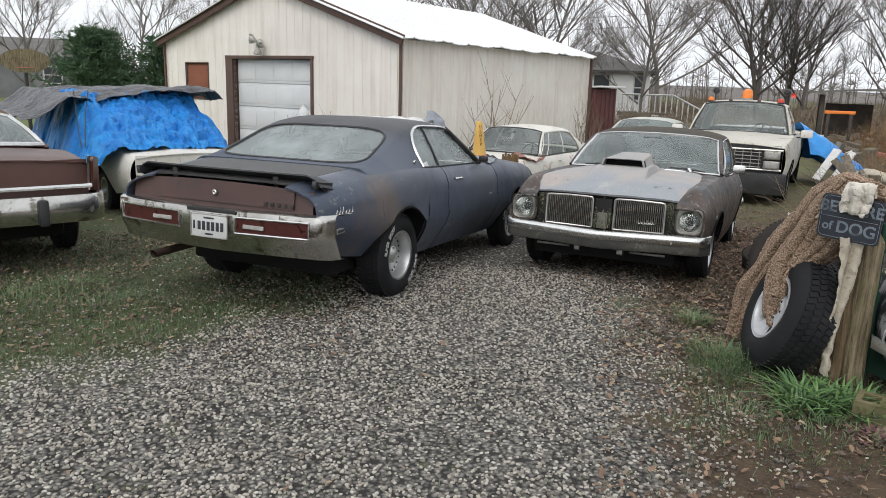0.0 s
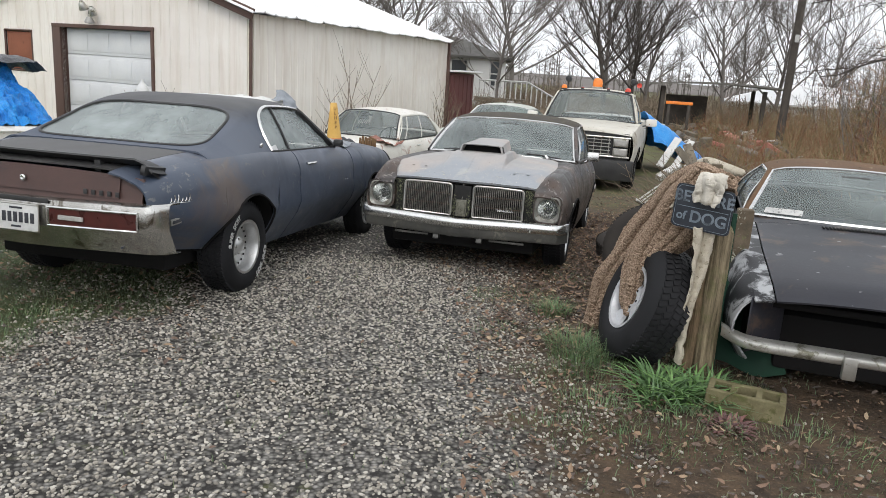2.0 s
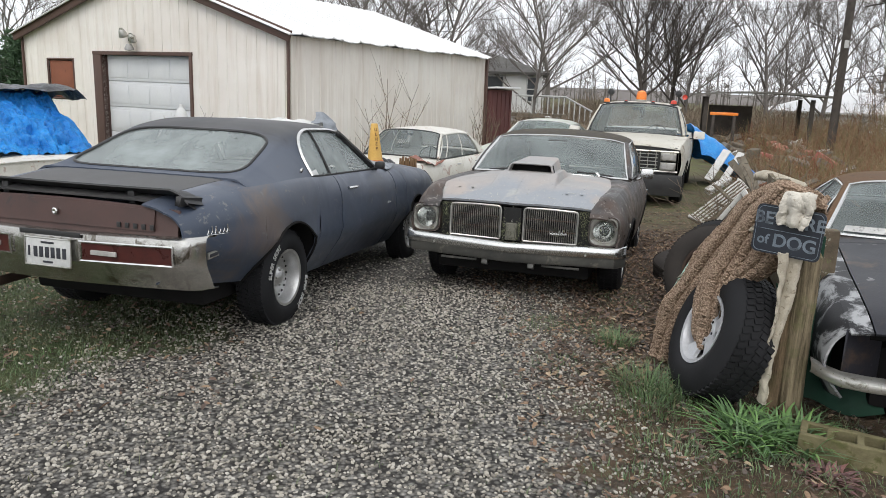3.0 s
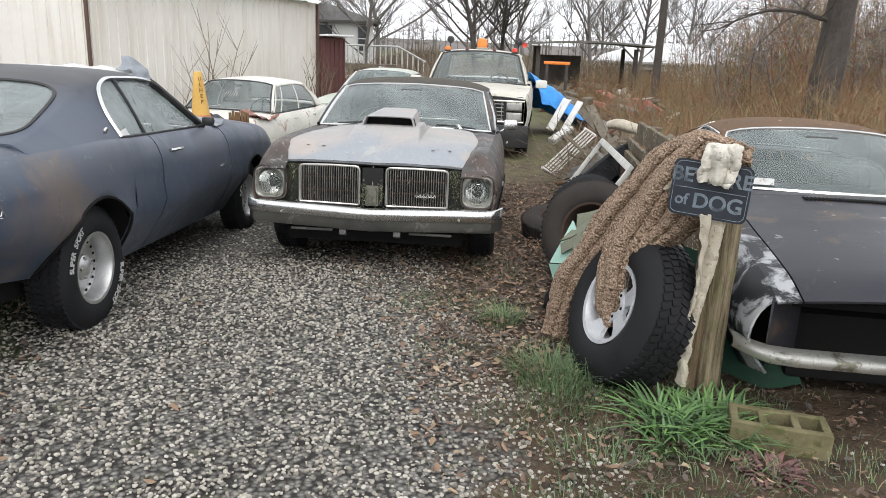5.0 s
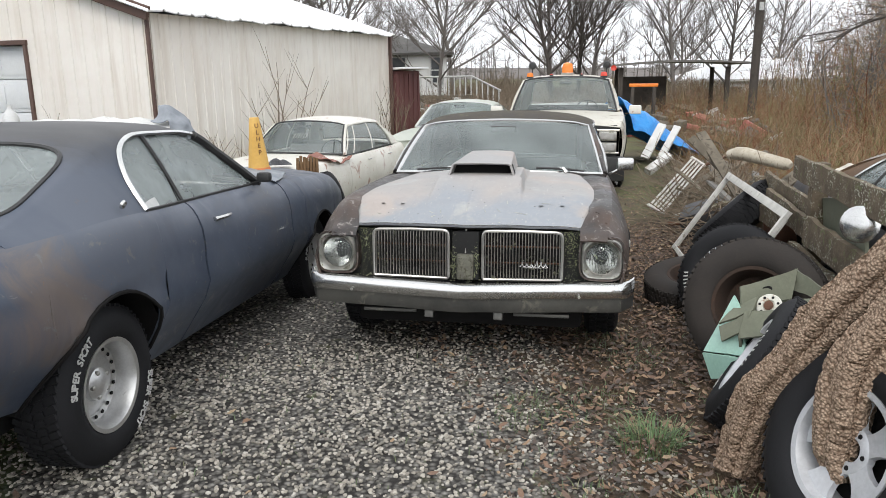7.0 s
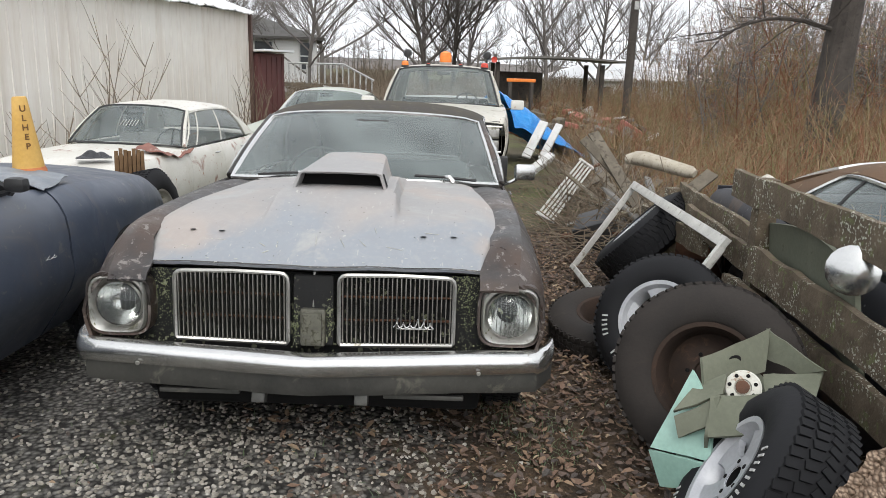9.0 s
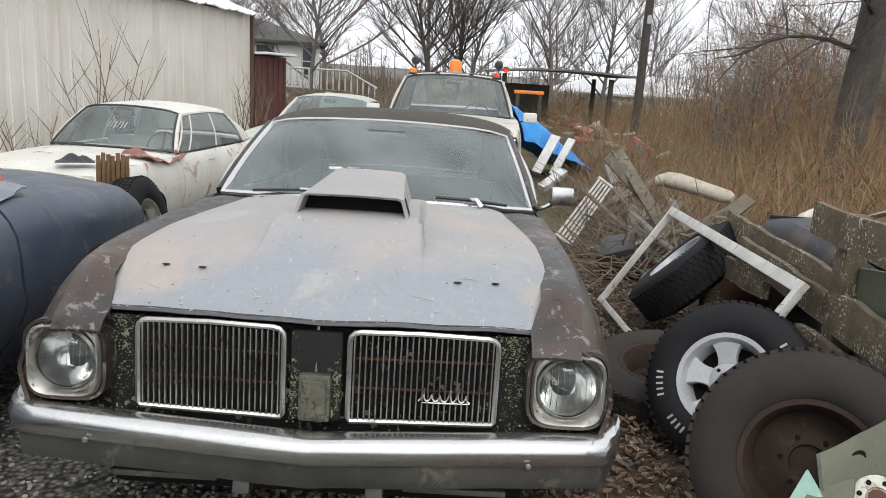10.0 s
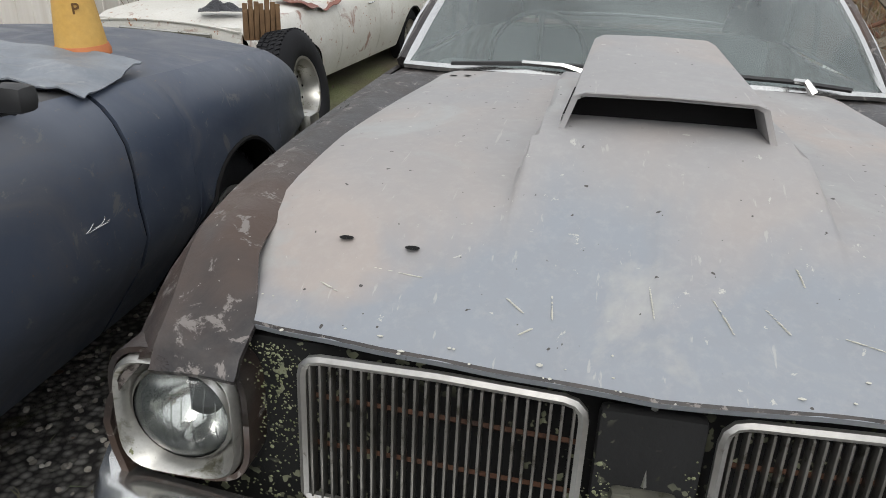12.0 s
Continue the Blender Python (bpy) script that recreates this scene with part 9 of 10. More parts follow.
# dry brush beyond the fence
def brush_field():
    rnd = random.Random(14)
    st = Sticks()
    n = 0
    while n < 9000:
        y = rnd.uniform(6.5, 30)
        x = rnd.uniform(4.5, 26)
        edge = 5.6 + 0.42 * (y - 7.5)
        if x < edge + rnd.uniform(-0.3, 0.5):
            continue
        if x - edge > 1.2 and y > 15 and rnd.random() < 0.35:
            continue
        h = rnd.uniform(0.7, 1.5) * (0.75 + 0.5 * noise.noise(Vector((x * 0.35, y * 0.35, 0))) + min(0.75, (x - edge) * 0.10))
        p = Vector((x, y, ground_z(x, y) - 0.02))
        pts, d = bent(p, Vector((rnd.uniform(-0.6, 0.6), rnd.uniform(-0.6, 0.6), 1)), h, 4, rnd, 0.36)
        r = rnd.uniform(0.004, 0.009)
        st.stick(pts, r, 0.002, 3)
        for _ in range(3):
            i = rnd.randint(1, 3)
            q, _d = bent(pts[i], Vector((rnd.uniform(-1, 1), rnd.uniform(-1, 1), rnd.uniform(0.1, 0.9))), h * rnd.uniform(0.2, 0.45), 2, rnd, 0.3)
            st.stick(q, 0.003, 0.0015, 3)
        n += 1
    tagged(st.done("dry_brush", "brush"), "dense dry brown brush and weeds", "brush", kind="stuff")
    # lower tangle, denser and redder
    st = Sticks()
    for k in range(9000):
        y = rnd.uniform(7.5, 22)
        x = 5.2 + 0.42 * (y - 7.5) + abs(rnd.gauss(0, 2.2))
        p = Vector((x, y, ground_z(x, y)))
        pts, d = bent(p, Vector((rnd.uniform(-1, 1), rnd.uniform(-1, 1), rnd.uniform(0.3, 1.2))), rnd.uniform(0.3, 0.8), 3, rnd, 0.35)
        st.stick(pts, 0.004, 0.002, 3)
    tagged(st.done("brush_tangle", "brush"), "low tangle of reddish dead stems", "brush", kind="stuff")
    # tangle in the scrap pile
    st = Sticks()
    for k in range(700):
        t = rnd.random()
        x, y = 4.9 + 3.0 * t + rnd.uniform(-0.5, 0.8), 9.0 + 5 * t + rnd.uniform(-0.4, 0.6)
        p = Vector((x, y, ground_z(x, y) + rnd.uniform(0, 0.3)))
        pts, d = bent(p, Vector((rnd.uniform(-1, 1), rnd.uniform(-1, 1), rnd.uniform(-0.1, 0.6))), rnd.uniform(0.4, 1.1), 4, rnd, 0.25)
        st.stick(pts, rnd.uniform(0.004, 0.009), 0.003, 4)
    tagged(st.done("dead_twigs", "twig"), "grey dead twigs tangled in the scrap pile", "twigs", kind="stuff")


brush_field()


def thicket():
    """Tall dense saplings behind the brush, closing the view at that side."""
    rnd = random.Random(71)
    near, far = Sticks(), Sticks()
    for k in range(1300):
        a = radians(38 + 30 * rnd.random() ** 0.8)
        dist = rnd.uniform(19, 42)
        x, y = 0.8 + dist * math.sin(a), 4.2 + dist * math.cos(a)
        if a < radians(43) and dist < 30:
            continue
        h = rnd.uniform(0.5, 1.0) * (1.2 + 0.15 * dist) * min(1.0, 0.35 + (a - radians(38)) * 4)
        st = near if rnd.random() < 0.45 else far
        p = Vector((x, y, ground_z(x, y) - 0.1))
        pts, d = bent(p, Vector((rnd.uniform(-0.3, 0.3), rnd.uniform(-0.3, 0.3), 1)), h, 4, rnd, 0.16)
        st.stick(pts, rnd.uniform(0.012, 0.028), 0.005, 3)
        for _ in range(20):
            i = rnd.randint(0, 3)
            q, _d = bent(pts[i].lerp(pts[i + 1], rnd.random()), Vector((rnd.uniform(-1, 1), rnd.uniform(-1, 1), rnd.uniform(-0.2, 1))), h * rnd.uniform(0.12, 0.34), 3, rnd, 0.3)
            st.stick(q, rnd.uniform(0.005, 0.01), 0.003, 3)
    tagged(near.done("sapling_thicket", "brush"), "dense thicket of brown bare saplings", "saplings", kind="stuff")
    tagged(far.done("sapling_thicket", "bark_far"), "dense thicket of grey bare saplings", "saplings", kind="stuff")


thicket()


def shrub(m, n, h, seed, label):
    rnd = random.Random(seed)
    ob = thing("shrub", m, label, "shrub", "saplings")
    st = Sticks()
    for k in range(n):
        p = Vector((rnd.uniform(-0.25, 0.25), rnd.uniform(-0.25, 0.25), 0))
        pts, d = bent(p, Vector((rnd.uniform(-0.45, 0.45), rnd.uniform(-0.35, 0.35), 1)), h * rnd.uniform(0.6, 1.0), 6, rnd, 0.1)
        st.stick(pts, 0.014, 0.004, 5)
        for _ in range(4):
            q, _d = bent(pts[rnd.randint(2, 5)], Vector((rnd.uniform(-0.8, 0.8), rnd.uniform(-0.5, 0.5), 1)), h * rnd.uniform(0.15, 0.35), 3, rnd, 0.1)
            st.stick(q, 0.006, 0.002, 3)
    st.done("woody_growth", "twig", ob)


shrub(Matrix.Translation(K + SD * 2.2 - GD * 0.7 + Vector((0, 0, -0.4))), 9, 2.6, 1, "bare leafless saplings against the garage wall")
shrub(Matrix.Translation(K + SD * 7.0 - GD * 0.6 + Vector((0, 0, -0.4))), 12, 1.9, 2, "thin dry weeds against the garage wall")
shrub(Matrix.Translation(K + SD * 0.4 - GD * 1.0 + Vector((0, 0, -0.4))), 12, 1.4, 3, "tangled dry weeds by the garage corner")
shrub(Matrix.Translation(K + GD * 2.0 - SD * 0.5 + Vector((0, 0, -0.4))), 3, 1.6, 5, "thin bare sapling before the garage door")


def evergreen(m, h, r, seed):
    rnd = random.Random(seed)
    ob = thing("evergreen_tree", m, "dark green evergreen tree with ragged outline", "tree", "evergreens")
    st = Sticks()
    st.stick([Vector((0, 0, -0.2)), Vector((0, 0, h * 0.9))], 0.12, 0.02, 7)
    st.done("trunk", "bark", ob)
    v, f = [], []
    for k in range(170):
        z = h * (0.06 + 0.92 * (k / 170) ** 0.9)
        a = k * 2.4 + rnd.uniform(-0.4, 0.4)
        L = r * (1.08 - z / h) ** 0.6 * rnd.uniform(0.45, 1.3)
        d = Vector((math.cos(a), math.sin(a), rnd.uniform(0.05, 0.55)))
        for j in range(24):
            t = (j + rnd.random()) / 24
            c = Vector((0, 0, z)) + d * (L * (0.2 + 0.8 * t)) + Vector((rnd.gauss(0, 0.12), rnd.gauss(0, 0.12), rnd.gauss(0, 0.06)))
            for _ in range(2):
                e = (d * 0.6 + Vector((rnd.uniform(-1, 1), rnd.uniform(-1, 1), rnd.uniform(-0.2, 0.9)))).normalized()
                g = e.orthogonal().normalized()
                s = rnd.uniform(0.12, 0.28)
                i = len(v)
                v += [c - g * s * 0.10, c + g * s * 0.10, c + e * s, c + e * s * 0.4 + g.cross(e) * s * 0.2]
                f += [(i, i + 1, i + 2), (i, i + 3, i + 2)]
    me = bpy.data.meshes.new("crown")
    me.from_pydata(v, [], f)
    me.materials.append(M["needles"])
    o = new("crown", me)
    o.parent = ob
    return ob


E1 = evergreen(pose(-12.4, 27.0, 0), 3.1, 1.9, 1)
for x, y, s, a in ((-10.3, 28.2, 0.95, 40), (-9.0, 30.0, 1.2, 150), (-7.6, 31.5, 1.25, 200), (-14.2, 31, 0.9, 280)):
    copy_thing(E1, pose(x, y, 0, 0, 0, a) @ Matrix.Scale(s, 4))


def house(m, w, d, h, rise, wall_mat, label, windows, deck=False):
    ob = thing("house", m, label, "house")
    for nm, size, at in (("wall", (w, 0.15, h), (w / 2, 0.075, h / 2)), ("wall", (w, 0.15, h), (w / 2, d - 0.075, h / 2)), ("wall", (0.15, d - 0.3, h), (0.075, d / 2, h / 2)), ("wall", (0.15, d - 0.3, h), (w - 0.075, d / 2, h / 2))):
        bm = bmesh.new()
        box(bm, size, Matrix.Translation(at))
        part(nm, bm, wall_mat, ob)
    bm = bmesh.new()
    o = 0.35
    A = [(-o, -o, h), (w + o, -o, h), (w + o, d + o, h), (-o, d + o, h)]
    r1, r2 = (d / 2 * 0.9, d / 2, h + rise), (w - d / 2 * 0.9, d / 2, h + rise)
    for q in ((A[0], A[1], r2, r1), (A[2], A[3], r1, r2), (A[1], A[2], r2), (A[3], A[0], r1)):
        plate(bm, [Vector(p) for p in q])
    part("roof", bm, "shingle" if wall_mat != "junk_white" else "roof_white", ob, smooth=False, thick=0.12)
    for x, z, ww, hh in windows:
        bm = bmesh.new()
        box(bm, (ww, 0.04, hh), Matrix.Translation((x, -0.02, z)))
        p = part("window", bm, "window_dark", ob)
        bm = bmesh.new()
        for dx, dz, sx, sz in ((0, hh / 2, ww + 0.12, 0.07), (0, -hh / 2, ww + 0.12, 0.07), (ww / 2, 0, 0.07, hh), (-ww / 2, 0, 0.07, hh), (0, 0, ww, 0.05)):
            box(bm, (sx, 0.06, sz), Matrix.Translation((x + dx, -0.04, z + dz)))
        part("window_frame", bm, "white_letter", p)
    if deck:
        bm = bmesh.new()
        box(bm, (2.6, 1.6, 0.15), Matrix.Translation((w - 0.1, -0.9, 0.55)))
        dk = part("deck", bm, "old_wood", ob)
        for k in range(15):
            bm = bmesh.new()
            box(bm, (0.06, 0.06, 0.85), Matrix.Translation((w - 1.2 + 0.25 * k, -1.65, 1.0 - 0.12 * max(0, k - 9))))
            part("baluster", bm, "white_letter", dk)
        bm = bmesh.new()
        tube(bm, [(w - 1.25, -1.65, 1.45), (w + 1.1, -1.65, 1.45), (w + 2.4, -1.65, 0.8)], 0.045, 4)
        part("deck_rail", bm, "white_letter", dk)
    return ob


house(pose(2.6, 39.2, 0.0, 0, 0, -14), 7.4, 6, 2.55, 1.0, "house_white", "white house with grey shingle roof and deck", [(5.1, 1.75, 0.8, 1.2), (6.9, 1.75, 0.5, 1.2), (2.5, 1.7, 1.0, 1.1)], True)
house(pose(-33, 44, 0.0, 0, 0, 20), 13, 7, 2.5, 1.3, "house_grey", "grey single-storey house across the lawn", [(9.2, 1.5, 1.0, 1.0), (4, 1.5, 1.2, 1.0)])
house(pose(23.5, 40, -0.9, 0, 0, -30), 9, 7, 2.0, 1.1, "junk_white", "low pale building beyond the brush", [(3, 1.2, 0.9, 0.8)])


def carport():
    ob = thing("carport", pose(12.7, 26.0, 0.0, 0, 0, -25), "dark weathered carport with sagging roof", "carport")
    for x, y in ((0, 0), (0, 3), (3.4, 0), (3.4, 3)):
        bm = bmesh.new()
        box(bm, (0.14, 0.14, 1.7), Matrix.Translation((x, y, 0.85)), 0.01)
        part("post", bm, "bark", ob)
    bm = sheet(lambda u, v: Vector((-0.5 + 4.6 * u, -0.4 + 3.8 * v, 1.68 + 0.42 * math.sin(1.6 * u + 0.5) * (1 - 0.3 * u) - 0.1)), lin(0, 1, 10), lin(0, 1, 4))
    part("roof", bm, "junk_grey", ob, thick=0.06)
    bm = bmesh.new()
    box(bm, (1.5, 0.1, 1.3), Matrix.Translation((0.9, 1.6, 0.75)))
    part("back_board", bm, "bark", ob)
    ob = thing("orange_beam", pose(11.5, 22.4, 0.0, 0, 0, -25), "orange steel beam lying on trestles", "beam")
    bm = bmesh.new()
    box(bm, (0.8, 0.09, 0.09), Matrix.Translation((0, 0, 1.2)), 0.01)
    part("beam", bm, "lens_orange", ob)
    for x in (-0.3, 0.3):
        bm = bmesh.new()
        box(bm, (0.08, 0.3, 1.15), Matrix.Translation((x, 0, 0.57)), 0.01)
        part("trestle", bm, "bark", ob)


carport()


def yard_heap():
    """Far scrap heap behind the truck and below the house."""
    rnd = random.Random(33)
    mats = ("junk_grey", "junk_white", "rust", "old_wood", "junk_red", "junk_grey", "old_wood", "junk_white", "rust", "twig")
    for k in range(260):
        if k < 130:
            x, y = rnd.uniform(5.5, 9.5), rnd.uniform(24, 33)
        else:
            x, y = rnd.uniform(9.5, 16), rnd.uniform(17.5, 27)
            if x > 8.5 + 0.42 * (y - 10) + 1.2:
                continue
        z = ground_z(x, y) + rnd.uniform(0.0, 0.55)
        s = Vector((rnd.uniform(0.15, 0.75), rnd.uniform(0.08, 0.35), rnd.uniform(0.05, 0.3)))
        bm = bmesh.new()
        box(bm, s, Matrix.Translation((x, y, z + s.z / 2)) @ Euler((rnd.uniform(-0.4, 0.4), rnd.uniform(-0.5, 0.5), rnd.uniform(0, 3))).to_matrix().to_4x4(), 0.03)
        o = part("yard_scrap", bm, rnd.choice(mats))
        tagged(o, "piece of old yard scrap on the heap", "scrap", "yard scrap")
    st = Sticks()
    for k in range(2200):
        x, y = rnd.uniform(4.0, 10.5), rnd.uniform(23, 34)
        p = Vector((x, y, ground_z(x, y)))
        pts, d = bent(p, Vector((rnd.uniform(-1, 1), rnd.uniform(-1, 1), rnd.uniform(0.1, 1))), rnd.uniform(0.6, 1.6), 3, rnd, 0.25)
        st.stick(pts, rnd.uniform(0.008, 0.02), 0.005, 3)
    for k in range(5200):
        a = radians(rnd.uniform(4, 36))
        q = rnd.uniform(36, 50)
        x, y = q * math.sin(a), q * math.cos(a)
        h = rnd.uniform(0.8, 2.0) * (0.75 + 0.6 * noise.noise(Vector((a * 14, 2, 0))))
        if 2 < x < 11.5 and y < 48:
            h *= 0.55
        pts, d = bent(Vector((x, y, ground_z(x, y) - 0.1)), Vector((rnd.uniform(-0.7, 0.7), rnd.uniform(-0.7, 0.7), 1)), h, 4, rnd, 0.3)
        st.stick(pts, rnd.uniform(0.012, 0.03), 0.008, 3)
        for _ in range(3):
            e, _d = bent(pts[rnd.randint(1, 3)], Vector((rnd.uniform(-1, 1), rnd.uniform(-1, 1), rnd.uniform(0, 1))), h * 0.35, 2, rnd, 0.2)
            st.stick(e, 0.012, 0.005, 3)
    tagged(st.done("brush_heap", "twig"), "heap of cut branches below the house", "branches", kind="stuff")


yard_heap()

# utility pole with wires
up = thing("utility_pole", pose(14.85, 22.0, 0), "dark wooden utility pole with pale tag", "pole")
b_ = bmesh.new()
tube(b_, [(0, 0, -0.3), (0.03, 0, 4.5), (0.08, 0, 9.0)], [0.125, 0.115, 0.1], 12)
part("pole", b_, "bark", up)
b_ = bmesh.new()
box(b_, (0.14, 0.02, 0.22), Matrix.Translation((-0.02, -0.12, 3.35)), 0.004)
part("tag", b_, "white_letter", up, "pale tag nailed to the pole")
for k, (x, y, z) in enumerate(((-30, 52, 8.0), (-30, 52, 7.2), (48, 18, 8.0))):
    a, b = Vector((14.9, 22.0, 8.4 - 0.8 * (k == 1))), Vector((x, y, z))
    b_ = tube(bmesh.new(), [a.lerp(b, t) + Vector((0, 0, -1.6 * 4 * t * (1 - t))) for t in lin(0, 1, 20)], 0.018, 5)
    part("wire", b_, "black_trim", up)

# basketball hoop board on a pole
bh = thing("basketball_board", pose(-11.7, 21.2, 0, 0, 0, 28), "weathered tan basketball backboard on a pole", "basketball hoop")
b_ = bmesh.new()
lathe(b_, [(0.001, -0.02), (0.62, -0.02), (0.62, 0.02), (0.001, 0.02)], 24, axes((0, 0, 1.98), (1, 0, 0), (0, 0, 1)) @ Matrix.Diagonal((1, 0.52, 1, 1)))
part("backboard", b_, "slat_tan", bh) if "slat_tan" in M else part("backboard", b_, "post_wood", bh)
b_ = bmesh.new()
tube(b_, [(0, 0.08, -0.2), (0, 0.08, 2.0)], 0.05, 8)
part("hoop_pole", b_, "black_trim", bh)
b_ = bmesh.new()
tube(b_, [Vector((0.22 * math.cos(a), -0.25 + 0.22 * math.sin(a), 1.8)) for a in lin(0, 2 * math.pi, 19)[:-1]], 0.01, 5, closed=True)
part("hoop", b_, "junk_red", bh)

# distant wooded rise
def far_woods():
    rnd = random.Random(44)
    st = Sticks()
    for k in range(700):
        a = radians(rnd.uniform(-62, 62))
        dist = rnd.uniform(90, 150)
        h = rnd.uniform(2.2, 5.0) * (dist / 100) * (1.0 if a > 0.3 else 0.8)
        p = Vector((dist * math.sin(a), dist * math.cos(a), ground_z(0, dist)))
        pts, d = bent(p, Vector((0, 0, 1)), h, 3, rnd, 0.08)
        st.stick(pts, 0.09, 0.03, 3)
        for _ in range(16):
            q, _d = bent(pts[rnd.randint(1, 3)], Vector((rnd.uniform(-1, 1), rnd.uniform(-1, 1), rnd.uniform(0.1, 1))), h * rnd.uniform(0.2, 0.4), 2, rnd, 0.2)
            st.stick(q, 0.035, 0.015, 3)
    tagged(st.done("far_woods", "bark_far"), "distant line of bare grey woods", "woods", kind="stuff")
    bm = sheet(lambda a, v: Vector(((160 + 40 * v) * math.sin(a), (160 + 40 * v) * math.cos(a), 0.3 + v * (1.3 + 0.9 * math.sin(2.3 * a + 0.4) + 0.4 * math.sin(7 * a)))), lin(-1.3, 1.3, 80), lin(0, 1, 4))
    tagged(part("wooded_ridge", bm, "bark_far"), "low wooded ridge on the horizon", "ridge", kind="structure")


far_woods()

# ---------------------------------------------------------------- gravel, leaves and grass
def island_mat(name, stops, rough=0.9):
    m, nt, bsdf, co = base(name, rough)
    geo = nt.nodes.new("ShaderNodeNewGeometry")
    c = ramp(nt, geo.outputs["Random Per Island"], stops)
    n = tex_noise(nt, co, 160, 3, 0.6)
    c = mix(nt, 0.22, c, mix(nt, n, (0.03, 0.03, 0.028), (0.5, 0.49, 0.46)))
    link(nt, c, bsdf.inputs["Base Color"])
    M[name] = m


island_mat("gravel", [(0.0, (0.055, 0.05, 0.042)), (0.25, (0.2, 0.178, 0.144)), (0.6, (0.37, 0.338, 0.28)), (0.86, (0.465, 0.43, 0.365)), (1.0, (0.55, 0.52, 0.465))], 0.8)
island_mat("dead_leaf", [(0.0, (0.02, 0.01, 0.006)), (0.35, (0.075, 0.033, 0.015)), (0.65, (0.165, 0.077, 0.035)), (0.88, (0.25, 0.145, 0.07)), (1.0, (0.4, 0.3, 0.18))], 0.85)
island_mat("grass", [(0.0, (0.026, 0.062, 0.009)), (0.5, (0.052, 0.105, 0.016)), (0.8, (0.085, 0.11, 0.027)), (1.0, (0.16, 0.135, 0.06))], 0.6)
island_mat("tuft", [(0.0, (0.02, 0.07, 0.008)), (0.5, (0.045, 0.13, 0.014)), (0.85, (0.09, 0.18, 0.03)), (1.0, (0.22, 0.19, 0.08))], 0.6)
island_mat("lily", [(0.0, (0.02, 0.085, 0.008)), (0.6, (0.05, 0.17, 0.014)), (1.0, (0.13, 0.3, 0.035))], 0.6)


def emit(name, verts, faces, mat, label, category, smooth=False):
    me = bpy.data.meshes.new(name)
    me.from_pydata(verts, [], faces)
    me.materials.append(M[mat])
    ob = new(name, me)
    return tagged(ob, label, category, kind="stuff")


def gravel_bed():
    rnd = np.random.RandomState(3)
    bm = bmesh.new()
    bmesh.ops.create_icosphere(bm, subdivisions=1, radius=1.0)
    bm.verts.ensure_lookup_table()
    shape = np.array([v.co[:] for v in bm.verts])
    tris = np.array([[v.index for v in f.verts] for f in bm.faces])
    bm.free()
    # even-sided stones from a half-kept icosphere
    pts = []
    def fill(n, x0, x1, y0, y1, keep, smin, smax):
        x, y = rnd.uniform(x0, x1, n), rnd.uniform(y0, y1, n)
        for a, b in zip(x, y):
            k = keep(a, b) * min(1.0, (a - x0) / 0.8, (x1 - a) / 0.8, (b - y0) / 0.9, (y1 - b) / 0.9)
            if k > 0 and rnd.rand() < k:
                pts.append((a, b, rnd.uniform(smin, smax)))
    def keep(a, b):
        w = 1.6 * noise.noise(Vector((a * 0.9, b * 0.9, 4))) + 0.9 * noise.noise(Vector((a * 3, b * 3, 7)))
        m_, s_ = zone_moss(a, b) + w, zone_soil(a, b) + 0.5 * w
        k = 1.0
        if m_ > 0:
            k *= max(0.10, 1 - 1.1 * m_)
        if s_ > 0:
            k *= max(0.05, 1 - 1.6 * s_)
        return k
    fill(66000, -4.0, 3.0, 0.8, 7.6, keep, 0.0055, 0.0135)
    fill(16000, -5.0, 3.6, -0.5, 10.0, keep, 0.007, 0.0145)
    V, F = [], []
    V = np.zeros((len(pts) * len(shape), 3))
    F = np.zeros((len(pts) * len(tris), 3), int)
    for i, (x, y, s) in enumerate(pts):
        sc = s * np.array([1.0, rnd.uniform(0.65, 1.0), rnd.uniform(0.45, 0.8)])
        a = rnd.uniform(0, 6.28)
        R = np.array([[math.cos(a), -math.sin(a), 0], [math.sin(a), math.cos(a), 0], [0, 0, 1]])
        v = (shape * sc * rnd.uniform(0.8, 1.15, (len(shape), 1))) @ R.T
        v[:, 2] += v[:, 0] * rnd.uniform(-0.4, 0.4)
        z = ground_z(x, y) + 0.012 * noise.noise(Vector((x * 1.3, y * 1.3, 0)))
        V[i * len(shape):(i + 1) * len(shape)] = v + np.array([x, y, z + s * 0.22])
        F[i * len(tris):(i + 1) * len(tris)] = tris + i * len(shape)
    emit("gravel", V.tolist(), F.tolist(), "gravel", "loose grey and beige gravel stones", "gravel")


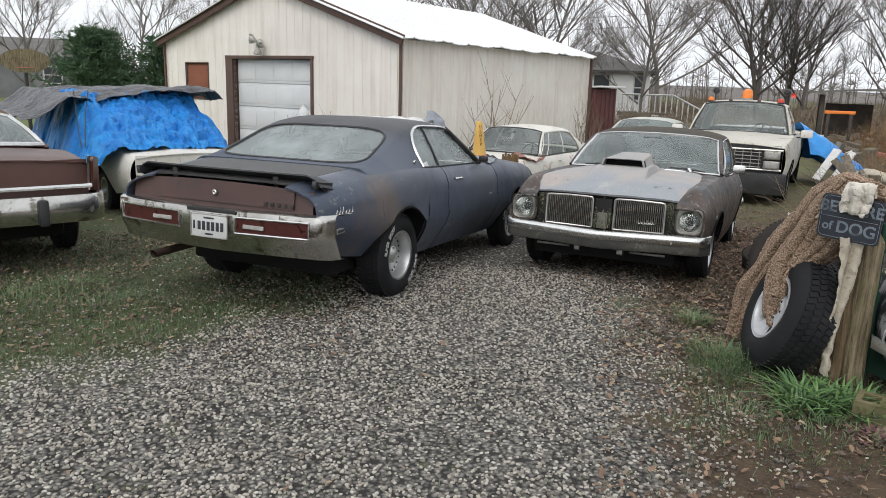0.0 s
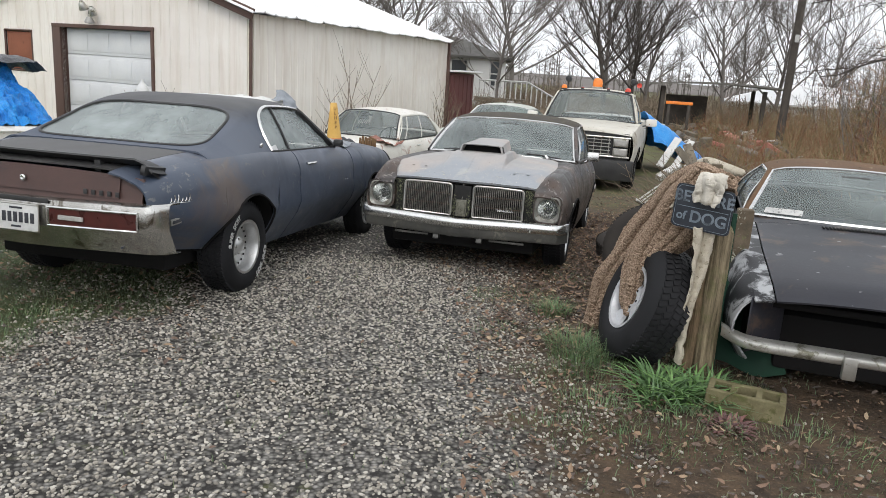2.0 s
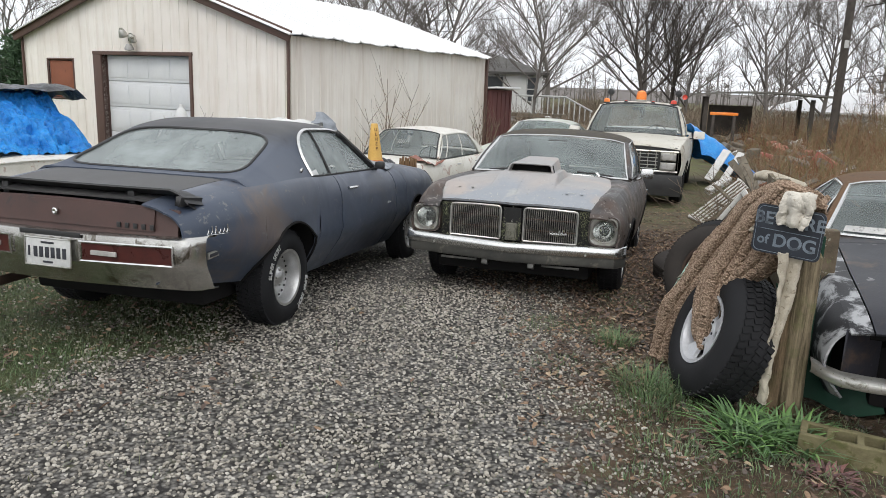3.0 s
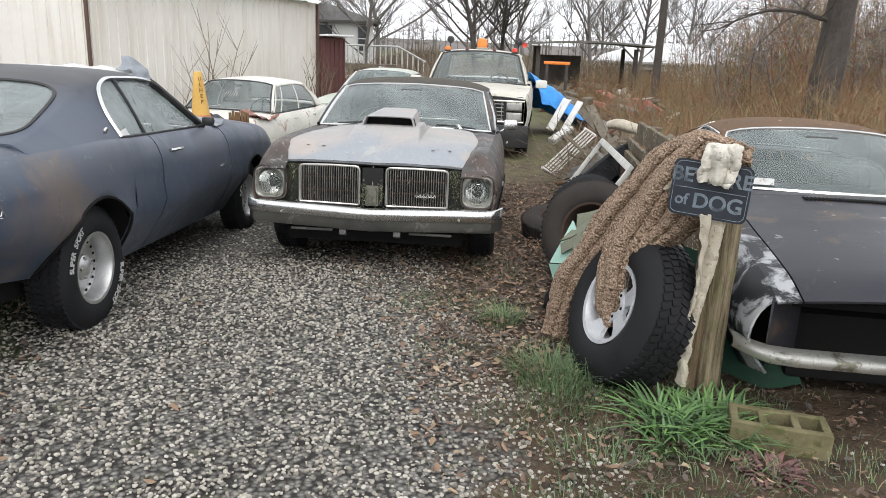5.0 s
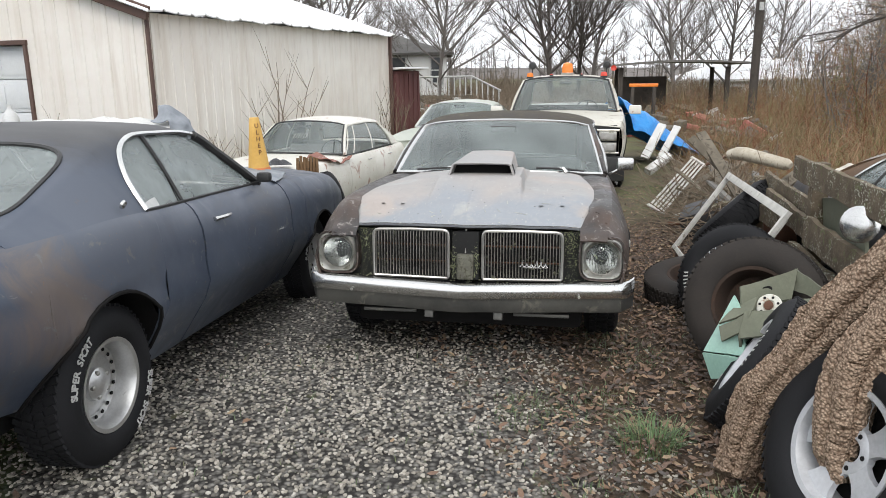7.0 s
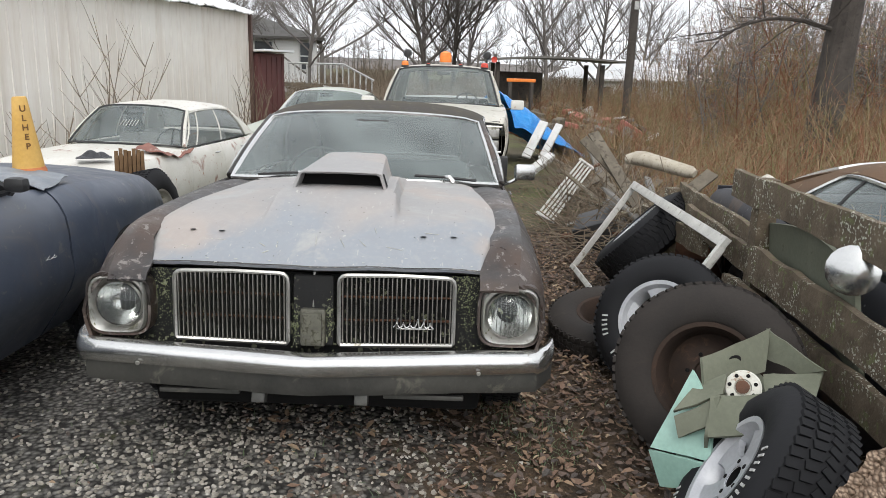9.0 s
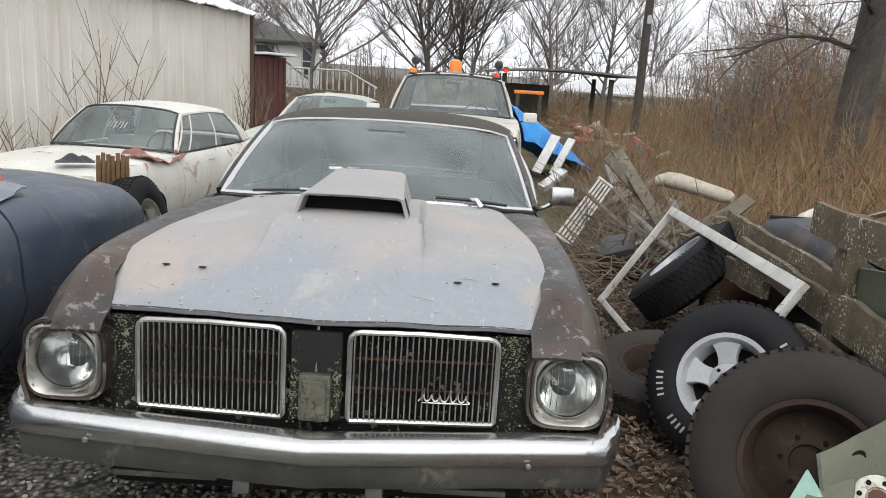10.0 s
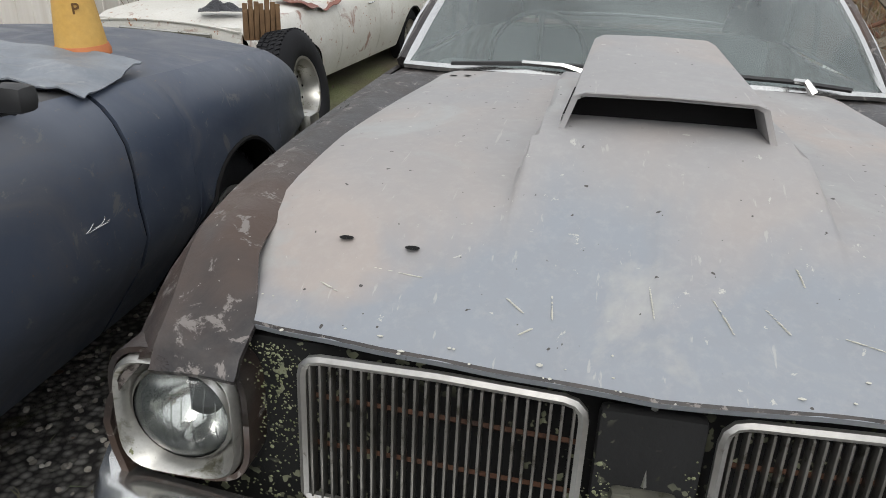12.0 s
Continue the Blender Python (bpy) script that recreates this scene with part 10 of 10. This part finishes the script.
def leaf_litter():
    rnd = random.Random(17)
    v, f = [], []
    def leaf(x, y, s):
        z = ground_z(x, y) + 0.008 + 0.03 * rnd.random() ** 2
        a = rnd.uniform(0, 6.28)
        ti, tj = rnd.uniform(-0.5, 0.5), rnd.uniform(-0.5, 0.5)
        c, d = math.cos(a), math.sin(a)
        up = rnd.uniform(-0.3, 0.5)
        i = len(v)
        for px, py, pz in ((-1, 0, 0), (-0.3, -0.45, up), (0.5, -0.4, up), (1.1, 0, 0.15), (0.5, 0.4, up), (-0.3, 0.45, up), (0.1, 0, 0)):
            px, py = px * s, py * s * rnd.uniform(0.8, 1.2)
            v.append((x + px * c - py * d, y + px * d + py * c, z + pz * s + ti * px + tj * py + 0.004))
        f.extend([(i, i + 1, i + 6), (i + 1, i + 2, i + 6), (i + 2, i + 3, i + 6), (i + 3, i + 4, i + 6), (i + 4, i + 5, i + 6), (i + 5, i, i + 6)])
    n = 0
    while n < 23000:
        y = rnd.uniform(2.2, 14)
        x = rnd.uniform(-5.5, 7)
        s_ = zone_soil(x, y)
        fence_x = 2.42 + 0.4664 * (y - 4.35)
        k = 0.02
        if s_ > -0.2:
            k = 0.75 if x < fence_x + 1.3 else 0.12
        if x < -1.2 and zone_moss(x, y) > 0.3:
            k = 0.22
        if 1.2 < x < 3.2 and 5.5 < y < 9:
            k = 0.9
        if rnd.random() < k:
            leaf(x, y, 0.007 + 0.019 * rnd.random() ** 1.6)
            n += 1
    for k in range(14000):
        y = rnd.uniform(4.6, 11)
        x = 1.5 + 0.42 * (y - 4.6) + rnd.uniform(-0.4, 1.7)
        leaf(x, y, 0.007 + 0.02 * rnd.random() ** 1.5)
    for k in range(7500):
        x = rnd.uniform(-6, -0.6)
        y = rnd.uniform(4.4, 8.5)
        if rnd.random() < 0.35 + 0.9 * noise.noise(Vector((x * 1.3, y * 1.3, 8))) or x < -2.6:
            leaf(x, y, 0.009 + 0.02 * rnd.random() ** 1.5)
    emit("dead_leaves", v, f, "dead_leaf", "brown dead leaves scattered on the ground", "leaves")


def blades(v, f, x, y, h, w, lean, a, seg=3, curl=1.0):
    z = ground_z(x, y)
    i = len(v)
    c, d = math.cos(a), math.sin(a)
    for k in range(seg + 1):
        t = k / seg
        out = lean * h * t * t * curl
        zz = z + h * (t - 0.35 * curl * lean * t * t)
        ww = w * (1 - t) ** 0.6 * 0.5 + (0.0006 if k == seg else 0)
        v.append((x + out * c - ww * d, y + out * d + ww * c, zz))
        v.append((x + out * c + ww * d, y + out * d - ww * c, zz))
    for k in range(seg):
        f.append((i + 2 * k, i + 2 * k + 1, i + 2 * k + 3, i + 2 * k + 2))


def grass_all():
    rnd = random.Random(19)
    v, f = [], []
    n = 0
    while n < 56000:
        x, y = rnd.uniform(-5.5, 3.2), rnd.uniform(2.0, 9.5)
        w = 1.6 * noise.noise(Vector((x * 0.9, y * 0.9, 4))) + 1.0 * noise.noise(Vector((x * 2.4, y * 2.4, 7)))
        k = 0.012
        m_, s_ = zone_moss(x, y) + w, zone_soil(x, y)
        patch = noise.noise(Vector((x * 1.1, y * 1.1, 21)))
        if m_ > 0 and y < 8.5:
            k = 0.5 + 0.5 * patch
        elif s_ > -0.3:
            k = 0.5 if patch > 0.25 else 0.04
        if rnd.random() < k:
            blades(v, f, x, y, rnd.uniform(0.014, 0.05), rnd.uniform(0.004, 0.008), rnd.uniform(0.2, 1.4), rnd.uniform(0, 6.28), 2)
            n += 1
    emit("short_grass", v, f, "grass", "short mossy grass in the gravel", "grass")
    # tufts
    v, f = [], []
    for cx, cy, r, n, h in ((1.80, 4.60, 0.20, 420, 0.16), (1.93, 4.42, 0.16, 260, 0.14), (1.88, 5.36, 0.14, 260, 0.13), (1.28, 3.55, 0.2, 120, 0.06), (1.62, 3.35, 0.22, 120, 0.05), (2.5, 3.25, 0.4, 300, 0.07), (-3.3, 5.2, 0.45, 420, 0.13), (-2.6, 5.3, 0.4, 300, 0.10), (-4.2, 5.2, 0.5, 350, 0.13), (-3.0, 5.75, 0.3, 260, 0.12), (-3.7, 4.7, 0.4, 260, 0.09), (-1.6, 5.1, 0.35, 240, 0.05), (-2.0, 4.7, 0.5, 260, 0.06), (1.4, 5.0, 0.2, 90, 0.05), (1.72, 4.35, 0.2, 300, 0.1), (1.6, 3.75, 0.25, 260, 0.07), (1.95, 3.5, 0.3, 260, 0.07)):
        for k in range(n):
            a = rnd.uniform(0, 6.28)
            q = r * math.sqrt(rnd.random())
            blades(v, f, cx + q * math.cos(a), cy + q * math.sin(a), h * rnd.uniform(0.5, 1.15), rnd.uniform(0.003, 0.006), rnd.uniform(0.2, 1.1), a + rnd.uniform(-0.8, 0.8), 4)
    emit("grass_tufts", v, f, "tuft", "green grass tufts along the drive's edge", "grass")
    v, f = [], []
    for cx, cy, r, n, h in ((2.08, 4.00, 0.17, 120, 0.17), (2.22, 3.86, 0.16, 110, 0.15), (2.0, 3.84, 0.13, 50, 0.13), (2.33, 3.98, 0.1, 40, 0.16)):
        for k in range(n):
            a = rnd.uniform(0, 6.28)
            q = r * math.sqrt(rnd.random())
            blades(v, f, cx + q * math.cos(a), cy + q * math.sin(a), h * rnd.uniform(0.6, 1.2), rnd.uniform(0.015, 0.025), rnd.uniform(0.5, 1.7), a + rnd.uniform(-0.9, 0.9), 5)
    emit("lily_leaves", v, f, "lily", "bright green strap leaves round the post", "plant")


def red_plant():
    rnd = random.Random(77)
    v, f = [], []
    for k in range(90):
        a, q = rnd.uniform(0, 6.28), 0.12 * math.sqrt(rnd.random())
        blades(v, f, 2.24 + q * math.cos(a), 3.55 + q * math.sin(a), rnd.uniform(0.02, 0.05), rnd.uniform(0.02, 0.035), rnd.uniform(0.8, 1.8), a, 3)
    emit("red_ground_plant", v, f, "red_leaf", "low dark red leafy plant on the soil", "plant")


island_mat("red_leaf", [(0.0, (0.06, 0.012, 0.014)), (0.6, (0.13, 0.025, 0.03)), (1.0, (0.2, 0.06, 0.05))], 0.7)
red_plant()
gravel_bed(), leaf_litter(), grass_all()
